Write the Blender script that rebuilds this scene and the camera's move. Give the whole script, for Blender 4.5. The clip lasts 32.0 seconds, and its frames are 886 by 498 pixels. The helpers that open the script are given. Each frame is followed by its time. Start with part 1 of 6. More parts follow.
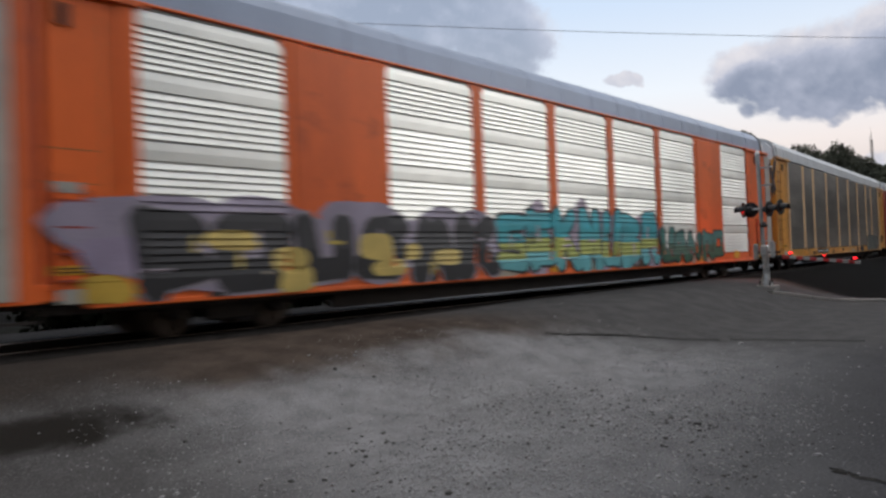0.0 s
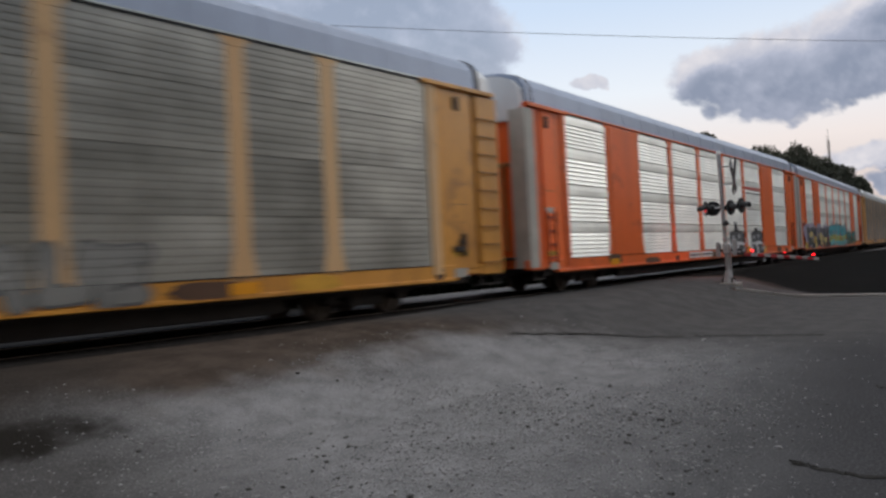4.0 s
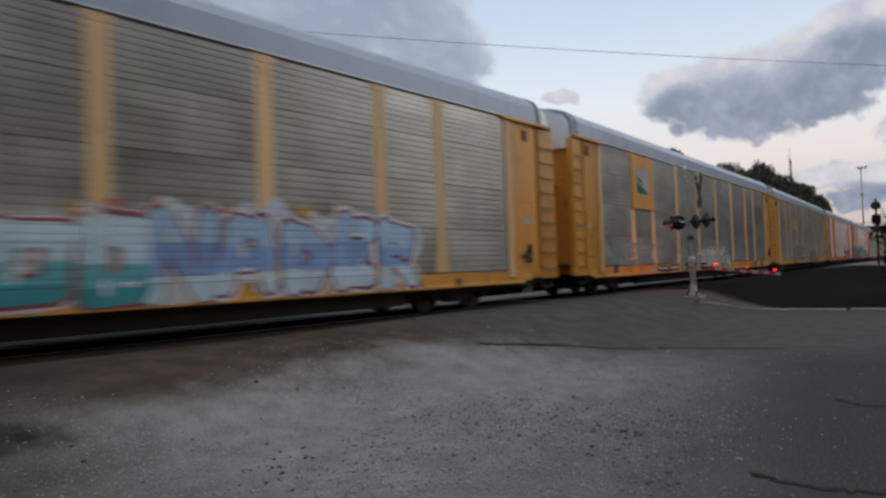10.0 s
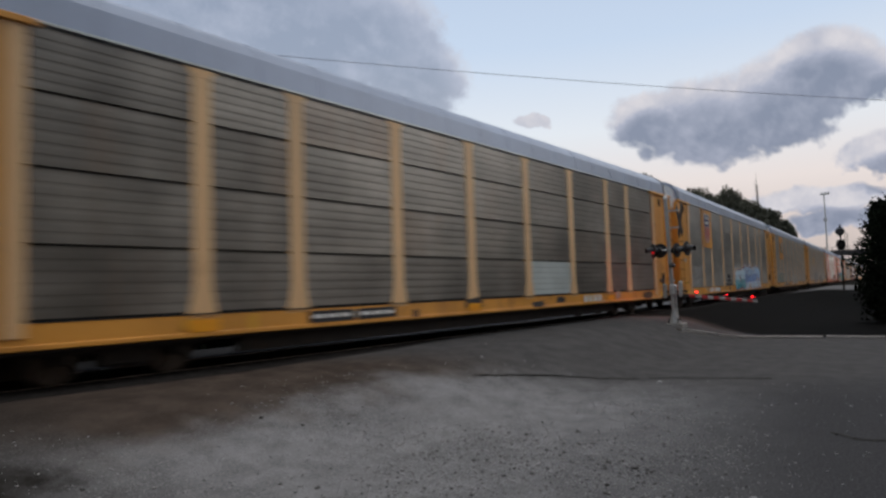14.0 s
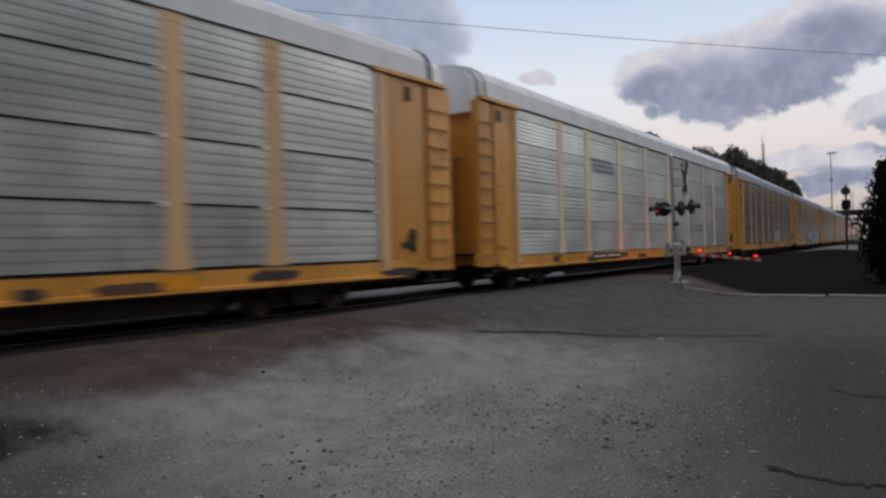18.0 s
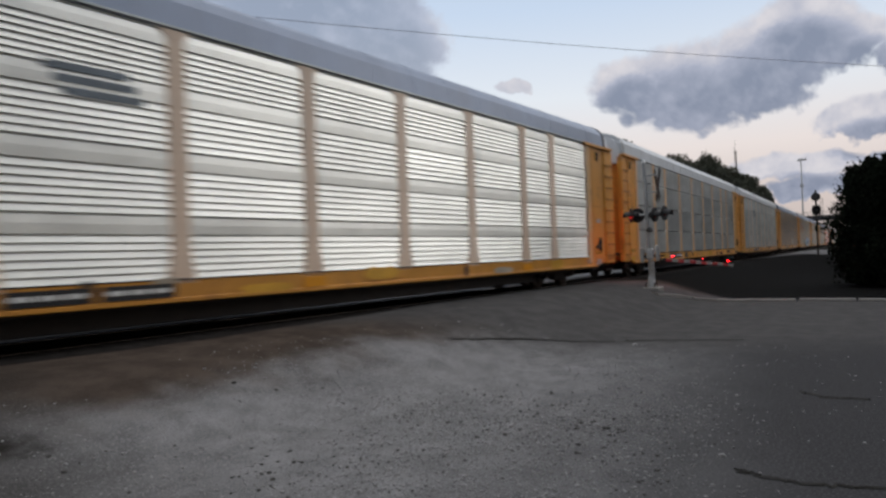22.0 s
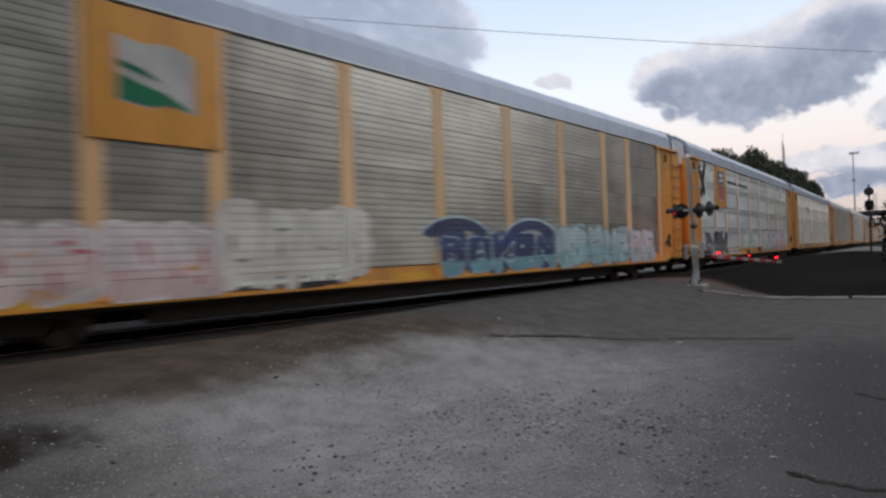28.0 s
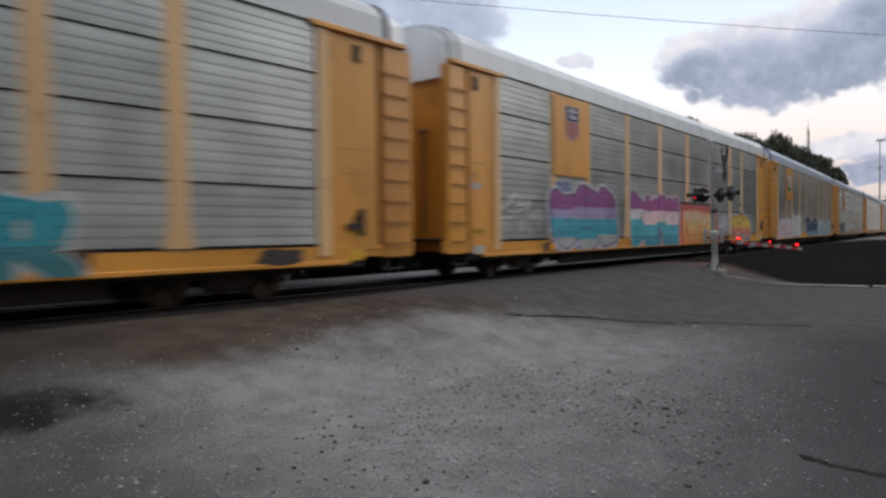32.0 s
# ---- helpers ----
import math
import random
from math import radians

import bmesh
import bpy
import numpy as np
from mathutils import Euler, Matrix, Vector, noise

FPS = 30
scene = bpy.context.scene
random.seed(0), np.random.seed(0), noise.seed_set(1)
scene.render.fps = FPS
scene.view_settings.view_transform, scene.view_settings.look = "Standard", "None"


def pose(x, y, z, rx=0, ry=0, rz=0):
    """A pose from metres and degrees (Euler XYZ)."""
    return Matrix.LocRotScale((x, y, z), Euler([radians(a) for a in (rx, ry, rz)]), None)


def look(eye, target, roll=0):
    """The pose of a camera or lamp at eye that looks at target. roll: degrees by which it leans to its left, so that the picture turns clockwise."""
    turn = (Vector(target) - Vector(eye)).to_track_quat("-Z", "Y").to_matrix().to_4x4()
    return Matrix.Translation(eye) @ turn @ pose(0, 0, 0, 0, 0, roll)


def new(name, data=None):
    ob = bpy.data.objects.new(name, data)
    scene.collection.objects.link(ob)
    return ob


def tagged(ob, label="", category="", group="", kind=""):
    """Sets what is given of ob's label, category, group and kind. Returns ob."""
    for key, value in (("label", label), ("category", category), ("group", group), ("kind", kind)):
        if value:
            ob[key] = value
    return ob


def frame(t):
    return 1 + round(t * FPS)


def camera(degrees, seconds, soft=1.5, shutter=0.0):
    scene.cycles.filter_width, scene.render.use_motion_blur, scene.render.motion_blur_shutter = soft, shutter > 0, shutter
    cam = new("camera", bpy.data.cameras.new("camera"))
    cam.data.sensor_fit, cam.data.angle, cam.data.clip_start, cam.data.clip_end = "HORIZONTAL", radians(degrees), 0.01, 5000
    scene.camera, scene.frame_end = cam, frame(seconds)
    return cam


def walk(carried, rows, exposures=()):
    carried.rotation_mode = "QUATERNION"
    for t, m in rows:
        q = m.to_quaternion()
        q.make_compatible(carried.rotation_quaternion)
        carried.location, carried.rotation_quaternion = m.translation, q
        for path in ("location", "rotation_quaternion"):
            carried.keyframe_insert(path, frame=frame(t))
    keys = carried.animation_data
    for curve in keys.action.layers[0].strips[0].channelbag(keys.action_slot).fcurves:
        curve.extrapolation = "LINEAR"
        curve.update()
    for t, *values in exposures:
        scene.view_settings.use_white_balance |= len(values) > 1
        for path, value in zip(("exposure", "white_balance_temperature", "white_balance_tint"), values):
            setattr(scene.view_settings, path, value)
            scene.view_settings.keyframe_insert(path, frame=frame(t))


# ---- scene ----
cam = camera(67.4, 32.0, soft=2.6, shutter=0.75)
PATH = [
    (0, (-1.111, -0.685, 1.782), (0.376, 0.652, 1.811), -2.1),
    (0.5, (-1.075, -0.693, 1.774), (0.433, 0.62, 1.825), -2.9),
    (1, (-1.018, -0.694, 1.759), (0.518, 0.585, 1.814), -3.1),
    (1.5, (-0.999, -0.689, 1.757), (0.552, 0.572, 1.817), -3.2),
    (2, (-0.99, -0.684, 1.751), (0.564, 0.574, 1.811), -2.7),
    (2.5, (-0.989, -0.684, 1.748), (0.565, 0.574, 1.807), -3.0),
    (3, (-0.995, -0.692, 1.752), (0.546, 0.581, 1.81), -3.1),
    (3.5, (-0.996, -0.695, 1.75), (0.55, 0.573, 1.795), -3.1),
    (5.5, (-0.927, -0.664, 1.726), (0.619, 0.606, 1.744), -2.3),
    (6, (-0.912, -0.671, 1.735), (0.655, 0.572, 1.76), -2.3),
    (6.5, (-0.887, -0.67, 1.733), (0.696, 0.551, 1.783), -3.0),
    (7, (-0.885, -0.684, 1.73), (0.708, 0.524, 1.799), -3.6),
    (7.5, (-0.867, -0.684, 1.727), (0.731, 0.517, 1.799), -3.4),
    (8, (-0.855, -0.692, 1.723), (0.75, 0.501, 1.777), -3.5),
    (8.5, (-0.88, -0.712, 1.72), (0.713, 0.494, 1.811), -3.6),
    (9, (-0.883, -0.701, 1.728), (0.723, 0.489, 1.817), -3.0),
    (9.5, (-0.836, -0.683, 1.713), (0.785, 0.487, 1.766), -3.4),
    (10, (-0.866, -0.666, 1.707), (0.736, 0.53, 1.769), -2.0),
    (10.5, (-0.987, -0.595, 1.745), (0.628, 0.582, 1.818), -0.7),
    (11, (-1.141, -0.562, 1.785), (0.473, 0.616, 1.878), 0.4),
    (11.2, (-1.176, -0.555, 1.827), (0.342, 0.745, 1.921), -1.3),
    (11.5, (-1.181, -0.524, 1.866), (0.272, 0.843, 2.011), -2.0),
    (11.7, (-1.085, -0.546, 1.898), (0.374, 0.817, 2.018), -2.6),
    (12, (-1.119, -0.435, 1.879), (0.404, 0.858, 1.967), -4.6),
    (12.5, (-1.128, -0.33, 1.88), (0.474, 0.866, 1.936), -3.1),
    (13, (-1.156, -0.324, 1.881), (0.467, 0.843, 1.951), -1.8),
    (13.5, (-1.189, -0.339, 1.894), (0.463, 0.787, 1.953), -1.1),
    (14, (-1.184, -0.371, 1.897), (0.465, 0.754, 2.02), -1.8),
    (14.5, (-1.202, -0.368, 1.896), (0.428, 0.784, 2.016), -1.5),
    (15, (-1.2, -0.36, 1.886), (0.441, 0.781, 1.944), -0.3),
    (15.5, (-1.207, -0.379, 1.892), (0.445, 0.748, 1.944), -1.0),
    (17.5, (-1.104, -0.334, 1.85), (0.552, 0.787, 1.837), -1.2),
    (18, (-1.104, -0.331, 1.856), (0.541, 0.806, 1.856), -1.6),
    (18.5, (-1.059, -0.348, 1.844), (0.628, 0.725, 1.868), -1.4),
    (19, (-1.017, -0.327, 1.844), (0.69, 0.715, 1.872), -1.7),
    (19.5, (-1.067, -0.337, 1.86), (0.647, 0.693, 1.912), -0.5),
    (20, (-1.136, -0.346, 1.859), (0.605, 0.638, 1.905), 0.8),
    (20.5, (-1.136, -0.336, 1.852), (0.622, 0.618, 1.841), 0.6),
    (21, (-1.064, -0.388, 1.864), (0.69, 0.572, 1.863), -1.2),
    (21.5, (-1.023, -0.401, 1.854), (0.689, 0.633, 1.871), -1.8),
    (22, (-1.052, -0.393, 1.847), (0.629, 0.69, 1.869), -2.1),
    (22.5, (-1.05, -0.394, 1.847), (0.635, 0.682, 1.875), -1.8),
    (23, (-1.032, -0.394, 1.837), (0.659, 0.673, 1.824), -2.4),
    (23.5, (-1.049, -0.401, 1.858), (0.647, 0.659, 1.85), -3.0),
    (24, (-1.042, -0.401, 1.861), (0.64, 0.681, 1.89), -2.5),
    (24.5, (-1.046, -0.393, 1.844), (0.609, 0.729, 1.885), -2.0),
    (25, (-1.07, -0.401, 1.84), (0.569, 0.745, 1.888), -1.7),
    (25.5, (-1.07, -0.385, 1.851), (0.578, 0.747, 1.866), -1.8),
    (27.5, (-0.996, -0.323, 1.817), (0.614, 0.863, 1.808), -1.4),
    (28, (-1.021, -0.349, 1.836), (0.594, 0.83, 1.853), -2.1),
    (28.5, (-1.047, -0.367, 1.82), (0.562, 0.82, 1.817), -2.3),
    (29, (-1.054, -0.364, 1.831), (0.558, 0.819, 1.81), -2.4),
    (29.5, (-1.066, -0.373, 1.838), (0.536, 0.824, 1.863), -2.9),
    (30, (-1.101, -0.389, 1.841), (0.503, 0.805, 1.854), -2.7),
    (30.5, (-1.116, -0.378, 1.84), (0.47, 0.84, 1.877), -2.1),
    (31, (-1.136, -0.406, 1.839), (0.462, 0.795, 1.875), -2.4),
    (31.5, (-1.133, -0.383, 1.847), (0.466, 0.819, 1.84), -1.3),
    (32, (-1.12, -0.357, 1.829), (0.465, 0.862, 1.783), -0.7),
]
walk(cam, [(t, look(e, g, r)) for t, e, g, r in PATH], exposures=((0, 0.12), (1, 0.2), (3, 0.05), (6, 0.12), (9, 0.0), (12.5, -0.05), (18, -0.08), (24, 0.0), (28, 0.2), (30, 0.15), (32, 0.3)))

# ---- the track: a plan curve by its heading ----
TRACK_Y, HEAD_NEAR, HEAD_FAR, BEND_A, BEND_B = 10.75, -0.0698, 0.0122, 5.8, 43.3
RAIL_Z = 0.70
_S = np.linspace(-160.0, 720.0, 8801)
_H = HEAD_NEAR + (HEAD_FAR - HEAD_NEAR) * np.clip((_S - BEND_A) / (BEND_B - BEND_A), 0, 1)
_X = np.concatenate([[0], np.cumsum(np.cos((_H[1:] + _H[:-1]) / 2)) * 0.1])
_Y = np.concatenate([[0], np.cumsum(np.sin((_H[1:] + _H[:-1]) / 2)) * 0.1])
_X, _Y = _X - _X[1600], _Y - _Y[1600] + TRACK_Y


def on_track(s, side=0.0, z=0.0):
    """A point s metres along the track, side metres to its left, z over the railhead."""
    h = np.interp(s, _S, _H)
    return Vector((np.interp(s, _S, _X) - side * math.sin(h), np.interp(s, _S, _Y) + side * math.cos(h), RAIL_Z + z))


def from_track(x, y):
    """Distance of plan points from the track's middle."""
    h = np.interp(x, _X, _H)
    return np.abs((y - np.interp(x, _X, _Y)) * np.cos(h))


def ground_z(x, y):
    d = from_track(np.asarray(x, float), np.asarray(y, float))
    u = np.clip((6.0 - d) / 3.2, 0, 1)
    return 0.688 * u * u * (3 - 2 * u)


def gz(x, y):
    return float(ground_z(x, y))


# ---- world and light: dusk under broken cloud ----
def build_world():
    w = bpy.data.worlds.new("dusk_sky")
    scene.world = w
    w.use_nodes = True
    nt = w.node_tree
    n, l = nt.nodes, nt.links
    n.clear()

    def node(kind, **kw):
        o = n.new(kind)
        for k, v in kw.items():
            o.inputs[k].default_value = v
        return o

    def math_(op, a, b=None, c=None):
        o = n.new("ShaderNodeMath")
        o.operation = op
        for i, v in enumerate((a, b, c)):
            if v is None:
                continue
            if isinstance(v, (int, float)):
                o.inputs[i].default_value = v
            else:
                l.new(v, o.inputs[i])
        return o.outputs[0]

    def ramp(fac, stops):
        o = n.new("ShaderNodeValToRGB")
        el = o.color_ramp.elements
        for i, (p, c) in enumerate(stops):
            e = el[i] if i < 2 else el.new(p)
            e.position, e.color = p, (*c, 1)
        l.new(fac, o.inputs[0])
        return o.outputs[0]

    def mix(fac, a, b, blend="MIX"):
        o = n.new("ShaderNodeMix")
        o.data_type, o.blend_type = "RGBA", blend
        for sock, v in ((o.inputs[0], fac), (o.inputs[6], a), (o.inputs[7], b)):
            if isinstance(v, (int, float)):
                sock.default_value = v
            elif isinstance(v, tuple):
                sock.default_value = (*v, 1)
            else:
                l.new(v, sock)
        return o.outputs[2]

    tc = n.new("ShaderNodeTexCoord")
    sep = n.new("ShaderNodeSeparateXYZ")
    l.new(tc.outputs["Generated"], sep.inputs[0])
    x, y, z = sep.outputs
    az = math_("MULTIPLY", math_("ARCTAN2", y, x), 57.2958)
    el = math_("MULTIPLY", math_("ARCSINE", z), 57.2958)
    comb = n.new("ShaderNodeCombineXYZ")
    l.new(az, comb.inputs[0])
    l.new(el, comb.inputs[1])
    big = node("ShaderNodeTexNoise", Scale=0.16, Detail=6.0, Roughness=0.62)
    l.new(comb.outputs[0], big.inputs["Vector"])
    fine = node("ShaderNodeTexNoise", Scale=0.42, Detail=6.0, Roughness=0.52)
    l.new(comb.outputs[0], fine.inputs["Vector"])
    bs = math_("SUBTRACT", big.outputs[0], 0.5)
    fs = math_("SUBTRACT", fine.outputs[0], 0.5)
    # clear sky
    sky = n.new("ShaderNodeTexSky")
    sky.sky_type, sky.sun_disc = "NISHITA", False
    sky.sun_elevation, sky.sun_rotation = radians(6), radians(200)
    sky_s = mix(1.0, sky.outputs[0], (SKY_GAIN,) * 3, "MULTIPLY")
    grad = ramp(math_("DIVIDE", el, 40.0), [(0.0, (0.58, 0.52, 0.53)), (1.0, (0.46, 0.57, 0.80)), (0.10, (0.78, 0.66, 0.65)), (0.20, (0.98, 0.87, 0.85)), (0.32, (0.94, 0.98, 1.05)), (0.50, (0.70, 0.83, 1.03))])
    base = mix(0.82, sky_s, grad)
    # cloud banks: azimuth, elevation, half widths
    wa = math_("ADD", az, math_("MULTIPLY", bs, 4.5))
    we = math_("ADD", el, math_("MULTIPLY", fs, 2.4))

    def bank(lift):
        """Cloud depth at a point, or lift degrees above it."""
        k = None
        for a, e, ra, re in CLOUDS:
            da = math_("DIVIDE", math_("SUBTRACT", wa, a), ra)
            de = math_("DIVIDE", math_("SUBTRACT", we, e - lift), re)
            d = math_("SUBTRACT", 1.0, math_("ADD", math_("MULTIPLY", da, da), math_("MULTIPLY", de, de)))
            k = d if k is None else math_("MAXIMUM", k, d)
        return k

    puff = node("ShaderNodeTexNoise", Scale=0.85, Detail=7.0, Roughness=0.6)
    l.new(comb.outputs[0], puff.inputs["Vector"])
    ps = math_("SUBTRACT", puff.outputs[0], 0.5)
    mask = math_("ADD", math_("ADD", bank(0.0), 0.16), math_("ADD", math_("MULTIPLY", fs, 0.8), math_("MULTIPLY", ps, 0.8)))
    above = n.new("ShaderNodeMapRange")
    above.interpolation_type = "SMOOTHSTEP"
    above.inputs[1].default_value, above.inputs[2].default_value = -0.5, 0.75
    l.new(math_("ADD", bank(1.6), math_("ADD", math_("MULTIPLY", fs, 1.2), math_("MULTIPLY", ps, 1.2))), above.inputs[0])
    m = n.new("ShaderNodeMapRange")
    m.interpolation_type = "SMOOTHSTEP"
    m.inputs[1].default_value, m.inputs[2].default_value = -0.14, 0.46
    l.new(mask, m.inputs[0])
    # high cloud all over the sky behind and overhead
    veil = n.new("ShaderNodeMapRange")
    veil.interpolation_type = "SMOOTHSTEP"
    veil.inputs[1].default_value, veil.inputs[2].default_value = 28.0, 60.0
    l.new(math_("ADD", el, math_("MULTIPLY", bs, 30.0)), veil.inputs[0])
    cloud_col = ramp(math_("ADD", math_("SUBTRACT", 0.80, math_("MULTIPLY", above.outputs[0], 0.58)), math_("ADD", math_("MULTIPLY", fs, 0.5), math_("ADD", math_("MULTIPLY", ps, 0.35), math_("MULTIPLY", bs, 0.7)))), [(0.15, (0.235, 0.275, 0.375)), (0.9, (0.72, 0.70, 0.74)), (0.5, (0.42, 0.45, 0.56))])
    sky1 = mix(math_("MULTIPLY", veil.outputs[0], 0.8), base, (1.42, 1.38, 1.33))
    west = n.new("ShaderNodeMapRange")   # the sky away from the sunset is duller
    west.inputs[1].default_value, west.inputs[2].default_value, west.inputs[3].default_value, west.inputs[4].default_value = -1.0, 0.3, 0.35, 1.0
    l.new(math_("ADD", math_("MULTIPLY", y, 0.75), math_("ADD", math_("MULTIPLY", x, 0.6), math_("MULTIPLY", z, 0.7))), west.inputs[0])
    sky1 = mix(1.0, sky1, west.outputs[0], "MULTIPLY")
    thin = n.new("ShaderNodeMapRange")   # the bank over the train is thinner and paler
    thin.inputs[1].default_value, thin.inputs[2].default_value, thin.inputs[3].default_value, thin.inputs[4].default_value = 22.0, 34.0, 0.95, 0.74
    l.new(az, thin.inputs[0])
    col = mix(math_("MULTIPLY", m.outputs[0], thin.outputs[0]), sky1, cloud_col)
    bg = node("ShaderNodeBackground", Strength=WORLD_STRENGTH)
    l.new(col, bg.inputs[0])
    out = n.new("ShaderNodeOutputWorld")
    l.new(bg.outputs[0], out.inputs[0])


SKY_GAIN, WORLD_STRENGTH = 0.12, 1.0
CLOUDS = [(16.5, 13.4, 3.4, 2.3), (12.0, 12.6, 5.4, 3.5), (6.5, 13.6, 4.8, 3.6), (4.0, 15.8, 4.2, 2.4), (0.6, 14.4, 2.6, 2.0), (-3.2, 12.9, 2.6, 1.5),
          (43, 21.4, 9.6, 5.2), (54, 23.5, 17, 8), (36.5, 18.0, 4.6, 4.4),
          (25.8, 14.0, 1.5, 0.8), (-0.6, 8.9, 3.6, 1.6), (-4.5, 8.4, 3.0, 1.8), (4.5, 5.9, 4.6, 1.0), (3.2, 4.2, 4.4, 0.9), (-2.0, 5.6, 3.0, 0.8),
          (85, 14, 14, 5), (120, 22, 18, 6), (170, 15, 20, 5), (-75, 16, 15, 5), (-120, 12, 18, 5)]
build_world()
sun_lamp = new("sun", bpy.data.lights.new("sun", "SUN"))
sun_lamp.data.energy, sun_lamp.data.angle, sun_lamp.data.color = 0.88, radians(40), (1.0, 0.93, 0.86)
sun_lamp.matrix_world = look((0, 0, 60), (-98, 62, 0))
tagged(sun_lamp, "soft low evening sun behind thin cloud", "sun")


# ---- materials ----
def mat(name, base, rough=0.7, metal=0.0, vary=0.25, scale=3.0, fine=40.0, bump=0.15, stain=None, stain_at=0.58, streak=False, rand=0.06, emit=None, spec=0.5, bands=0.0, wear=None, wear_at=0.60):
    m = bpy.data.materials.new(name)
    m.use_nodes = True
    nt = m.node_tree
    n, l = nt.nodes, nt.links
    p = n["Principled BSDF"]
    tc = n.new("ShaderNodeTexCoord")
    mp = n.new("ShaderNodeMapping")
    if streak:
        mp.inputs["Scale"].default_value = (1.0, 1.0, 0.12)
    l.new(tc.outputs["Object"], mp.inputs[0])
    oi = n.new("ShaderNodeObjectInfo")
    off = n.new("ShaderNodeVectorMath")
    off.operation = "ADD"
    cmb = n.new("ShaderNodeCombineXYZ")
    ml = n.new("ShaderNodeMath")
    ml.operation = "MULTIPLY"
    ml.inputs[1].default_value = 37.0 if rand > 0 else 0.0
    l.new(oi.outputs["Random"], ml.inputs[0])
    for i in range(3):
        l.new(ml.outputs[0], cmb.inputs[i])
    l.new(mp.outputs[0], off.inputs[0])
    l.new(cmb.outputs[0], off.inputs[1])
    a = n.new("ShaderNodeTexNoise")
    a.inputs["Scale"].default_value, a.inputs["Detail"].default_value = scale, 5.0
    b = n.new("ShaderNodeTexNoise")
    b.inputs["Scale"].default_value, b.inputs["Detail"].default_value = fine, 4.0
    l.new(off.outputs[0], a.inputs[0])
    l.new(off.outputs[0], b.inputs[0])
    add = n.new("ShaderNodeMath")
    add.operation = "MULTIPLY_ADD"
    l.new(b.outputs[0], add.inputs[0])
    add.inputs[1].default_value = 0.45
    l.new(a.outputs[0], add.inputs[2])
    r = n.new("ShaderNodeValToRGB")
    lo = tuple(c * (1 - vary) for c in base)
    hi = tuple(min(1.0, c * (1 + vary)) for c in base)
    r.color_ramp.elements[0].position, r.color_ramp.elements[0].color = 0.5, (*lo, 1)
    r.color_ramp.elements[1].position, r.color_ramp.elements[1].color = 0.95, (*hi, 1)
    l.new(add.outputs[0], r.inputs[0])
    col = r.outputs[0]
    if stain:
        s = n.new("ShaderNodeTexNoise")
        s.inputs["Scale"].default_value, s.inputs["Detail"].default_value = scale * 0.6, 8.0
        s.inputs["Roughness"].default_value = 0.65
        l.new(off.outputs[0], s.inputs[0])
        sm = n.new("ShaderNodeMapRange")
        sm.inputs[1].default_value, sm.inputs[2].default_value = stain_at, stain_at + 0.14
        sm.inputs[4].default_value = 0.75
        l.new(s.outputs[0], sm.inputs[0])
        mx = n.new("ShaderNodeMix")
        mx.data_type = "RGBA"
        l.new(sm.outputs[0], mx.inputs[0])
        l.new(col, mx.inputs[6])
        mx.inputs[7].default_value = (*stain, 1)
        col = mx.outputs[2]
    if rand > 0:
        hsv = n.new("ShaderNodeHueSaturation")
        mr = n.new("ShaderNodeMapRange")
        mr.inputs[3].default_value, mr.inputs[4].default_value = 1 - rand, 1 + rand
        l.new(oi.outputs["Random"], mr.inputs[0])
        l.new(mr.outputs[0], hsv.inputs["Value"])
        l.new(col, hsv.inputs["Color"])
        col = hsv.outputs[0]
    if wear:   # rust and rubbed patches at two sizes
        wo = n.new("ShaderNodeVectorMath")
        wo.operation = "ADD"
        l.new(tc.outputs["Object"], wo.inputs[0])
        l.new(cmb.outputs[0], wo.inputs[1])
        for ws, wt, wf in ((1.1, wear_at - 0.04, 0.45), (5.5, wear_at + 0.02, 0.8)):
            wn = n.new("ShaderNodeTexNoise")
            wn.inputs["Scale"].default_value, wn.inputs["Detail"].default_value, wn.inputs["Roughness"].default_value = ws, 9.0, 0.68
            l.new(wo.outputs[0], wn.inputs[0])
            wr = n.new("ShaderNodeMapRange")
            wr.inputs[1].default_value, wr.inputs[2].default_value, wr.inputs[4].default_value = wt, wt + 0.09, wf
            l.new(wn.outputs[0], wr.inputs[0])
            wx = n.new("ShaderNodeMix")
            wx.data_type = "RGBA"
            l.new(wr.outputs[0], wx.inputs[0])
            l.new(col, wx.inputs[6])
            wx.inputs[7].default_value = (*wear, 1)
            col = wx.outputs[2]
    if bands:   # pale streaks of light catching the ribs, put into the colour
        bm_ = n.new("ShaderNodeMapping")
        bm_.inputs["Scale"].default_value = (0.35, 1.0, 11.0)
        l.new(off.outputs[0], bm_.inputs[0])
        bn = n.new("ShaderNodeTexNoise")
        bn.inputs["Scale"].default_value, bn.inputs["Detail"].default_value, bn.inputs["Roughness"].default_value = 1.0, 4.0, 0.6
        l.new(bm_.outputs[0], bn.inputs[0])
        br = n.new("ShaderNodeMapRange")
        br.inputs[1].default_value, br.inputs[2].default_value, br.inputs[3].default_value, br.inputs[4].default_value = 0.36, 0.68, 1.0 - bands, 1.0 + bands * 1.5
        l.new(bn.outputs[0], br.inputs[0])
        bh = n.new("ShaderNodeHueSaturation")
        l.new(br.outputs[0], bh.inputs["Value"])
        l.new(col, bh.inputs["Color"])
        col = bh.outputs[0]
    l.new(col, p.inputs["Base Color"])
    p.inputs["Metallic"].default_value = metal
    p.inputs["Specular IOR Level"].default_value = spec
    rr = n.new("ShaderNodeMapRange")
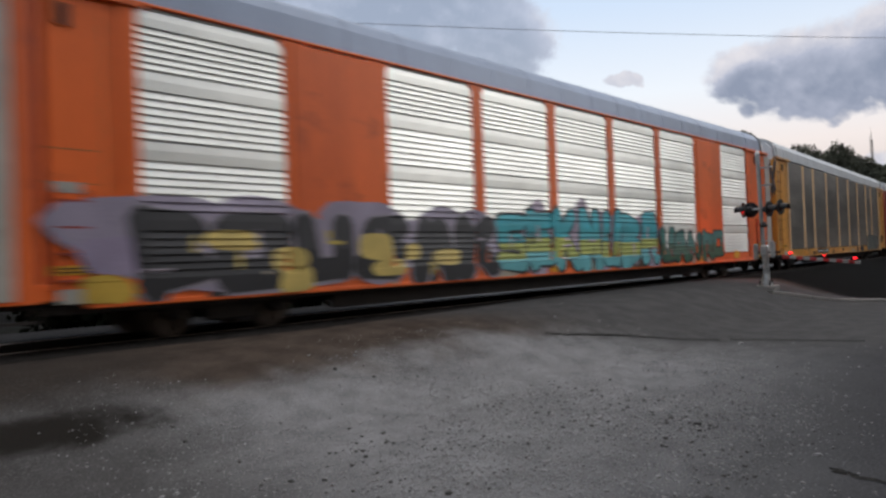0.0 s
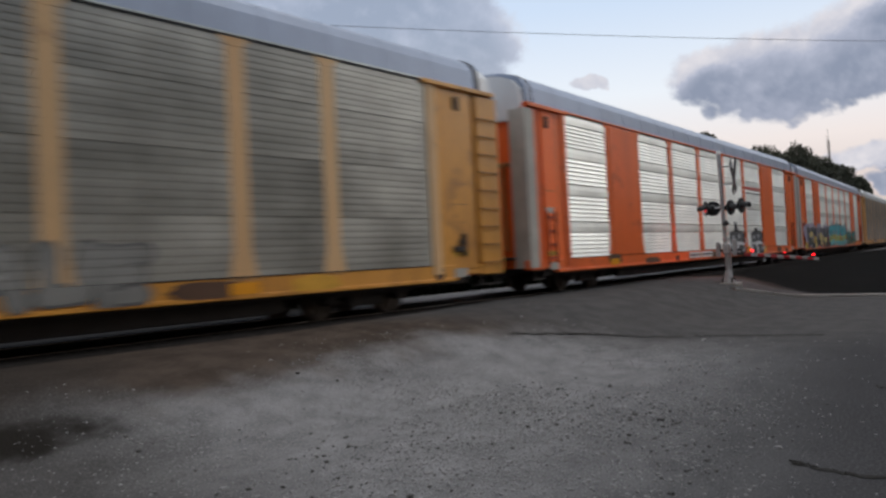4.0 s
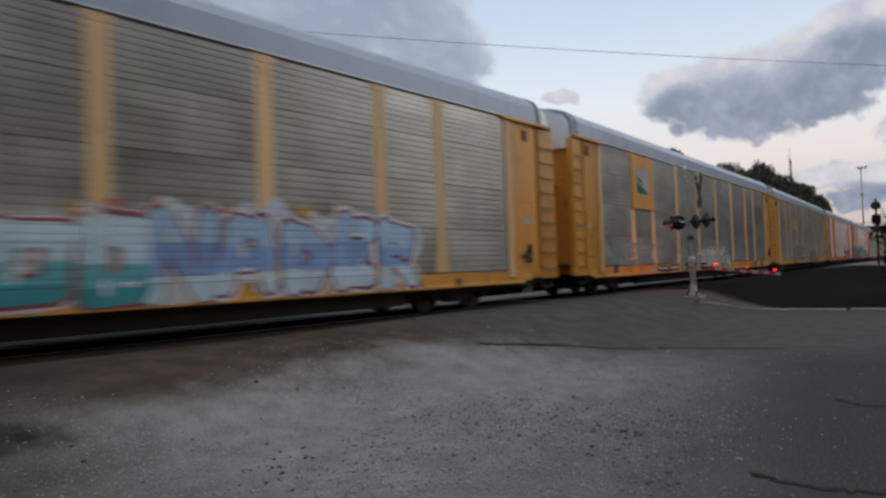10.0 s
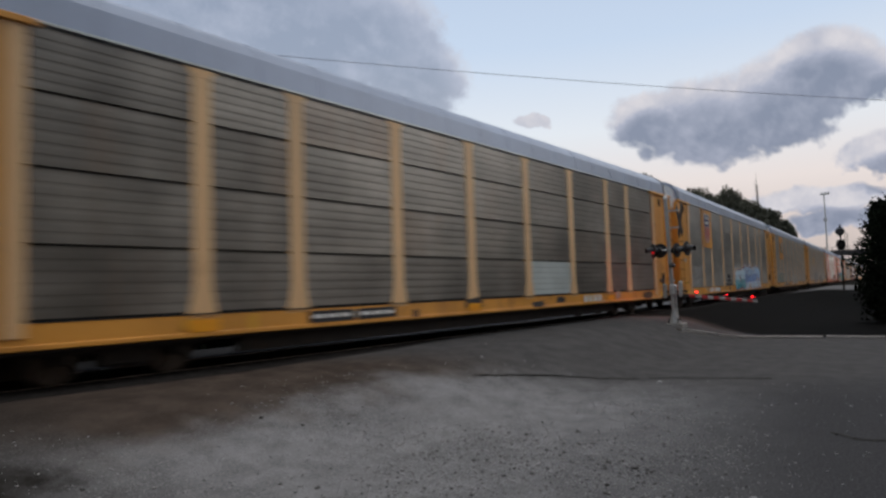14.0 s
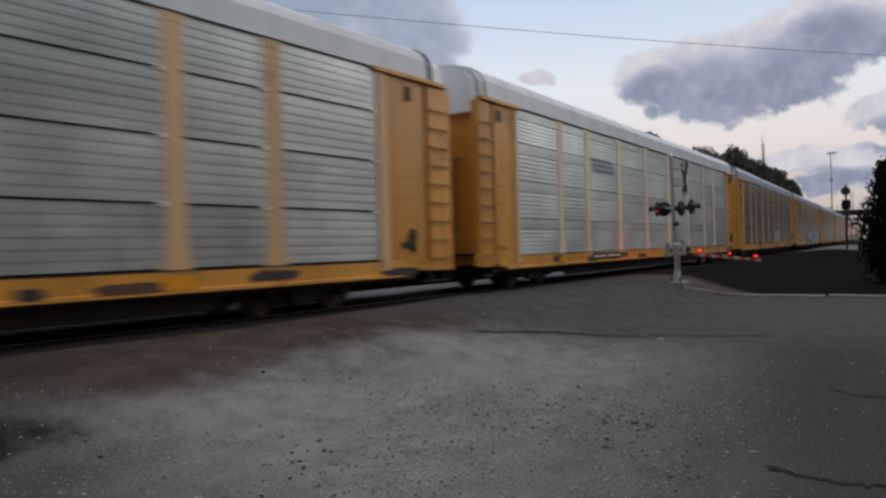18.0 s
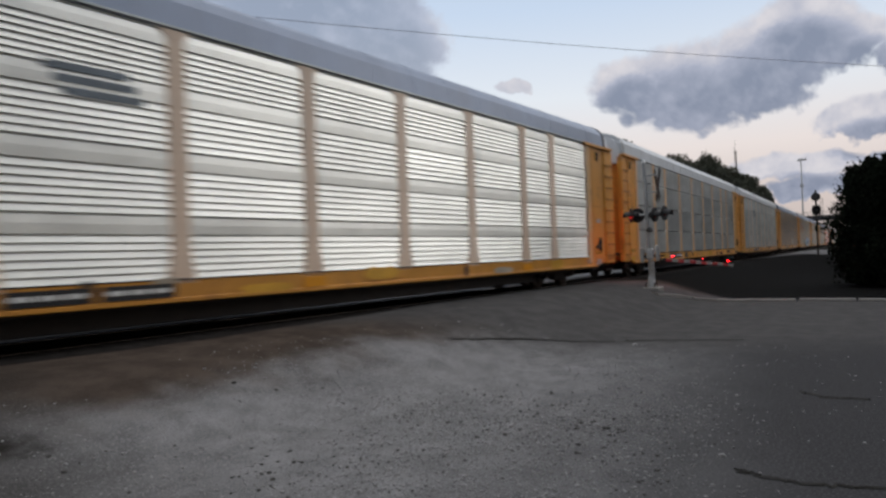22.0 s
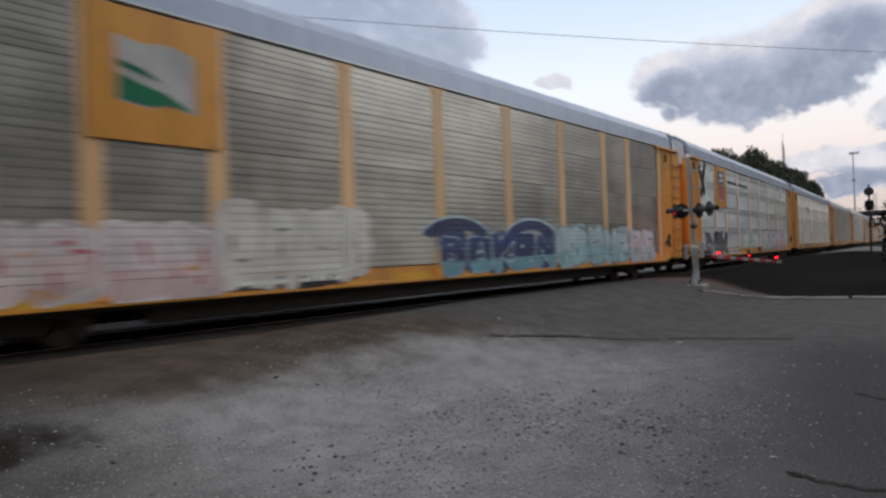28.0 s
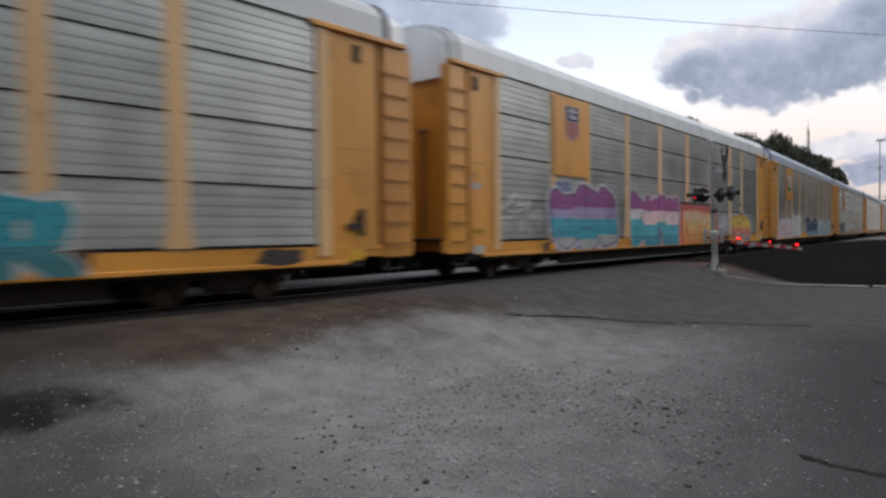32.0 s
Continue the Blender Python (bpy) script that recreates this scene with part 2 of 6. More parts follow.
    rr.inputs[3].default_value, rr.inputs[4].default_value = max(0.02, rough - 0.12), min(1.0, rough + 0.12)
    l.new(a.outputs[0], rr.inputs[0])
    l.new(rr.outputs[0], p.inputs["Roughness"])
    if bump:
        bp = n.new("ShaderNodeBump")
        bp.inputs["Strength"].default_value, bp.inputs["Distance"].default_value = bump, 0.02
        l.new(b.outputs[0], bp.inputs["Height"])
        l.new(bp.outputs[0], p.inputs["Normal"])
    if emit:
        p.inputs["Emission Color"].default_value = (*emit[:3], 1)
        p.inputs["Emission Strength"].default_value = emit[3]
    return m


RUST = (0.10, 0.045, 0.02)
M = {
    "yellow": mat("weathered_yellow_paint", (0.68, 0.31, 0.05), 0.42, 0, 0.18, 0.7, 30, 0.05, (0.40, 0.17, 0.045), 0.54, True, wear=(0.20, 0.085, 0.03), wear_at=0.60),
    "faded_yellow": mat("sun_faded_yellow_paint", (0.70, 0.455, 0.235), 0.6, 0, 0.15, 1.0, 30, 0.05, (0.46, 0.24, 0.10), 0.58, True, wear=(0.22, 0.10, 0.045), wear_at=0.64),
    "bleached": mat("bleached_post_paint", (0.78, 0.61, 0.47), 0.6, 0, 0.12, 1.0, 30, 0.05, (0.55, 0.36, 0.22), 0.58, True),
    "orange": mat("weathered_orange_paint", (0.86, 0.15, 0.022), 0.5, 0, 0.2, 0.7, 30, 0.05, (0.46, 0.075, 0.02), 0.54, True, wear=(0.30, 0.055, 0.02), wear_at=0.62),
    "red": mat("weathered_red_paint", (0.30, 0.05, 0.035), 0.6, 0, 0.2, 0.7, 30, 0.05, (0.12, 0.03, 0.02), 0.6, True),
    "galv_grey": mat("weathered_galvanised_sheet", (0.29, 0.284, 0.256), 0.36, 0.4, 0.22, 0.9, 26, 0.05, (0.21, 0.19, 0.16), 0.56, True, bands=0.2),
    "galv_cool": mat("cool_grey_galvanised_sheet", (0.31, 0.326, 0.32), 0.36, 0.4, 0.2, 0.9, 26, 0.05, (0.24, 0.235, 0.215), 0.57, True, bands=0.2),
    "galv_brown": mat("grimy_galvanised_sheet", (0.17, 0.158, 0.14), 0.36, 0.4, 0.25, 0.9, 26, 0.05, (0.17, 0.13, 0.10), 0.52, True, bands=0.22),
    "galv_bright": mat("bright_galvanised_sheet", (0.80, 0.80, 0.755), 0.52, 0.85, 0.08, 0.9, 26, 0.03, (0.50, 0.50, 0.47), 0.62, True, bands=0.08),
    "galv_silver": mat("silver_galvanised_sheet", (0.47, 0.50, 0.49), 0.52, 0.8, 0.12, 0.9, 26, 0.04, (0.40, 0.41, 0.41), 0.6, True, bands=0.14),
    "galv_light": mat("pale_galvanised_sheet", (0.40, 0.42, 0.41), 0.45, 0.6, 0.15, 0.9, 26, 0.04, (0.28, 0.27, 0.25), 0.6, True, bands=0.14),
    "galv_pale": mat("pale_patch_sheet", (0.42, 0.47, 0.46), 0.55, 0.1, 0.12, 1.2, 26, 0.04, (0.25, 0.26, 0.25), 0.66),
    "roof_grey": mat("grey_roof_sheet", (0.255, 0.30, 0.39), 0.5, 0.3, 0.15, 0.8, 24, 0.04, (0.20, 0.20, 0.21), 0.62, True),
    "roof_white": mat("white_roof_sheet", (0.50, 0.52, 0.54), 0.5, 0.1, 0.12, 0.8, 24, 0.04, (0.40, 0.40, 0.40), 0.62, True),
    "dark_steel": mat("oily_dark_steel", (0.035, 0.03, 0.028), 0.7, 0.3, 0.4, 4, 50, 0.2, RUST, 0.6),
    "wheel_steel": mat("worn_wheel_steel", (0.09, 0.075, 0.065), 0.55, 0.7, 0.3, 6, 50, 0.1),
    "shadow_gap": mat("seam_and_shade_black", (0.02, 0.02, 0.02), 0.9, 0, 0.2, 5, 30, 0),
    "dull_white": mat("dull_white_paint", (0.42, 0.40, 0.36), 0.65, 0, 0.15, 2, 30, 0.03, (0.25, 0.22, 0.18), 0.58),
    "gable_pale": mat("pale_end_cap_sheet", (0.70, 0.72, 0.74), 0.5, 0.1, 0.12, 1.2, 26, 0.04, (0.36, 0.36, 0.35), 0.6, True),
    "rung": mat("rusty_yellow_steel", (0.30, 0.14, 0.045), 0.6, 0, 0.3, 3, 40, 0.1, RUST, 0.55),
    "recess": mat("rusty_shaded_recess_paint", (0.11, 0.055, 0.022), 0.7, 0, 0.3, 1.2, 30, 0.1, RUST, 0.5, True),
    "reflector": mat("amber_reflector", (0.80, 0.33, 0.012), 0.35, 0, 0.08, 3, 40, 0.02),
    "sign_orange": mat("faded_orange_sign", (0.42, 0.17, 0.02), 0.6, 0, 0.15, 5, 40, 0.02),
    "arm_dim": mat("dulled_white_sheeting", (0.34, 0.34, 0.34), 0.6, 0, 0.15, 5, 40, 0.02),
    "white": mat("white_paint", (0.72, 0.73, 0.72), 0.6, 0, 0.1, 2, 30, 0.03, (0.45, 0.44, 0.42), 0.62),
    "plate_yellow": mat("notice_yellow", (0.70, 0.38, 0.025), 0.55, 0, 0.1, 3, 40, 0.02),
    "black": mat("black_paint", (0.018, 0.018, 0.02), 0.55, 0, 0.2, 4, 40, 0.05),
    "rail": mat("railhead_steel", (0.20, 0.17, 0.15), 0.35, 0.85, 0.2, 3, 40, 0.08, RUST, 0.6),
    "galv_pole": mat("galvanised_pole", (0.52, 0.53, 0.53), 0.45, 0.6, 0.15, 5, 50, 0.04),
    "lens_on": mat("lit_red_lens", (0.6, 0.02, 0.02), 0.3, 0, 0.1, 5, 30, 0, emit=(1.0, 0.008, 0.014, 6.0), rand=0),
    "lens_bright": mat("bright_red_lens", (0.6, 0.02, 0.02), 0.3, 0, 0.1, 5, 30, 0, emit=(1.0, 0.01, 0.02, 0.7), rand=0),
    "lens_beam": mat("beaming_red_lens", (0.6, 0.02, 0.02), 0.3, 0, 0.1, 5, 30, 0, emit=(1.0, 0.01, 0.02, 260.0), rand=0),
    "lens_off": mat("dark_red_lens", (0.10, 0.012, 0.012), 0.25, 0, 0.1, 5, 30, 0, rand=0),
    "arm_white": mat("reflective_white", (0.75, 0.75, 0.74), 0.4, 0, 0.08, 5, 40, 0.02),
    "arm_red": mat("reflective_red", (0.45, 0.03, 0.03), 0.4, 0, 0.1, 5, 40, 0.02),
    "sign_back": mat("dull_sign_back", (0.06, 0.06, 0.062), 0.6, 0.2, 0.2, 5, 40, 0.03),
    "concrete": mat("kerb_concrete", (0.24, 0.23, 0.215), 0.9, 0, 0.2, 2, 40, 0.35, (0.16, 0.15, 0.14), 0.6),
    "bark": mat("bark", (0.06, 0.045, 0.035), 0.95, 0, 0.35, 4, 25, 0.5),
    "wood_pole": mat("weathered_pole_timber", (0.07, 0.06, 0.05), 0.9, 0, 0.3, 3, 30, 0.4),
    "cable": mat("cable_grey", (0.16, 0.16, 0.17), 0.6, 0, 0.1, 3, 30, 0),
    "stone_light": mat("pale_stone", (0.31, 0.31, 0.315), 0.9, 0, 0.2, 20, 90, 0.3, rand=0.3),
    "stone_dark": mat("dark_stone", (0.075, 0.073, 0.07), 0.9, 0, 0.3, 20, 90, 0.3, rand=0.3),
    "bridge_steel": mat("dark_bridge_steel", (0.04, 0.04, 0.045), 0.8, 0.2, 0.3, 1, 20, 0.1),
}


def leaf_mat(name, base, spread=0.45):
    m = mat(name, base, 0.9, 0, 0.45, 0.8, 12, 0, rand=0.0, spec=0.0)
    n, l = m.node_tree.nodes, m.node_tree.links
    g = n.new("ShaderNodeNewGeometry")
    h = n.new("ShaderNodeHueSaturation")
    r = n.new("ShaderNodeMapRange")
    r.inputs[3].default_value, r.inputs[4].default_value = 1.0 - spread, 1.0 + spread
    l.new(g.outputs["Random Per Island"], r.inputs[0])
    l.new(r.outputs[0], h.inputs["Value"])
    p = n["Principled BSDF"]
    src = p.inputs["Base Color"].links[0].from_socket
    l.new(src, h.inputs["Color"])
    l.new(h.outputs[0], p.inputs["Base Color"])
    return m


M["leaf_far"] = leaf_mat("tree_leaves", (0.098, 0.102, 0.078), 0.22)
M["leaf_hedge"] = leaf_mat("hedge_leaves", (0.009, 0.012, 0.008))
M["grass"] = leaf_mat("grass_blades", (0.032, 0.05, 0.016))


# ---- mesh helpers ----
def part(name, bm, material, parent=None, label="", smooth=False):
    me = bpy.data.meshes.new(name)
    bm.to_mesh(me)
    bm.free()
    return put(name, me, material, parent, label, smooth)


def put(name, me, material, parent=None, label="", smooth=False):
    if not me.materials:
        me.materials.append(M[material] if isinstance(material, str) else material)
    if smooth:
        me.shade_smooth()
    ob = new(name, me)
    if parent:
        ob.parent = parent
    return tagged(ob, label)


def box(bm, x0, x1, y0, y1, z0, z1, bevel=0.0):
    vs = [bm.verts.new(v) for v in ((x0, y0, z0), (x1, y0, z0), (x1, y1, z0), (x0, y1, z0), (x0, y0, z1), (x1, y0, z1), (x1, y1, z1), (x0, y1, z1))]
    fs = [bm.faces.new([vs[i] for i in f]) for f in ((0, 3, 2, 1), (4, 5, 6, 7), (0, 1, 5, 4), (1, 2, 6, 5), (2, 3, 7, 6), (3, 0, 4, 7))]
    if bevel:
        es = list({e for f in fs for e in f.edges})
        bmesh.ops.bevel(bm, geom=es, offset=bevel, segments=1, affect="EDGES")
    return bm


def boxes(*args, bevel=0.0):
    bm = bmesh.new()
    for a in args:
        box(bm, *a, bevel=bevel)
    return bm


def tube(bm, a, b, r0, r1=None, seg=10, caps=True):
    a, b = Vector(a), Vector(b)
    r1 = r0 if r1 is None else r1
    d = (b - a)
    q = d.to_track_quat("Z", "Y").to_matrix()
    rings = []
    for p, r in ((a, r0), (b, r1)):
        rings.append([bm.verts.new(p + q @ Vector((r * math.cos(2 * math.pi * i / seg), r * math.sin(2 * math.pi * i / seg), 0))) for i in range(seg)])
    for i in range(seg):
        j = (i + 1) % seg
        bm.faces.new((rings[0][i], rings[0][j], rings[1][j], rings[1][i]))
    if caps:
        bm.faces.new(rings[0][::-1])
        bm.faces.new(rings[1])
    return bm


def prism_x(bm, profile, x0, x1, closed=True):
    """Extrudes a (y, z) profile from x0 to x1."""
    a = [bm.verts.new((x0, y, z)) for y, z in profile]
    b = [bm.verts.new((x1, y, z)) for y, z in profile]
    k = len(profile)
    for i in range(k if closed else k - 1):
        j = (i + 1) % k
        bm.faces.new((a[i], b[i], b[j], a[j]))
    if closed:
        bm.faces.new(a)
        bm.faces.new(b[::-1])
    return bm


# ---- ground, road, kerb, track ----
def ground_material():
    m = bpy.data.materials.new("gravelly_asphalt")
    m.use_nodes = True
    nt = m.node_tree
    n, l = nt.nodes, nt.links
    p = n["Principled BSDF"]
    tc = n.new("ShaderNodeTexCoord")

    def noise_(scale, detail=6.0, rough=0.6, kind="ShaderNodeTexNoise"):
        o = n.new(kind)
        o.inputs["Scale"].default_value, o.inputs["Detail"].default_value, o.inputs["Roughness"].default_value = scale, detail, rough
        l.new(tc.outputs["Object"], o.inputs[0])
        return o.outputs[0]

    def rng(v, a, b, lo=0.0, hi=1.0):
        o = n.new("ShaderNodeMapRange")
        o.interpolation_type = "SMOOTHSTEP"
        for i, q in ((1, a), (2, b), (3, lo), (4, hi)):
            o.inputs[i].default_value = q
        l.new(v, o.inputs[0])
        return o.outputs[0]

    def mix(f, a, b):
        o = n.new("ShaderNodeMix")
        o.data_type = "RGBA"
        for sock, v in ((o.inputs[0], f), (o.inputs[6], a), (o.inputs[7], b)):
            if isinstance(v, tuple):
                sock.default_value = (*v, 1)
            elif isinstance(v, float):
                sock.default_value = v
            else:
                l.new(v, sock)
        return o.outputs[2]

    def mth(op, a, b):
        o = n.new("ShaderNodeMath")
        o.operation = op
        for i, v in enumerate((a, b)):
            if isinstance(v, (int, float)):
                o.inputs[i].default_value = v
            else:
                l.new(v, o.inputs[i])
        return o.outputs[0]

    broad, mid, grit, speck = noise_(0.35), noise_(2.2), noise_(38.0, 3.0), noise_(85.0, 2.0)
    sep = n.new("ShaderNodeSeparateXYZ")
    l.new(tc.outputs["Object"], sep.inputs[0])
    x, y = sep.outputs[0], sep.outputs[1]
    grey = mix(rng(mid, 0.3, 0.7), (0.145, 0.145, 0.15), (0.235, 0.235, 0.242))
    grey = mix(rng(grit, 0.50, 0.72), grey, (0.30, 0.30, 0.305))
    grey = mix(rng(speck, 0.62, 0.72), grey, (0.30, 0.30, 0.31))
    grey = mix(rng(speck, 0.40, 0.30), grey, (0.05, 0.05, 0.05))
    dirt = mix(rng(mid, 0.3, 0.7), (0.052, 0.041, 0.034), (0.086, 0.068, 0.056))
    dirt = mix(rng(grit, 0.55, 0.8), dirt, (0.10, 0.085, 0.074))
    wob = mth("MULTIPLY", mth("SUBTRACT", broad, 0.5), 4.0)
    # dirt shoulder: beside the track
    line = mth("ADD", mth("ADD", y, mth("MULTIPLY", x, 0.10)), wob)
    col = mix(rng(line, 6.1, 7.3), grey, dirt)
    # packed darker asphalt towards the verge
    packed = mix(rng(grit, 0.45, 0.7), (0.048, 0.048, 0.051), (0.088, 0.088, 0.091))
    col = mix(rng(mth("SUBTRACT", mth("ADD", y, mth("MULTIPLY", wob, 0.35)), mth("MULTIPLY", x, 0.16)), 2.9, -1.0), col, packed)
    # the worn road
    tar = mix(rng(mid, 0.3, 0.7), (0.062, 0.061, 0.062), (0.088, 0.086, 0.086))
    tar = mix(rng(grit, 0.5, 0.75), tar, (0.105, 0.103, 0.103))
    edge = mth("ADD", mth("ADD", x, mth("MULTIPLY", y, 0.62)), mth("MULTIPLY", wob, 0.9))
    col = mix(mth("MULTIPLY", rng(edge, 11.0, 15.0), rng(mth("ADD", x, mth("MULTIPLY", wob, 0.2)), 23.3, 22.8)), col, tar)
    # soil beyond the road, the shade of bush and trees put into its colour
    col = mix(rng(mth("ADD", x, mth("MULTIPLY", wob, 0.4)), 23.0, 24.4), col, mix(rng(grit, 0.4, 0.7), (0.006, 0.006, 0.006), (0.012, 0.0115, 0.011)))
    # lens vignetting painted into the ground at the near end of the lot
    col = mix(mth("MULTIPLY", rng(mth("ADD", x, mth("ADD", mth("MULTIPLY", wob, 0.35), mth("MULTIPLY", y, -0.12))), 2.7, 0.2), 0.75), col, mix(rng(grit, 0.45, 0.7), (0.030, 0.028, 0.026), (0.055, 0.05, 0.047)))
    # a damp hollow by the track
    damp = mth("ADD", mth("POWER", mth("DIVIDE", mth("ABSOLUTE", mth("SUBTRACT", x, 1.0), 0.0), 1.15), 2.0), mth("POWER", mth("DIVIDE", mth("ABSOLUTE", mth("SUBTRACT", mth("ADD", y, mth("MULTIPLY", x, 0.12)), 6.30), 0.0), 0.36), 2.0))
    wet = rng(mth("ADD", damp, mth("MULTIPLY", mth("SUBTRACT", mid, 0.5), 2.2)), 1.35, 0.25)
    col = mix(wet, col, (0.022, 0.020, 0.018))
    # mossy soil under the verge
    col = mix(mth("MULTIPLY", rng(mth("ADD", y, mth("MULTIPLY", wob, 0.10)), -0.72, -0.95), rng(mth("ADD", x, mth("MULTIPLY", wob, 0.3)), 12.0, 11.6)), col, mix(rng(grit, 0.4, 0.7), (0.018, 0.022, 0.010), (0.040, 0.048, 0.020)))
    # washed-out sand where the verge meets the road
    sand = mth("ADD", mth("POWER", mth("DIVIDE", mth("SUBTRACT", x, 13.3), 1.3), 2.0), mth("POWER", mth("DIVIDE", mth("ADD", y, 2.6), 2.2), 2.0))
    col = mix(rng(mth("ADD", sand, mth("MULTIPLY", mth("SUBTRACT", mid, 0.5), 1.6)), 1.1, 0.3), col, mix(rng(grit, 0.4, 0.7), (0.11, 0.105, 0.095), (0.17, 0.16, 0.145)))
    # far-side gravel, pale past x 15; behind it under-train shade painted near black
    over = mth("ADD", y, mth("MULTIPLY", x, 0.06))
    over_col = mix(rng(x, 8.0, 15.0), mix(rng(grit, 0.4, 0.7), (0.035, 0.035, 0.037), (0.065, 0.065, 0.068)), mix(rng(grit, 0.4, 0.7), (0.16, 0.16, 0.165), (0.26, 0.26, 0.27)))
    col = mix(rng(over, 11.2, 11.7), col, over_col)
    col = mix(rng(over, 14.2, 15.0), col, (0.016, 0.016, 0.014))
    l.new(col, p.inputs["Base Color"])
    p.inputs["Roughness"].default_value = 0.95
    p.inputs["Specular IOR Level"].default_value = 0.02
    bp = n.new("ShaderNodeBump")
    bp.inputs["Strength"].default_value, bp.inputs["Distance"].default_value = 0.6, 0.02
    l.new(mth("ADD", grit, mth("MULTIPLY", speck, 0.6)), bp.inputs["Height"])
    l.new(bp.outputs[0], p.inputs["Normal"])
    return m


def sheet(name, xs, ys, dz, material):
    X, Y = np.meshgrid(np.asarray(xs, float), np.asarray(ys, float), indexing="ij")
    Z = ground_z(X, Y) + dz
    v = np.stack([X, Y, Z], -1).reshape(-1, 3)
    ny = len(ys)
    f = [(i * ny + j, (i + 1) * ny + j, (i + 1) * ny + j + 1, i * ny + j + 1) for i in range(len(xs) - 1) for j in range(ny - 1)]
    me = bpy.data.meshes.new(name)
    me.from_pydata(v.tolist(), [], f)
    me.shade_smooth()
    return put(name, me, material)


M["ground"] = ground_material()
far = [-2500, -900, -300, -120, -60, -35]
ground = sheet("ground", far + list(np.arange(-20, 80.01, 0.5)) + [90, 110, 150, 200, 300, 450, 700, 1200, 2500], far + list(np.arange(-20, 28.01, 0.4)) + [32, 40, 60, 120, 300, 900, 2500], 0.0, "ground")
tagged(ground, "grey gravelly asphalt lot with loose stones and a dirt shoulder", "ground", kind="structure")


def build_road():
    bm = bmesh.new()
    rows = []
    for y in np.arange(-24, 7.6, 0.4):
        x0 = 13.1 - 0.30 * max(0.0, y - 1.0) - 0.42 * max(0.0, y - 3.6) ** 1.35 + 0.10 * math.sin(y * 2.1) + 0.06 * math.sin(y * 5.3)
        x1 = 22.9 - 0.35 * max(0.0, y - 3.4) ** 1.6
        rows.append([bm.verts.new((x, y, gz(x, y) + 0.010 - (0.03 if k in (0, 13) else 0.0))) for k, x in enumerate(np.linspace(x0, x1, 14))])
    for a, b in zip(rows, rows[1:]):
        for i in range(13):
            bm.faces.new((a[i], a[i + 1], b[i + 1], b[i]))
    return tagged(part("road", bm, "ground", None, "", True), "worn dark asphalt road beside the level crossing", "road", kind="structure")


build_road()


def strip(name, pts, width, height, material, label):
    """A low raised strip along plan points, with bevelled top edges."""
    bm = bmesh.new()
    prev = None
    for i, (x, y) in enumerate(pts):
        a, b = Vector(pts[max(0, i - 1)]), Vector(pts[min(len(pts) - 1, i + 1)])
        d = (b - a).normalized()
        nrm = Vector((-d.y, d.x))
        z = gz(x, y)
        ring = []
        for o, h in ((-width / 2, -0.05), (-width / 2, height * 0.8), (-width * 0.42, height), (width * 0.42, height), (width / 2, height * 0.8), (width / 2, -0.05)):
            ring.append(bm.verts.new((x + nrm.x * o, y + nrm.y * o, z + h)))
        if prev:
            for k in range(5):
                bm.faces.new((prev[k], prev[k + 1], ring[k + 1], ring[k]))
        else:
            bm.faces.new(ring[::-1])
        prev = ring
    bm.faces.new(prev)
    bmesh.ops.recalc_face_normals(bm, faces=bm.faces)
    return tagged(part(name, bm, material), label, "kerb", kind="structure")


KERB = [(20.1, 5.35), (20.5, 5.15), (21.3, 4.6), (22.2, 3.9), (22.8, 2.9), (23.0, 1.6), (23.05, 0.0), (23.1, -1.2), (23.2, -4.0), (23.5, -9.0), (24.5, -20.0)]
kr = random.Random(8)
for p, q in zip(KERB, KERB[1:]):
    n = max(1, round(math.dist(p, q) / 1.1))
    for i in range(n):
        a = [p[c] + (q[c] - p[c]) * (i + 0.02) / n + kr.uniform(-0.03, 0.03) for c in (0, 1)]
        b = [p[c] + (q[c] - p[c]) * (i + 0.97 - 0.12 * kr.random()) / n + kr.uniform(-0.03, 0.03) for c in (0, 1)]
        strip("kerb", [a, [(a[c] + b[c]) / 2 + kr.uniform(-0.02, 0.02) for c in (0, 1)], b], 0.30 * kr.uniform(0.8, 1.1), 0.075 * kr.uniform(0.5, 1.2), "concrete", "worn pale concrete kerb length along the far road edge")


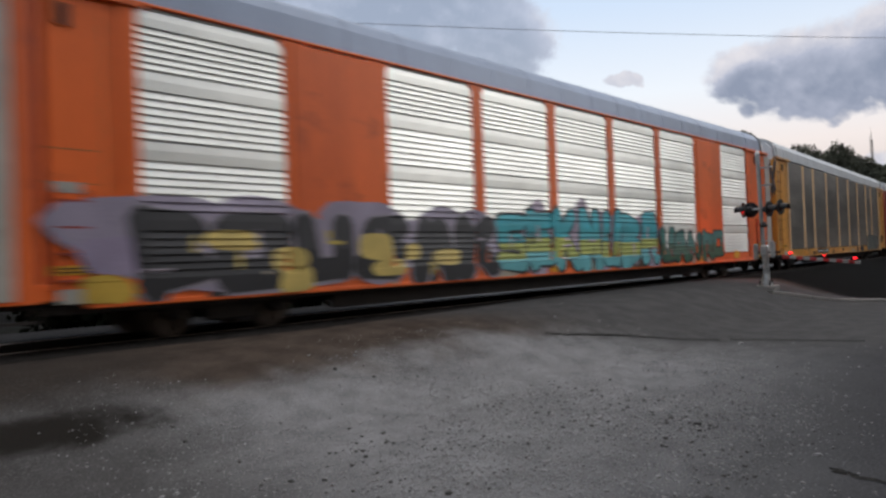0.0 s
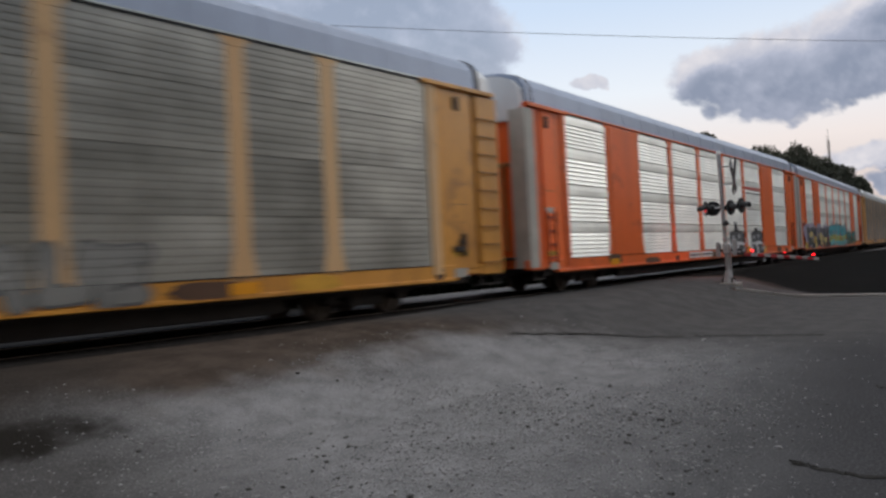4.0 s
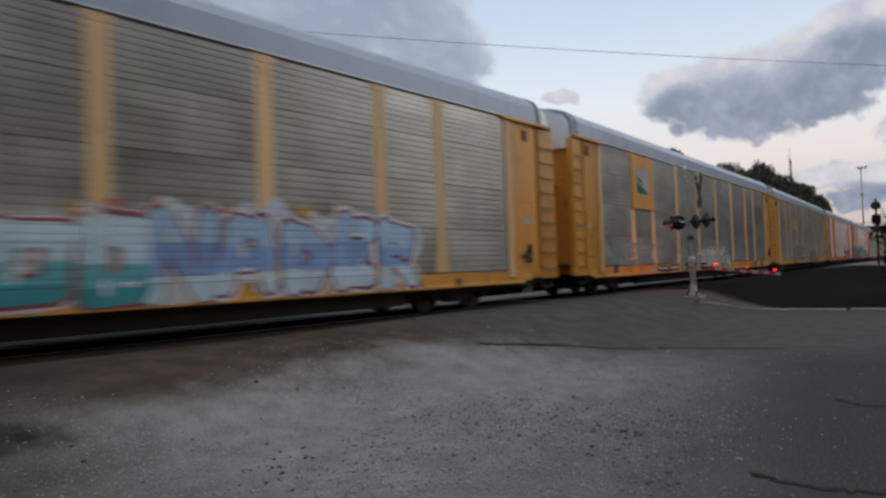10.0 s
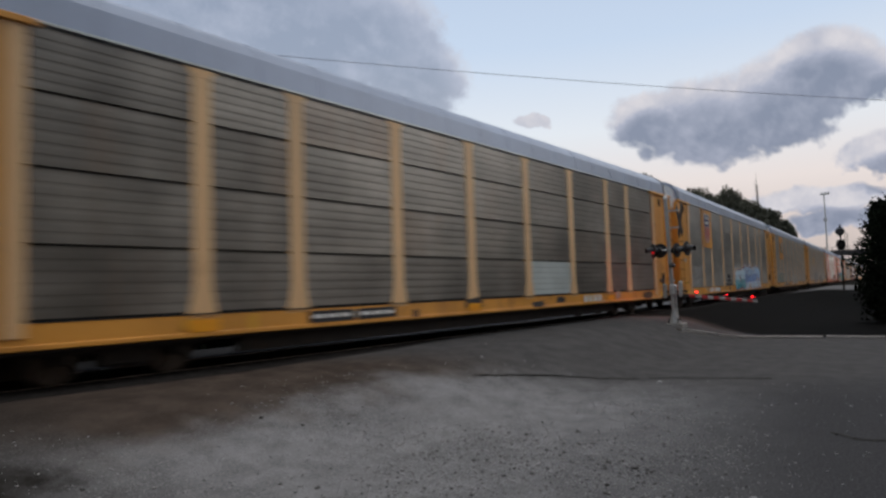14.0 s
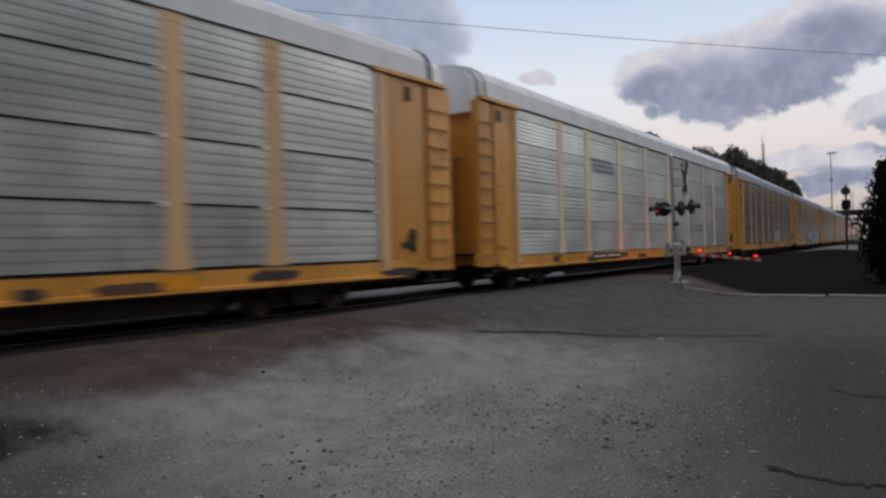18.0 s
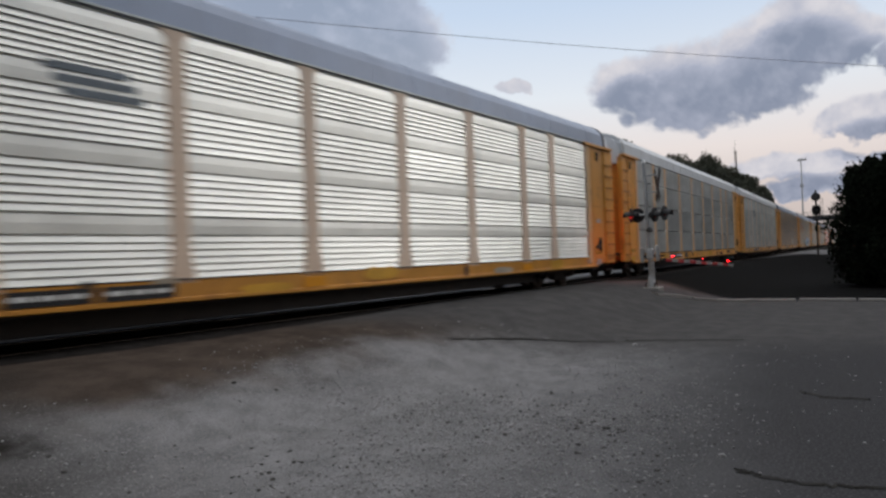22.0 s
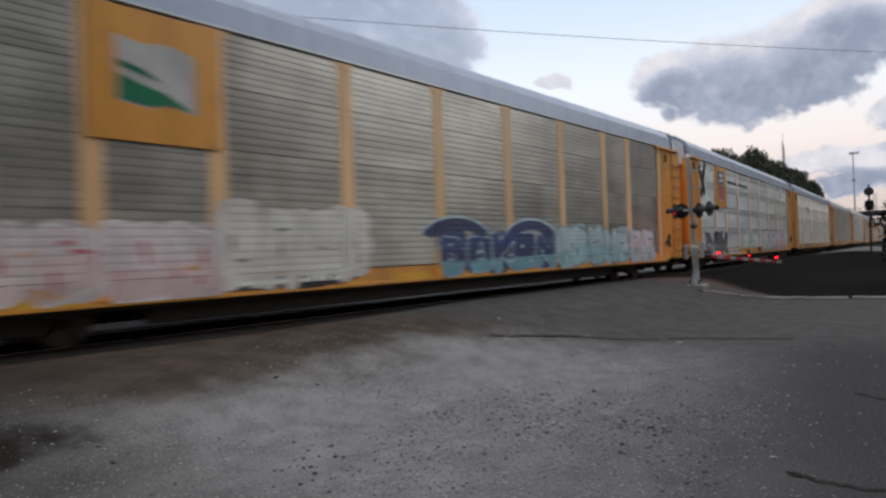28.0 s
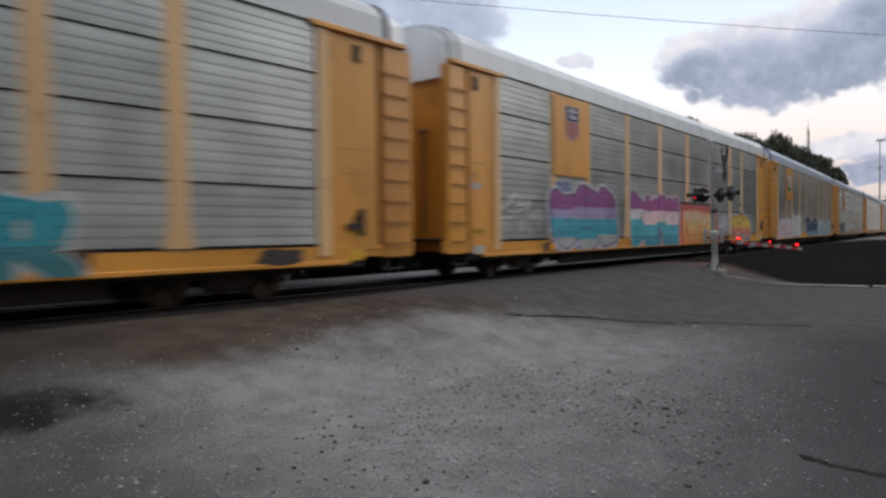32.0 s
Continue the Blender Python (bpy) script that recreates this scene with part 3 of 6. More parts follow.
def build_track():
    # oily dirt; the lane outside the near rail paints the cars' shadow
    bed = bmesh.new()
    for lanes in (((-2.0, -0.03), (-1.86, -0.006), (-0.80, -0.006)), ((-0.70, -0.006), (0.0, -0.002), (0.70, -0.006)), ((0.80, -0.006), (1.2, -0.03))):
        prev = None
        for i, s in enumerate(np.arange(-60, 330, 1.5)):
            near = min(1.0, max(0.0, (13.0 - s) / 5.0)) if s < 18 else min(1.0, max(0.0, (s - 22.0) / 3.0))
            ring = []
            for o, z in lanes:
                if o < -1.5:   # the painted edge of the cars' shadow wanders and narrows at the crossing
                    o = -0.95 + (o + 0.95) * near + 0.07 * math.sin(i * 1.7) * near + 0.05 * math.sin(i * 4.1) * near
                ring.append(bed.verts.new(on_track(s, o, z)))
            if prev:
                for k in range(len(lanes) - 1):
                    bed.faces.new((prev[k], ring[k], ring[k + 1], prev[k + 1]))
            prev = ring
    b = part("ballast_bed", bed, "ballast")
    tagged(b, "dark oily dirt along the rails with the cars' shadow in its colour", "ballast", kind="structure")
    for side in (-0.7525, 0.7525):
        bm = bmesh.new()
        prev = None
        prof = ((-0.07, -0.17), (0.07, -0.17), (0.07, -0.155), (0.012, -0.14), (0.012, -0.04), (0.037, -0.03), (0.035, 0.0), (-0.035, 0.0), (-0.037, -0.03), (-0.012, -0.04), (-0.012, -0.14), (-0.07, -0.155))
        for s in np.arange(-60, 330, 2.0):
            ring = [bm.verts.new(on_track(s, side + o, z)) for o, z in prof]
            if prev:
                for k in range(12):
                    bm.faces.new((prev[k], ring[k], ring[(k + 1) % 12], prev[(k + 1) % 12]))
            prev = ring
        bmesh.ops.recalc_face_normals(bm, faces=bm.faces)
        tagged(part("rail", bm, "rail"), "steel running rail with a worn bright head", "rail", "rails", "structure")


M["ballast"] = mat("oily_shaded_ballast", (0.022, 0.020, 0.019), 0.95, 0, 0.5, 6, 30, 0.9, (0.03, 0.027, 0.025), 0.55, rand=0, spec=0.03)
build_track()

# ---- the train ----
BODY, PITCH, HALF = 27.35, 28.6, 1.52
SILL0, SILL1, EAVE, CROWN = 0.60, 0.93, 4.95, 5.98
POSTS = (1.97, 4.70, 6.67, 9.49, 12.31, 15.13, 17.95, 20.77, 22.65, 25.38)
ROWS = (0.94, 1.95, 2.99, 4.02, 4.92)
WIDE = ((4.70, 6.67), (20.77, 22.65))   # plated bays of the orange cars


def profile(style, h):
    """Knots (height, depth behind the crest) of one sheet row."""
    if style in ("louvre", "soft"):
        k = 1.0 if style == "louvre" else 0.42
        out, z, step = [(0.0, 0.0)], 0.0, h * 0.70 / 6
        for i in range(6):
            out += [(z + step * 0.80, 0.030), (z + step * 0.83, 0.044), (z + step * 0.97, 0.044), (z + step, 0.0)]
            z += step
        out += [(h * 0.85, 0.004), (h - 0.03, 0.018), (h - 0.022, 0.05), (h, 0.0)]
        return [(a, b * k) for a, b in out]
    n, deep = (8, 0.0035) if style == "fine" else (6, 0.0036)
    out, step = [(0.0, 0.0)], h / n
    for i in range(n):
        z = i * step
        out += [(z + step * 0.50, 0.0018), (z + step * 0.66, deep), (z + step * 0.88, deep), (z + step * 0.98, 0.0)]
    return out[:-1] + [(h, 0.0)]


def seam_of(style):
    return {"louvre": 0.008, "soft": 0.008, "fine": 0.006}.get(style, 0.036)


UNDER = (("centre_sill", (0.2, BODY - 0.2, -0.35, 0.35, 0.55, 0.95)), ("floor", (0.1, BODY - 0.1, -HALF + 0.12, HALF - 0.12, 0.955, 1.03)),
         ("air_tank", (7.0, 9.2, -0.9, -0.45, 0.42, 0.9)), ("brake_cylinder", (12.0, 13.4, -1.0, -0.5, 0.36, 0.85)), ("equipment_box", (16.5, 18.5, -0.95, -0.45, 0.44, 0.9)),
         ("side_girder", (5.6, BODY - 5.6, -1.2, -1.08, 0.24, 0.62)), ("side_girder", (5.601, BODY - 5.6, 1.08, 1.2, 0.24, 0.62)), ("sill_flange", (0.9, BODY - 0.9, -HALF + 0.1, -HALF + 0.16, 0.50, 0.64)))
_cache = {}


def cached(key, make):
    if key not in _cache:
        me = bpy.data.meshes.new(key[0])
        bm = make()
        bm.to_mesh(me)
        bm.free()
        _cache[key] = me
    return _cache[key]


def panel_mesh(style, w, h):
    def make():
        bm = bmesh.new()
        pr = profile(style, h)
        prof = [(-HALF - 0.015 + d, z) for z, d in pr] + [(-HALF + 0.095, h), (-HALF + 0.095, 0.0)]
        return prism_x(bm, prof, 0, w)
    return make


def post_mesh():
    bm = bmesh.new()
    for z0, z1, w0, w1, y0 in ((SILL1 - 0.06, SILL1 + 0.46, 0.27, 0.17, -HALF - 0.02), (SILL1 + 0.46, EAVE - 0.16, 0.17, 0.17, -HALF - 0.019), (EAVE - 0.16, EAVE - 0.02, 0.17, 0.27, -HALF - 0.022)):
        a = [bm.verts.new(v) for v in ((-w0, y0, z0), (w0, y0, z0), (w0, y0 + 0.10, z0), (-w0, y0 + 0.10, z0))]
        b = [bm.verts.new(v) for v in ((-w1, y0, z1), (w1, y0, z1), (w1, y0 + 0.10, z1), (-w1, y0 + 0.10, z1))]
        for i in range(4):
            j = (i + 1) % 4
            bm.faces.new((a[i], a[j], b[j], b[i]))
        bm.faces.new(a[::-1])
        bm.faces.new(b)
    return bm


def roof_mesh():
    bm = bmesh.new()
    prof = []
    for i in range(13):
        a = math.pi * i / 12
        prof.append((-math.cos(a) * (HALF - 0.02), EAVE + math.sin(a) ** 0.55 * (CROWN - EAVE)))
    prof = [(-HALF + 0.02, EAVE - 0.05)] + prof + [(HALF - 0.02, EAVE - 0.05)]
    prism_x(bm, prof, 0.35, BODY - 0.35)
    return bm


def roof_seam_mesh():
    prof = [(-HALF + 0.02, EAVE - 0.04)]
    for i in range(13):
        a = math.pi * i / 12
        prof.append((-math.cos(a) * (HALF - 0.014), EAVE + math.sin(a) ** 0.55 * (CROWN + 0.008 - EAVE)))
    return prism_x(bmesh.new(), prof + [(HALF - 0.02, EAVE - 0.04)], -0.03, 0.03)


def truck(parent, x):
    t = part("truck", boxes((-1.3, 1.3, -1.12, -0.96, 0.42, 0.60), (-0.45, 0.45, -1.14, -0.94, 0.22, 0.62), (-1.3, 1.3, 0.96, 1.12, 0.42, 0.60), (-0.45, 0.45, 0.94, 1.14, 0.22, 0.62), (-0.22, 0.22, -1.1, 1.1, 0.32, 0.66), bevel=0.03) if ("truck",) not in _cache else bmesh.new(), "dark_steel", parent)
    if ("truck",) in _cache:
        t.data = _cache[("truck",)]
    else:
        _cache[("truck",)] = t.data
    t.matrix_basis = pose(x, 0, 0)
    for ax in (-0.9, 0.9):
        me = cached(("wheelset",), wheel_mesh)
        w = put("wheelset", me, "wheel_steel", t)
        w.matrix_parent_inverse = Matrix.Translation((ax, 0, 0.42))
        WHEELS.append(w)
        cap = put("axle_box", cached(("axle_box",), lambda: tube(bmesh.new(), (0, -1.2, 0), (0, -1.0, 0), 0.13, 0.15, 10)), "dark_steel", t)
        cap.matrix_basis = pose(ax, 0, 0.42)
    return t


def wheel_mesh():
    bm = bmesh.new()
    for s in (-1, 1):
        tube(bm, (0, s * 0.70, 0), (0, s * 0.82, 0), 0.42, 0.41, 20)
        tube(bm, (0, s * 0.66, 0), (0, s * 0.70, 0), 0.445, 0.445, 20)
        for k in range(5):   # cast ribs on the plate
            a = 2 * math.pi * k / 5
            tube(bm, (0.1 * math.cos(a), s * 0.83, 0.1 * math.sin(a)), (0.34 * math.cos(a), s * 0.825, 0.34 * math.sin(a)), 0.025, 0.02, 5)
    tube(bm, (0, -0.95, 0), (0, 0.95, 0), 0.085, 0.085, 10)
    return bm


WHEELS, CARS = [], []


def build_car(k, paint, sheet_mat, style, roof, label, panels_of=None, rows=ROWS, wide=()):
    car = tagged(new("autorack_car"), label, "railway car", "cars of the train")
    CARS.append((k, car))
    # sills and floor
    for name, y0, y1 in (("side_sill", -HALF - 0.02, -HALF + 0.12), ("side_sill", HALF - 0.12, HALF + 0.02)):
        me = cached(("sill", paint, y0 < 0), lambda: boxes((1.35, BODY - 1.35, y0, y1, SILL0, SILL1), (1.35, BODY - 1.35, y0 - 0.02 if y0 < 0 else y0, y0 + 0.05 if y0 < 0 else y1 + 0.02, SILL0 - 0.03, SILL0 + 0.05), (0.0, 1.35, y0 + 0.03, y1, SILL0 + 0.1, SILL1), (BODY - 1.35, BODY, y0 + 0.03, y1, SILL0 + 0.1, SILL1), bevel=0.012))
        put(name, me, paint, car)
    for nm, bx in UNDER:
        put(nm, cached((nm, bx[0]), lambda: boxes(bx, bevel=0.02)), "dark_steel", car)
    put("deck_floor", cached(("deck",), lambda: boxes((1.2, BODY - 1.2, -HALF + 0.15, HALF - 0.15, 2.75, 2.81))), "dark_steel", car)
    put("roof", cached(("roof", roof), roof_mesh), roof, car)
    for i in range(1, 19):   # raised seams across the roof sheets
        o = put("roof_seam", cached(("roof_seam", roof), roof_seam_mesh), roof, car)
        o.matrix_basis = pose(0.35 + i * (BODY - 0.7) / 19, 0, 0)
    put("roof_rail", cached(("roof_rail", paint), lambda: boxes((0.2, BODY - 0.2, -HALF - 0.04, -HALF + 0.06, EAVE + 0.0, EAVE + 0.045), bevel=0.01)), paint if paint == "orange" else "galv_light", car)
    # far side as one plain sheet wall
    put("far_wall", cached(("far_wall", sheet_mat), lambda: boxes((0.4, BODY - 0.4, HALF - 0.09, HALF - 0.02, SILL1, EAVE))), sheet_mat, car)
    # black sheet standing in for the dark inside behind the panel gaps
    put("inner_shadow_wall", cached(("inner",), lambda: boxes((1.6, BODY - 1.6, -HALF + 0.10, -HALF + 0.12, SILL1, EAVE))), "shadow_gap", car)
    # sheets between posts
    for i, (a, b) in enumerate(zip(POSTS, POSTS[1:])):
        for r0, r1 in zip(rows, rows[1:]):
            w, h = b - a - 0.28, r1 - r0 - seam_of(style)
            mtl = sheet_mat
            if panels_of and (i, rows.index(r0)) in panels_of:
                mtl = panels_of[(i, rows.index(r0))]
            me = cached(("panel", style, round(w, 3), round(h, 3), mtl), panel_mesh(style, w, h))
            o = put("side_panel", me, mtl, car)
            o.matrix_basis = pose(a + 0.14, 0, r0 + seam_of(style))
    for x in POSTS[1:-1]:
        o = put("post", cached(("post", paint, style in ("louvre", "soft")), post_mesh), ("bleached" if style in ("louvre", "soft") else "faded_yellow") if paint == "yellow" else paint, car)
        o.matrix_basis = pose(x, 0, 0)
    # wide painted bays
    for a, b in wide:
        put("plate_bay", cached(("plate", paint, a, b), lambda: boxes((a, b, -HALF - 0.04, -HALF + 0.05, SILL1 + 0.01, EAVE - 0.05), bevel=0.01)), paint, car)
    # end bays, ladders, end doors
    for end in (0, 1):
        def mx(u):
            lead = 0.22 * max(0.0, 1 - u / 1.97)   # the ends sit a little forward of the posts' middle
            return u + lead if end == 0 else BODY - u + lead
        a, b = sorted((mx(0.74), mx(POSTS[0] + 0.08)))
        put("end_bay", cached(("endbay", paint, end), lambda: boxes((a, b, -HALF - 0.01, -HALF + 0.08, SILL1 - 0.1, EAVE - 0.05), bevel=0.01)), paint, car)
        a2, b2 = sorted((mx(POSTS[0] - 0.14), mx(POSTS[0] + 0.12)))
        put("corner_post", cached(("cpost", paint, end), lambda: boxes((a2, b2, -HALF - 0.05, -HALF + 0.02, SILL1 - 0.2, EAVE - 0.04), bevel=0.015)), "faded_yellow" if paint == "yellow" else paint, car)
        a3, b3 = sorted((mx(-0.14), mx(0.64)))
        put("corner_bay", cached(("cbay", paint, end), lambda: column_mesh(a3, b3, -HALF - 0.025, -HALF + 0.16)), paint, car)
        put("corner_bay", cached(("cbayf", paint, end), lambda: boxes((a3, b3, HALF - 0.16, HALF, SILL1 - 0.25, EAVE - 0.1), bevel=0.01)), paint, car)
        # recess shade put into the paint: dark brown, or red on other cars
        a6, b6 = sorted((mx(0.60), mx(0.78)))
        put("bay_recess", cached(("recess", paint, end), lambda: boxes((a6, b6, -HALF + 0.07, -HALF + 0.15, SILL1 - 0.2, EAVE - 0.1))), "recess" if paint == "yellow" else "red", car)
        for side, name in ((-1, "edoor"), (1, "edoorf")):
            put("end_door", cached((name, paint, end), lambda: door_mesh(mx, side)), paint, car)
        put("door_latch", cached(("end_latch", end), lambda: boxes((*sorted((mx(-0.10), mx(0.0))), -0.95, -0.62, 3.38, 3.5), (*sorted((mx(-0.10), mx(-0.02))), -0.82, -0.74, 1.2, 3.4), bevel=0.01)), "rung" if paint == "yellow" else "dark_steel", car)
        if paint == "orange":
            a5, b5 = sorted((mx(-0.15), mx(0.30)))
            put("corner_guard", cached(("guard", end), lambda: boxes((a5, b5, -HALF - 0.045, -HALF - 0.022, SILL1 - 0.2, EAVE - 0.12), (*sorted((mx(-0.17), mx(-0.15))), -HALF - 0.045, -HALF + 0.45, SILL1 - 0.2, EAVE - 0.12), bevel=0.006)), "dull_white", car, "pale corner guard")
        put("end_gable", cached(("gable", roof, end), lambda: prism_x(bmesh.new(), [(-HALF + 0.1, EAVE - 0.35)] + [(-math.cos(math.pi * i / 10) * (HALF - 0.1), EAVE - 0.1 + math.sin(math.pi * i / 10) ** 0.55 * (CROWN - EAVE)) for i in range(11)] + [(HALF - 0.1, EAVE - 0.35)], *sorted((mx(-0.06), mx(0.36))))), "gable_pale", car, "pale sheet end cap")
        put("roof_strap", cached(("strap", end), lambda: arch_mesh(mx(0.40), 0.025)), "dark_steel", car)
        ea, eb = sorted((mx(0.0), mx(POSTS[0] + 0.25)))
        put("end_eave", cached(("eeave", paint, end), lambda: boxes((ea, eb, -HALF - 0.09, -HALF + 0.12, EAVE - 0.07, EAVE + 0.03), bevel=0.012)), paint, car)
        if paint == "orange":
            put("ladder", cached(("low_ladder", end), lambda: boxes(*[(*sorted((mx(0.85), mx(0.88))), -HALF - 0.05, -HALF - 0.01, SILL1 - 0.1, 2.2), (*sorted((mx(1.27), mx(1.30))), -HALF - 0.05, -HALF - 0.01, SILL1 - 0.1, 2.2)], *[(*sorted((mx(0.85), mx(1.3))), -HALF - 0.055, -HALF - 0.02, z, z + 0.03) for z in np.arange(0.95, 2.2, 0.36)])), "red", car)
        else:
            for z in np.arange(0.95, 4.6, 0.42):
                o = put("ladder_rung", cached(("rung", end), lambda: boxes((*sorted((mx(0.02), mx(0.58))), -HALF - 0.085, -HALF - 0.06, -0.014, 0.014), (*sorted((mx(0.02), mx(0.05))), -HALF - 0.07, -HALF - 0.02, -0.02, 0.02), (*sorted((mx(0.55), mx(0.58))), -HALF - 0.07, -HALF - 0.02, -0.02, 0.02))), "rung", car)
                o.matrix_basis = pose(0, 0, float(z))
        put("sill_step", cached(("step", end), lambda: boxes((*sorted((mx(0.1), mx(0.14))), -HALF + 0.02, -HALF + 0.06, 0.42, 0.9), (*sorted((mx(0.56), mx(0.6))), -HALF + 0.02, -HALF + 0.06, 0.42, 0.9), (*sorted((mx(0.1), mx(0.6))), -HALF + 0.02, -HALF + 0.1, 0.42, 0.46))), "dark_steel", car)
        put("coupler", cached(("coupler", end), lambda: boxes((*sorted((mx(-0.62), mx(0.6))), -0.11, 0.11, 0.72, 0.95), (*sorted((mx(-0.6), mx(-0.25))), -0.2, 0.2, 0.68, 0.98), bevel=0.03)), "dark_steel", car)
        put("air_hose", cached(("hose", end), lambda: hose_mesh(mx)), "black", car)
        truck(car, mx(3.66))
    return car


def column_mesh(x0, x1, y0, y1):
    """The rounded corner column beside an end door."""
    bm = bmesh.new()
    r = 0.07
    plan = [(x0, y1), (x0, y0 + r), (x0 + r * 0.3, y0 + r * 0.3), (x0 + r, y0), (x1 - r, y0), (x1 - r * 0.3, y0 + r * 0.3), (x1, y0 + r), (x1, y1)]
    lo, hi = ([bm.verts.new((x, y, z)) for x, y in plan] for z in (SILL1 - 0.25, EAVE - 0.1))
    for i in range(8):
        j = (i + 1) % 8
        bm.faces.new((lo[i], lo[j], hi[j], hi[i]))
    bm.faces.new(lo[::-1])
    bm.faces.new(hi)
    bmesh.ops.recalc_face_normals(bm, faces=bm.faces)
    return bm


def door_mesh(mx, side):
    """One curved leaf of an end door, bowed outward towards the middle."""
    bm = bmesh.new()
    ys = [0.01 + (HALF - 0.17) * k / 8 for k in range(9)]
    out = [(mx(0.02 + 0.30 * (y / HALF) ** 2.2), side * y) for y in ys]
    back = [(mx(0.09 + 0.30 * (y / HALF) ** 2.2), side * y) for y in reversed(ys)]
    lo, hi = ([bm.verts.new((x, y, z)) for x, y in out + back] for z in (SILL1 - 0.2, EAVE - 0.3))
    n = len(lo)
    for i in range(n):
        j = (i + 1) % n
        bm.faces.new((lo[i], lo[j], hi[j], hi[i]))
    bm.faces.new(lo[::-1])
    bm.faces.new(hi)
    bmesh.ops.recalc_face_normals(bm, faces=bm.faces)
    return bm


def arch_mesh(x, w):
    """A thin dark arch strapped over the roof."""
    prof = []
    for i in range(13):
        a = math.pi * i / 12
        prof.append((-math.cos(a) * (HALF - 0.005), EAVE + math.sin(a) ** 0.55 * (CROWN + 0.02 - EAVE)))
    return prism_x(bmesh.new(), prof, x - w, x + w)


def hose_mesh(mx):
    bm = bmesh.new()
    rings = []
    for u in np.linspace(0, 1, 9):
        c = Vector((mx(0.2 - 0.75 * u), -0.55, 0.78 - 0.42 * math.sin(math.pi * u)))
        d = Vector((-0.75, 0, -0.42 * math.pi * math.cos(math.pi * u))).to_track_quat("Z", "Y").to_matrix()
        rings.append([bm.verts.new(c + d @ Vector((0.03 * math.cos(a), 0.03 * math.sin(a), 0))) for a in np.arange(6) * math.pi / 3])
    for p, q in zip(rings, rings[1:]):
        for i in range(6):
            bm.faces.new((p[i], p[(i + 1) % 6], q[(i + 1) % 6], q[i]))
    return bm


def car_pose(s_rear):
    """The pose of a car whose rear corner is s_rear along the track: its two trucks sit on the curve."""
    a, b = on_track(s_rear + 3.66), on_track(s_rear + BODY - 3.66)
    d = b - a
    yaw = math.atan2(d.y, d.x)
    m = Matrix.Rotation(yaw, 4, "Z")
    m.translation = a - m.to_3x3() @ Vector((3.66, 0, 0))
    return m


# how far the train has come: seconds, metres
TRAVEL = [(-1, -9.1), (0.0, 1.12), (0.5, 6.35), (1.0, 11.5), (1.5, 16.58), (2.0, 21.6), (3.0, 31.75), (9.0, 93.05), (14.0, 143.85), (20.0, 204.9), (23.0, 235.1), (25.0, 255.1), (28.0, 284.95), (33.0, 335.1)]


def travel(t):
    return float(np.interp(t, [a for a, _ in TRAVEL], [b for _, b in TRAVEL]))


KINDS = {
    -9: ("yellow", "galv_grey", "fine", "roof_grey"), -8: ("yellow", "galv_light", "ribbed", "roof_white"), -7: ("yellow", "galv_grey", "fine", "roof_grey"),
    -6: ("red", "galv_grey", "ribbed", "roof_white"), -5: ("yellow", "galv_grey", "fine", "roof_grey"), -4: ("yellow", "galv_light", "fine", "roof_white"),
    -3: ("yellow", "galv_grey", "fine", "roof_grey"), -2: ("red", "galv_grey", "fine", "roof_white"), -1: ("yellow", "galv_brown", "fine", "roof_white"),
    0: ("orange", "galv_bright", "louvre", "roof_grey"), 1: ("orange", "galv_bright", "louvre", "roof_grey"), 2: ("yellow", "galv_grey", "fine", "roof_grey"),
    3: ("yellow", "galv_grey", "fine", "roof_grey"), 4: ("yellow", "galv_grey", "fine", "roof_grey"), 5: ("yellow", "galv_brown", "ribbed", "roof_grey"),
    6: ("yellow", "galv_silver", "soft", "roof_white"), 7: ("yellow", "galv_light", "ribbed", "roof_white"), 8: ("yellow", "galv_bright", "louvre", "roof_grey"),
    9: ("yellow", "galv_silver", "louvre", "roof_grey"), 10: ("yellow", "galv_grey", "fine", "roof_grey"), 11: ("yellow", "galv_cool", "ribbed", "roof_white"),
    12: ("yellow", "galv_light", "ribbed", "roof_white"),
}
SHEET_WORD = {"galv_grey": "weathered grey", "galv_brown": "grimy brown-grey", "galv_bright": "bright silvery slatted", "galv_silver": "dull silvery slatted", "galv_light": "pale grey", "galv_cool": "cool grey"}
for k, (paint, sh, style, roof) in KINDS.items():
    wide = WIDE if paint == "orange" else ()
    build_car(k, paint, sh, style, roof, f"{paint} covered autorack railway car with {SHEET_WORD[sh]} side sheets", wide=wide, panels_of={(5, 0): "galv_pale"} if k == 5 else None)


# ---- paint, lettering and plates on the cars ----
PAINT = {}


def paint_mat(c, rough=0.6):
    key = tuple(round(v, 3) for v in c)
    if key not in PAINT:
        PAINT[key] = mat("spray_paint", c, rough, 0, 0.22, 1.6, 30, 0.03, tuple(v * 0.55 for v in c), 0.62)
    return PAINT[key]


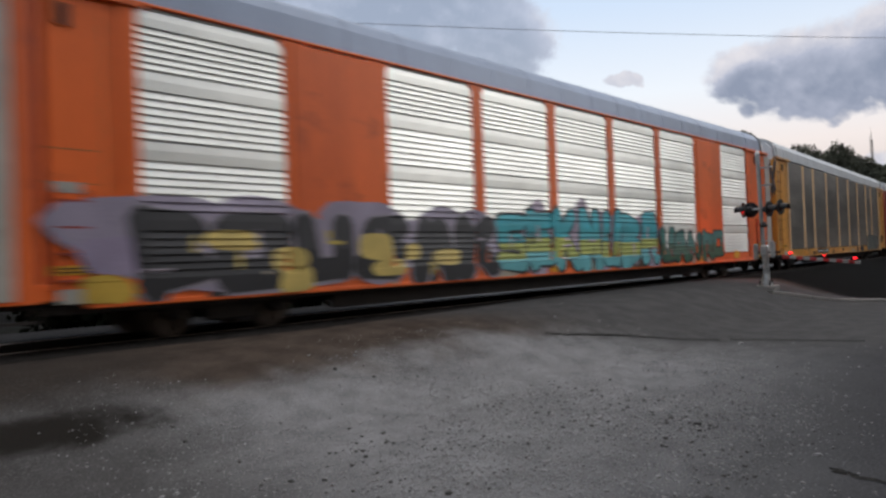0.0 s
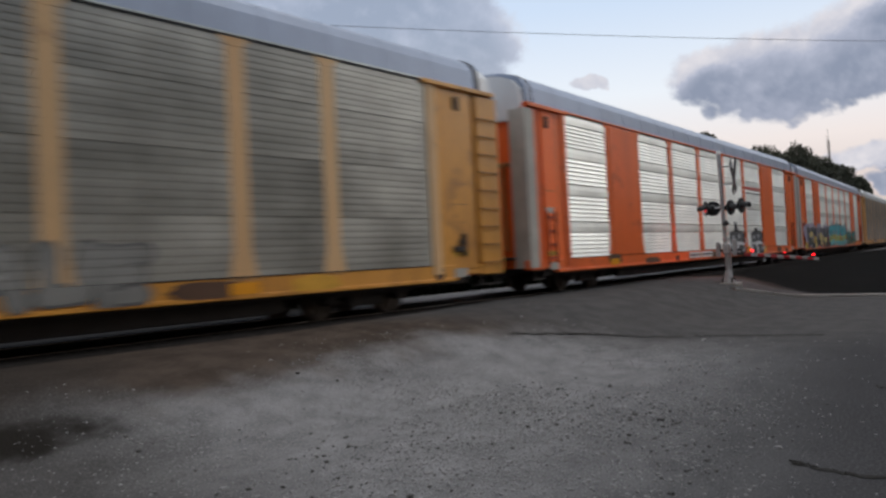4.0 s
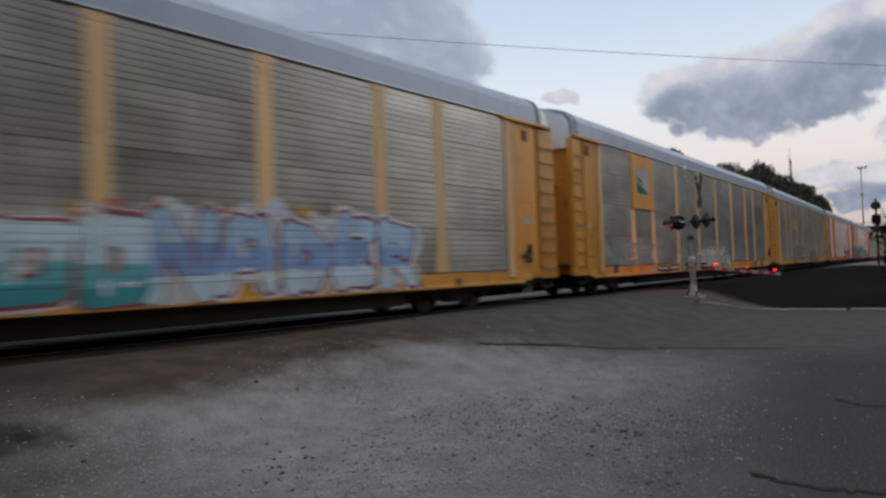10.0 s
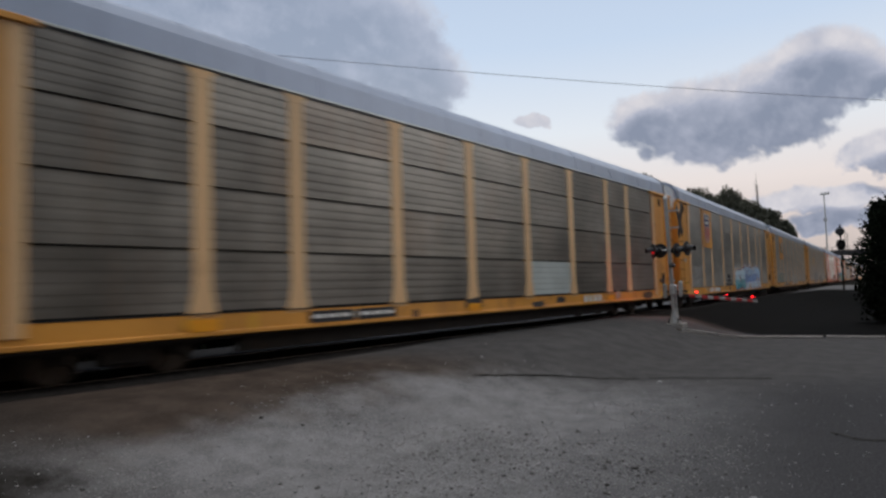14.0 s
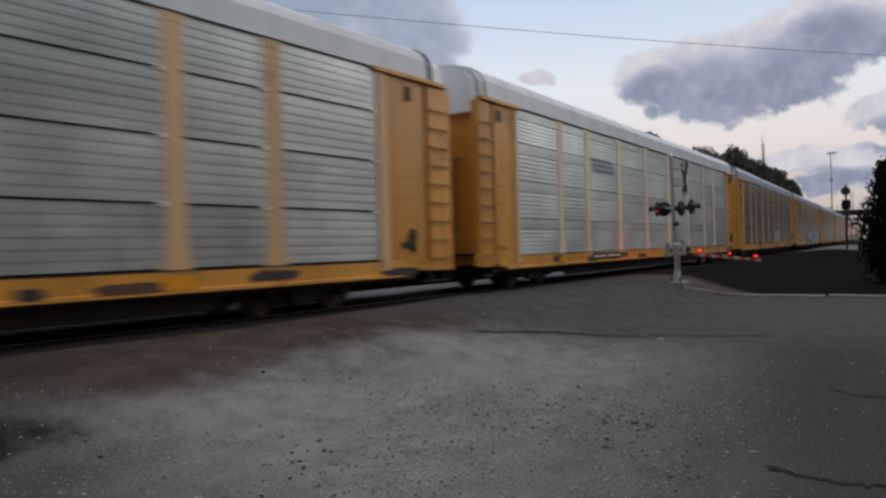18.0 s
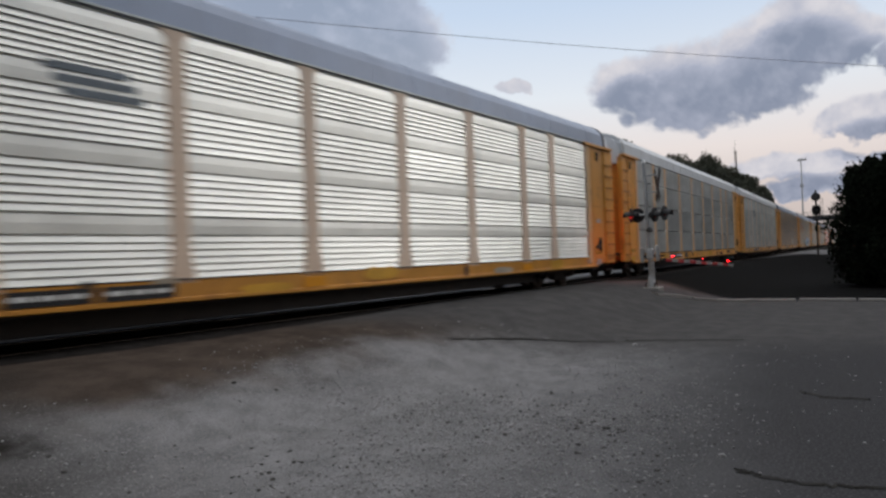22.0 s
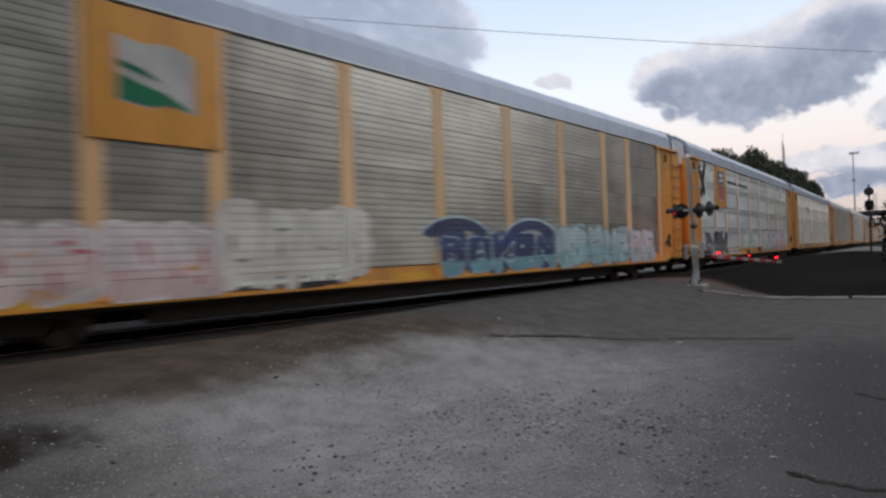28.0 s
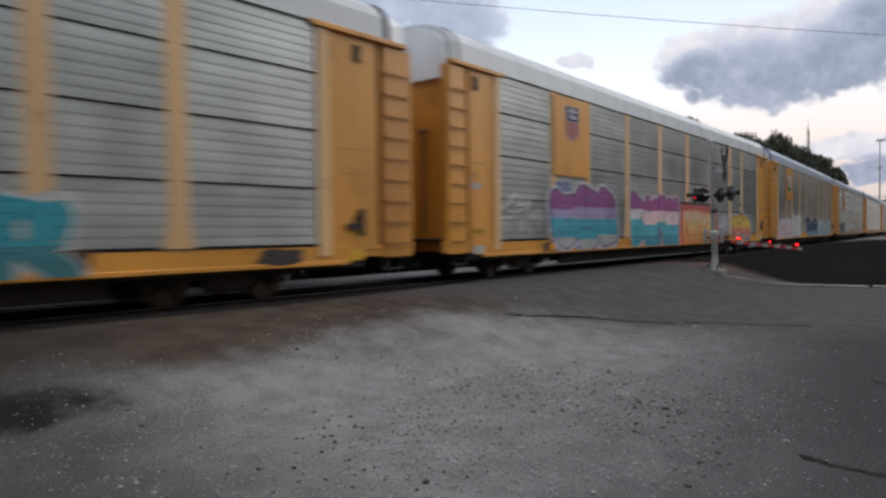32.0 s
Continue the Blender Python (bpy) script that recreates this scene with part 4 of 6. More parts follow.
def front_of(style, x, z):
    """Depth of the car's near face at x along it and height z."""
    if z < SILL1 + 0.005:
        return -HALF - 0.045
    if style.endswith("+"):
        if x < POSTS[0] + 0.14:
            return -HALF - 0.052
        if any(a - 0.01 <= x <= b + 0.01 for a, b in WIDE):
            return -HALF - 0.042
        style = style[:-1]
    for p in POSTS[1:-1]:
        if abs(x - p) < 0.17:
            return -HALF - 0.022
    for r0, r1 in zip(ROWS, ROWS[1:]):
        if r0 + seam_of(style) <= z <= r1:
            pr = profile(style, r1 - r0 - seam_of(style))
            return -HALF - 0.015 + float(np.interp(z - r0 - seam_of(style), [a for a, _ in pr], [b for _, b in pr]))
    return -HALF - 0.015


def z_knots(style, z0, z1):
    style = style.rstrip("+")
    out = [SILL1 + 0.004, SILL1 + 0.006, SILL1 + 0.459, SILL1 + 0.461]
    for r0, r1 in zip(ROWS, ROWS[1:]):
        out += [r0 + seam_of(style) + a for a, _ in profile(style, r1 - r0 - seam_of(style))]
    return [z for z in out if z0 < z < z1]


def lay_on(bm, polys, style, lift):
    """Adds flat (x, z) outlines, each with a material index, wrapped onto the sheet relief."""
    for pts, idx, up in polys:
        pts = clip_z(pts, SILL0 + 0.012, True)
        if len(pts) < 3:
            continue
        b = bmesh.new()
        b.faces.new([b.verts.new((x, 0, z)) for x, z in pts])
        xs, zs = [p[0] for p in pts], [p[1] for p in pts]
        cuts = [((0, 0, z), (0, 0, 1)) for z in z_knots(style, min(zs), max(zs))]
        for p in POSTS[1:-1]:
            cuts += [((p + e, 0, 0), (1, 0, 0)) for e in (-0.171, -0.169, 0.169, 0.171) if min(xs) < p + e < max(xs)]
        if style.endswith("+"):
            cuts += [((e, 0, 0), (1, 0, 0)) for e in [POSTS[0] + 0.139, POSTS[0] + 0.141] + [v + o for w in WIDE for v in w for o in (-0.012, -0.010, 0.010, 0.012)] if min(xs) < e < max(xs)]
        for co, no in cuts:
            bmesh.ops.bisect_plane(b, geom=b.verts[:] + b.edges[:] + b.faces[:], plane_co=co, plane_no=no)
        base = len(bm.verts)
        new_v = [bm.verts.new((v.co.x, front_of(style, v.co.x, v.co.z) - lift * (1 + up), v.co.z)) for v in b.verts]
        b.verts.index_update()
        for f in b.faces:
            try:
                g = bm.faces.new([new_v[v.index] for v in f.verts])
                g.material_index = idx
            except ValueError:
                pass
        b.free()
    return bm


def blob(rng, cx, cz, rx, rz, n=22, power=2.6, rough=0.12):
    out = []
    ph = [rng.random() * 6.28 for _ in range(3)]
    for i in range(n):
        a = 2 * math.pi * i / n
        c, s = math.cos(a), math.sin(a)
        r = (abs(c) ** power + abs(s) ** power) ** (-1 / power)
        r *= 1 + rough * (math.sin(2 * a + ph[0]) + 0.7 * math.sin(3 * a + ph[1]) + 0.5 * math.sin(5 * a + ph[2]))
        out.append((cx + c * r * rx, cz + s * r * rz))
    return out


def clip_z(pts, z, above):
    """The part of an outline over (or under) a height."""
    out = []
    for (x0, y0), (x1, y1) in zip(pts, pts[1:] + pts[:1]):
        in0, in1 = (y0 >= z) == above, (y1 >= z) == above
        if in0:
            out.append((x0, y0))
        if in0 != in1:
            u = (z - y0) / (y1 - y0)
            out.append((x0 + (x1 - x0) * u, z))
    return out


def graffiti(car, style, x0, x1, z0, z1, count, outline, fills, seed, bars=None, haze=None, label="sprayed graffiti lettering", rim=0.05, round_ones=False, weight=1.0, marks=(1, 1, 2), word="", halo=None):
    """A row of sprayed letters: each one part, with an outline, banded fill, inner strokes and highlights."""
    rng = random.Random(seed)
    count = len(word) or count
    mats = [paint_mat(outline)] + [paint_mat(c) for c in fills] + [paint_mat(bars or outline), paint_mat(halo or outline)]
    if haze:
        bm = bmesh.new()
        polys = []
        for i in range(max(3, int((x1 - x0) / 0.9))):
            u = (i + 0.5) / max(3, int((x1 - x0) / 0.9))
            polys.append((blob(rng, x0 + (x1 - x0) * u, (z0 + z1) / 2 + rng.uniform(-0.1, 0.15), 0.62, (z1 - z0) * rng.uniform(0.40, 0.56), 20, 2.2, 0.16), 0, -0.5 + 0.02 * (i % 2)))
        lay_on(bm, polys, style, 0.004)
        part("paint_haze", bm, paint_mat(haze), car)
    w = (x1 - x0) / count
    for i in range(count):
        cx = x0 + w * (i + 0.5) + rng.uniform(-0.05, 0.05) * w
        cz = (z0 + z1) / 2 + rng.uniform(-0.05, 0.05) * (z1 - z0)
        rx, rz = w * rng.uniform(0.50, 0.60), (z1 - z0) / 2 * rng.uniform(0.88, 1.05)
        lift = 0.15 * (i % 2)
        nb = len(fills) + 1
        zs = [cz - rz * 2] + sorted(cz + rz * (-1 + 2 * (j + rng.uniform(0.8, 1.2)) / len(fills)) for j in range(len(fills) - 1)) + [cz + rz * 2]
        polys = []
        if round_ones:
            shapes = [blob(rng, cx, cz, rx * 1.1, rz, 24, rng.uniform(2.4, 3.6), 0.10)]
            if halo:
                polys.append(([(cx + (x - cx) * (1 + 0.07 / rx), cz + (z - cz) * (1 + 0.07 / rz)) for x, z in shapes[0]], nb + 1, lift - 0.42))
            cores = [[(cx + (x - cx) * (1 - rim / rx), cz + (z - cz) * (1 - rim / rz)) for x, z in shapes[0]]]
        else:
            tw = weight * min(0.34 * rx, 0.30 * rz) * rng.uniform(0.9, 1.2)
            slant = rng.uniform(-0.12, 0.18)
            shapes, cores = [], []
            for p, q in LETTERS[word[i] if word else rng.choice("ARSUNEO")]:
                ends = []
                for u, v in (p, q):
                    u, v = u + rng.uniform(-0.05, 0.05), v + rng.uniform(-0.04, 0.04)
                    ends.append((cx + (2 * u - 1) * (rx - tw * 0.7) + slant * (v - 0.5) * rz, cz + (2 * v - 1) * (rz - tw * 0.8)))
                k = rng.uniform(0.9, 1.15)
                shapes.append(stroke(*ends, tw * k + rim, rng))
                if halo:
                    polys.append((stroke(*ends, tw * k + rim + 0.055, rng), nb + 1, lift - 0.42 + 0.02 * len(shapes)))
                cores.append(stroke(*ends, tw * k, rng))
        for j, sh in enumerate(shapes):
            polys.append((sh, 0, lift + 0.02 * j))
        for m, core in enumerate(cores):
            for j in range(len(fills)):
                band = core
                if j > 0:
                    band = clip_z(band, zs[j], True)
                if j < len(fills) - 1 and len(band) > 2:
                    band = clip_z(band, zs[j + 1], False)
                if len(band) > 2:
                    polys.append((band, 1 + j, 1 + lift + 0.05 * m))
        for _ in range(rng.choice(marks)):   # highlights and counters
            bx, bz = cx + rng.uniform(-0.5, 0.5) * rx, cz + rng.uniform(-0.6, 0.6) * rz
            bw, bh = (0.03 + 0.03 * rng.random(), rz * rng.uniform(0.12, 0.3)) if rng.random() < 0.6 else (rx * rng.uniform(0.15, 0.35), 0.035)
            polys.append((blob(rng, bx, bz, bw, bh, 10, 3.0, 0.08), nb if rng.random() < 0.7 else 0, 2.2))
        bm = lay_on(bmesh.new(), polys, style, 0.004)
        me = bpy.data.meshes.new("graffiti_letter")
        bm.to_mesh(me)
        bm.free()
        for m in mats:
            me.materials.append(m)
        put("graffiti_letter", me, None, car, label)


# stroke plans of wild letter shapes in a unit box
LETTERS = {
    "A": (((0.1, 0), (0.3, 1)), ((0.9, 0), (0.7, 1)), ((0.2, 0.42), (0.8, 0.46)), ((0.3, 0.95), (0.7, 0.95))),
    "R": (((0.2, 0), (0.15, 1)), ((0.15, 0.95), (0.85, 0.82)), ((0.85, 0.82), (0.8, 0.52)), ((0.8, 0.52), (0.2, 0.48)), ((0.4, 0.5), (0.95, 0.0))),
    "S": (((0.9, 0.92), (0.25, 0.88)), ((0.2, 0.85), (0.2, 0.55)), ((0.2, 0.52), (0.85, 0.46)), ((0.85, 0.42), (0.82, 0.12)), ((0.8, 0.08), (0.1, 0.12))),
    "U": (((0.15, 1), (0.2, 0.12)), ((0.2, 0.08), (0.8, 0.08)), ((0.8, 0.1), (0.88, 1))),
    "N": (((0.1, 0), (0.18, 1)), ((0.2, 0.95), (0.8, 0.05)), ((0.82, 0), (0.92, 1))),
    "E": (((0.2, 0), (0.2, 1)), ((0.2, 0.92), (0.9, 0.95)), ((0.2, 0.5), (0.75, 0.52)), ((0.2, 0.08), (0.9, 0.08))),
    "O": (((0.2, 0.1), (0.15, 0.9)), ((0.15, 0.92), (0.8, 0.9)), ((0.85, 0.88), (0.85, 0.15)), ((0.85, 0.1), (0.2, 0.08))),
    "D": (((0.15, 0.05), (0.15, 0.95)), ((0.15, 0.92), (0.6, 0.88)), ((0.6, 0.88), (0.9, 0.55)), ((0.9, 0.5), (0.62, 0.1)), ((0.6, 0.08), (0.15, 0.06))),
    "I": (((0.5, 0), (0.5, 1)), ((0.35, 0.98), (0.65, 0.98))),
    "V": (((0.12, 1), (0.48, 0.03)), ((0.88, 1), (0.52, 0.03))),
    "L": (((0.2, 1), (0.2, 0.05)), ((0.2, 0.06), (0.88, 0.08))),
    "K": (((0.15, 0), (0.15, 1)), ((0.15, 0.45), (0.85, 1)), ((0.35, 0.58), (0.92, 0.0))),
    "B": (((0.18, 0), (0.18, 1)), ((0.18, 0.95), (0.75, 0.86)), ((0.78, 0.82), (0.25, 0.52)), ((0.25, 0.5), (0.88, 0.32)), ((0.88, 0.28), (0.2, 0.04))),
    "M": (((0.1, 0), (0.12, 1)), ((0.14, 0.98), (0.5, 0.4)), ((0.5, 0.4), (0.86, 0.98)), ((0.88, 1), (0.9, 0))),
}


def sprayed(car, style, label, items):
    """One sprayed figure: (colour, outline, layer) patches on the sheets."""
    cols = []
    for c, _, _ in items:
        if c not in cols:
            cols.append(c)
    bm = lay_on(bmesh.new(), [(pts, cols.index(c), up) for c, pts, up in items], style, 0.004)
    me = bpy.data.meshes.new("graffiti_figure")
    bm.to_mesh(me)
    bm.free()
    for c in cols:
        me.materials.append(paint_mat(c))
    return put("graffiti_figure", me, None, car, label)


def specks(car, style, x0, x1, z0, z1, count, size, colours, seed, label):
    """Loose sprayed dabs, drips and scribbles."""
    rng = random.Random(seed)
    items = []
    for i in range(count):
        cx, cz = rng.uniform(x0, x1), rng.uniform(z0, z1)
        if rng.random() < 0.55:
            a = rng.uniform(-0.5, 0.5) + rng.choice((0, 0, 1.4))
            L = size * rng.uniform(0.8, 2.2)
            pts = stroke((cx - L * math.cos(a), cz - L * math.sin(a)), (cx + L * math.cos(a), cz + L * math.sin(a)), size * rng.uniform(0.12, 0.3), rng)
        else:
            pts = blob(rng, cx, cz, size * rng.uniform(0.5, 1.2), size * rng.uniform(0.4, 0.9), 14, 2.4, 0.16)
        items.append((rng.choice(colours), pts, 0.6 + 0.05 * i))
    sprayed(car, style, label, items)


def stroke(a, b, half, rng):
    """A thick stroke between two (x, z) points with uneven rounded ends."""
    a, b = Vector(a), Vector(b)
    d = b - a
    L = max(d.length, 1e-4)
    d = d / L
    n = Vector((-d.y, d.x))
    out = []
    for c, s in ((b, 1), (a, -1)):
        for ang in (-78, -36, 0, 36, 78):
            g = math.radians(ang)
            r = half * rng.uniform(0.92, 1.1)
            p = c + d * (s * r * math.cos(g)) + n * (s * r * math.sin(g))
            out.append((p.x, p.y))
    return out


def plate(car, name, x0, x1, z0, z1, y, material, label="", thick=0.02):
    key = material if isinstance(material, str) else tuple(material.diffuse_color) + (id(material),)
    o = put(name, cached((name, round(x1 - x0, 3), round(z1 - z0, 3), key, round(y, 3), thick), lambda: boxes((0, x1 - x0, y - thick, y, 0, z1 - z0), bevel=0.0015)), material, car, label)
    o.location = (x0, 0, z0)
    return o


def bars_at(car, spans, z0, z1, y, material, name="lettering_bar"):
    for a, b in spans:
        plate(car, name, a, b, z0, z1, y, material, "", 0.006)


def logo_bay(car, paint, kind, z0=2.95, z1=4.9):
    x0, x1 = POSTS[1], POSTS[2]
    plate(car, "logo_plate", x0 - 0.05, x1 + 0.05, z0, z1, -HALF - 0.035, paint, "painted plate with an emblem", 0.02)
    y = -HALF - 0.057
    cx = (x0 + x1) / 2
    if kind == "flag":
        bm = bmesh.new()
        a = [(cx - 0.62, 3.52), (cx - 0.62, 4.48), (cx - 0.2, 4.40), (cx + 0.15, 4.47), (cx + 0.62, 4.36), (cx + 0.62, 3.44), (cx + 0.2, 3.54), (cx - 0.15, 3.46)]
        f = bm.faces.new([bm.verts.new((px, y, pz)) for px, pz in a])
        bmesh.ops.solidify(bm, geom=[f], thickness=0.004)
        part("emblem_field", bm, paint_mat((0.86, 0.86, 0.84)), car, "white waving emblem")
        for k, tri in enumerate(([(cx - 0.6, 3.55), (cx - 0.6, 3.92), (cx - 0.25, 3.80), (cx + 0.1, 3.72), (cx + 0.6, 3.47), (cx + 0.2, 3.55), (cx - 0.15, 3.48)], [(cx - 0.58, 4.02), (cx - 0.58, 4.12), (cx - 0.2, 4.02), (cx + 0.05, 3.86), (cx - 0.25, 3.94)])):
            bm = bmesh.new()
            f = bm.faces.new([bm.verts.new((px, y - 0.006, pz)) for px, pz in tri])
            bmesh.ops.solidify(bm, geom=[f], thickness=0.003)
            part("emblem_stroke", bm, paint_mat((0.02, 0.30, 0.16)), car, "green emblem stroke")
    else:
        s = 0.62 if kind == "shield" else 0.40
        cz = 3.98 if kind == "shield" else 4.2
        rim = [(-1, 1.0), (-0.5, 1.06), (0, 1.0), (0.5, 1.06), (1, 1.0), (1.08, 0.7), (0.95, 0.35), (1.0, -0.5), (0.7, -0.85), (0, -1.12), (-0.7, -0.85), (-1.0, -0.5), (-0.95, 0.35), (-1.08, 0.7)]
        bm = bmesh.new()
        f = bm.faces.new([bm.verts.new((cx + px * s, y, cz + pz * s * 1.15)) for px, pz in rim])
        bmesh.ops.solidify(bm, geom=[f], thickness=0.004)
        part("shield", bm, "white", car, "white shield emblem")
        blue, red = paint_mat((0.03, 0.05, 0.22)), paint_mat((0.50, 0.09, 0.08))
        k = s * 1.15
        bm = bmesh.new()
        f = bm.faces.new([bm.verts.new((cx + px * s, y - 0.006, cz + pz * k)) for px, pz in ((-0.9, 0.93), (-0.5, 0.98), (0, 0.92), (0.5, 0.98), (0.9, 0.93), (0.97, 0.7), (0.88, 0.36), (0.88, 0.12), (-0.88, 0.12), (-0.88, 0.36), (-0.97, 0.7))])
        bmesh.ops.solidify(bm, geom=[f], thickness=0.003)
        part("shield_field", bm, blue, car, "dark blue upper field")
        for z0_, n_, w_ in ((0.60, 5, 0.26), (0.24, 7, 0.19)):   # plain bars for the lettering
            bars_at(car, [(cx + (i - n_ / 2 + 0.14) * w_ * s, cx + (i - n_ / 2 + 0.86) * w_ * s) for i in range(n_)], cz + z0_ * k, cz + (z0_ + 0.24) * k, y - 0.010, "white", "lettering_bar")
        for i in range(6):
            u = -0.80 + i * 0.32
            bars_at(car, [(cx + (u - 0.085) * s, cx + (u + 0.085) * s)], cz - (0.66 + 0.34 * (1 - abs(u))) * k, cz + 0.06 * k, y - 0.004, red, "shield_stripe")
        if kind == "small":
            bars_at(car, [(cx - 0.75, cx - 0.05), (cx + 0.05, cx + 0.75)], 3.32, 3.42, y + 0.01, "dark_steel")


def sill_plates(car, x, dark=True, n=2):
    for i in range(n):
        a = x + i * 1.28
        plate(car, "data_plate", a, a + 1.16, SILL0 + 0.06, SILL1 - 0.05, -HALF - 0.042, "black" if dark else "white", "small data plate on the sill", 0.006)
        for j in range(3):
            bars_at(car, [(a + 0.08 + j * 0.35, a + 0.36 + j * 0.35)], SILL0 + 0.14, SILL0 + 0.21, -HALF - 0.049, "white" if dark else "dark_steel")


def end_plates(car, rng):
    """Small notices on the end bays."""
    for end in (0, 1):
        def mx(a, b):
            return (a, b) if end == 0 else (BODY - b, BODY - a)
        z = rng.uniform(1.0, 1.2)
        plate(car, "notice", *mx(0.9, 1.45), z, z + 0.13, -HALF - 0.012, "plate_yellow", "yellow notice", 0.006)
        bars_at(car, [mx(0.95, 1.4)], z + 0.03, z + 0.05, -HALF - 0.019, "dark_steel")
        bars_at(car, [mx(0.95, 1.4)], z + 0.08, z + 0.10, -HALF - 0.019, "dark_steel")
        if rng.random() < 0.6:
            plate(car, "notice", *mx(0.95, 1.3), 2.15, 2.30, -HALF - 0.012, "dull_white", "white notice", 0.006)
        plate(car, "placard", *mx(1.0, 1.42), SILL0 + 0.05, SILL1 - 0.08, -HALF - 0.02, "plate_yellow" if rng.random() < 0.6 else "dull_white", "", 0.006)
        for z in (2.28, 2.74):
            plate(car, "bay_seam", *mx(0.86, 1.5), z, z + 0.014, -HALF - 0.0105, "rung", "", 0.003)
        plate(car, "bay_seam", *mx(1.62, 1.635), SILL1 + 0.1, EAVE - 0.3, -HALF - 0.0105, "rung", "", 0.003)
        plate(car, "door_latch", *mx(1.05, 1.2), 4.42, 4.72, -HALF - 0.012, "dark_steel", "", 0.04)


BY = dict(CARS)
for kk, cc in CARS:
    end_plates(cc, random.Random(kk + 90))
    plate(cc, "reflector", 4.42, 4.98, SILL0 + 0.05, SILL0 + 0.24, -HALF - 0.042, "reflector", "amber reflector", 0.004)
    plate(cc, "reflector", 12.03, 12.59, SILL0 + 0.05, SILL0 + 0.24, -HALF - 0.042, "reflector", "amber reflector", 0.004)
    plate(cc, "reflector", 20.49, 21.05, SILL0 + 0.05, SILL0 + 0.24, -HALF - 0.042, "reflector", "amber reflector", 0.004)
    if kk not in (0, 4, 11):
        sill_plates(cc, 6.9 if kk not in (1,) else 10.8, kk not in (1, 9))

LILAC, CYAN, NAVY, TEAL = (0.30, 0.25, 0.36), (0.05, 0.38, 0.44), (0.02, 0.035, 0.11), (0.03, 0.30, 0.38)
WHITE, PINK = (0.66, 0.66, 0.66), (0.58, 0.36, 0.38)
BLACK, LIME, CREAM = (0.022, 0.022, 0.026), (0.42, 0.46, 0.10), (0.62, 0.50, 0.32)
for i, (x, w, h) in enumerate(((2.6, 1.5, 0.72), (4.3, 1.0, 0.75), (6.3, 1.1, 0.7), (7.9, 1.2, 0.6), (9.4, 1.0, 0.6))):
    sprayed(BY[0], "louvre+", "lilac sprayed haze", [((0.33, 0.29, 0.38), blob(random.Random(40 + i), x, 1.5, w, h, 22, 2.4, 0.14), -0.55 + 0.03 * i)])
graffiti(BY[0], "louvre+", 1.9, 10.0, 0.64, 1.95, 6, (0.30, 0.27, 0.32), [BLACK, (0.045, 0.045, 0.05)], 3, (0.55, 0.42, 0.10), None, "black and yellow graffiti lettering", 0.045, False, 1.15, (1, 2), "BOUSAK")
for x, z, w, h in ((3.5, 1.5, 0.45, 0.16), (4.55, 1.18, 0.32, 0.2), (4.65, 0.82, 0.34, 0.22), (6.45, 1.35, 0.42, 0.26), (6.75, 0.95, 0.42, 0.16), (7.4, 1.25, 0.2, 0.16), (8.4, 1.12, 0.4, 0.16)):
    sprayed(BY[0], "louvre+", "yellow sprayed block", [((0.58, 0.44, 0.13), blob(random.Random(int(x * 10)), x, z, w, h, 16, 4.0, 0.06), 2.6)])
sprayed(BY[0], "louvre+", "yellow sprayed corner", [((0.55, 0.36, 0.05), blob(random.Random(9), 1.6, 0.82, 0.34, 0.2, 16, 4.0, 0.08), 0.4), (LILAC, blob(random.Random(8), 1.7, 1.3, 0.42, 0.3, 16, 2.6, 0.12), 0.3)])
graffiti(BY[0], "louvre+", 10.0, 17.8, 0.66, 2.2, 7, BLACK, [(0.14, 0.46, 0.50), LIME, CYAN, (0.05, 0.42, 0.50)], 4, (0.50, 0.40, 0.46), (0.40, 0.33, 0.42), "turquoise and lime graffiti lettering with black outlines", 0.06, False, 0.95, (2, 3), "SEKNUBA")
graffiti(BY[0], "louvre+", 17.9, 22.8, 0.72, 1.75, 5, (0.025, 0.03, 0.03), [(0.05, 0.13, 0.08), (0.06, 0.22, 0.20)], 5, (0.30, 0.06, 0.05), None, "dark green graffiti lettering")
for x0, x1, head in ((15.65, 17.8, 0.36), (18.75, 20.6, 0.12)):
    r_, w_ = random.Random(int(x0)), x1 - x0
    items = [((0.60, 0.60, 0.60), blob(r_, x0 + w_ * 0.48, 1.0, w_ * 0.54, 0.46, 22, 2.8, 0.10), -0.4), (BLACK, [(x0 + w_ * 0.02, 1.12), (x0, 1.58), (x0 + w_ * 0.12, 1.66), (x0 + w_ * 0.3, 1.7), (x0 + w_ * 0.34, 1.72 + head), (x0 + w_ * 0.5, 1.74 + head), (x0 + w_ * 0.54, 1.7), (x0 + w_ * 0.9, 1.68), (x0 + w_, 1.58), (x0 + w_, 1.14), (x0 + w_ * 0.6, 1.22), (x0 + w_ * 0.4, 1.2)], 0.3)]
    for u0, u1 in ((0.06, 0.36), (0.54, 0.96)):
        items.append((BLACK, [(x0 + w_ * u0, 0.63), (x0 + w_ * (u0 + 0.03), 1.08), (x0 + w_ * (u1 - 0.04), 1.05), (x0 + w_ * u1, 0.63)], 0.35))
    items += [((0.30, 0.31, 0.33), blob(r_, x0 + w_ * u, z, 0.16, 0.1, 12, 2.4, 0.1), 1.0) for u, z in ((0.25, 1.4), (0.62, 1.45), (0.8, 0.85))]
    sprayed(BY[1], "louvre+", "black sprayed block figure with a white haze", items)
bars_at(BY[1], [(18.15, 19.0), (19.05, 20.0), (20.05, 20.6)], 3.62, 3.74, -HALF - 0.017, paint_mat((0.55, 0.08, 0.06)))
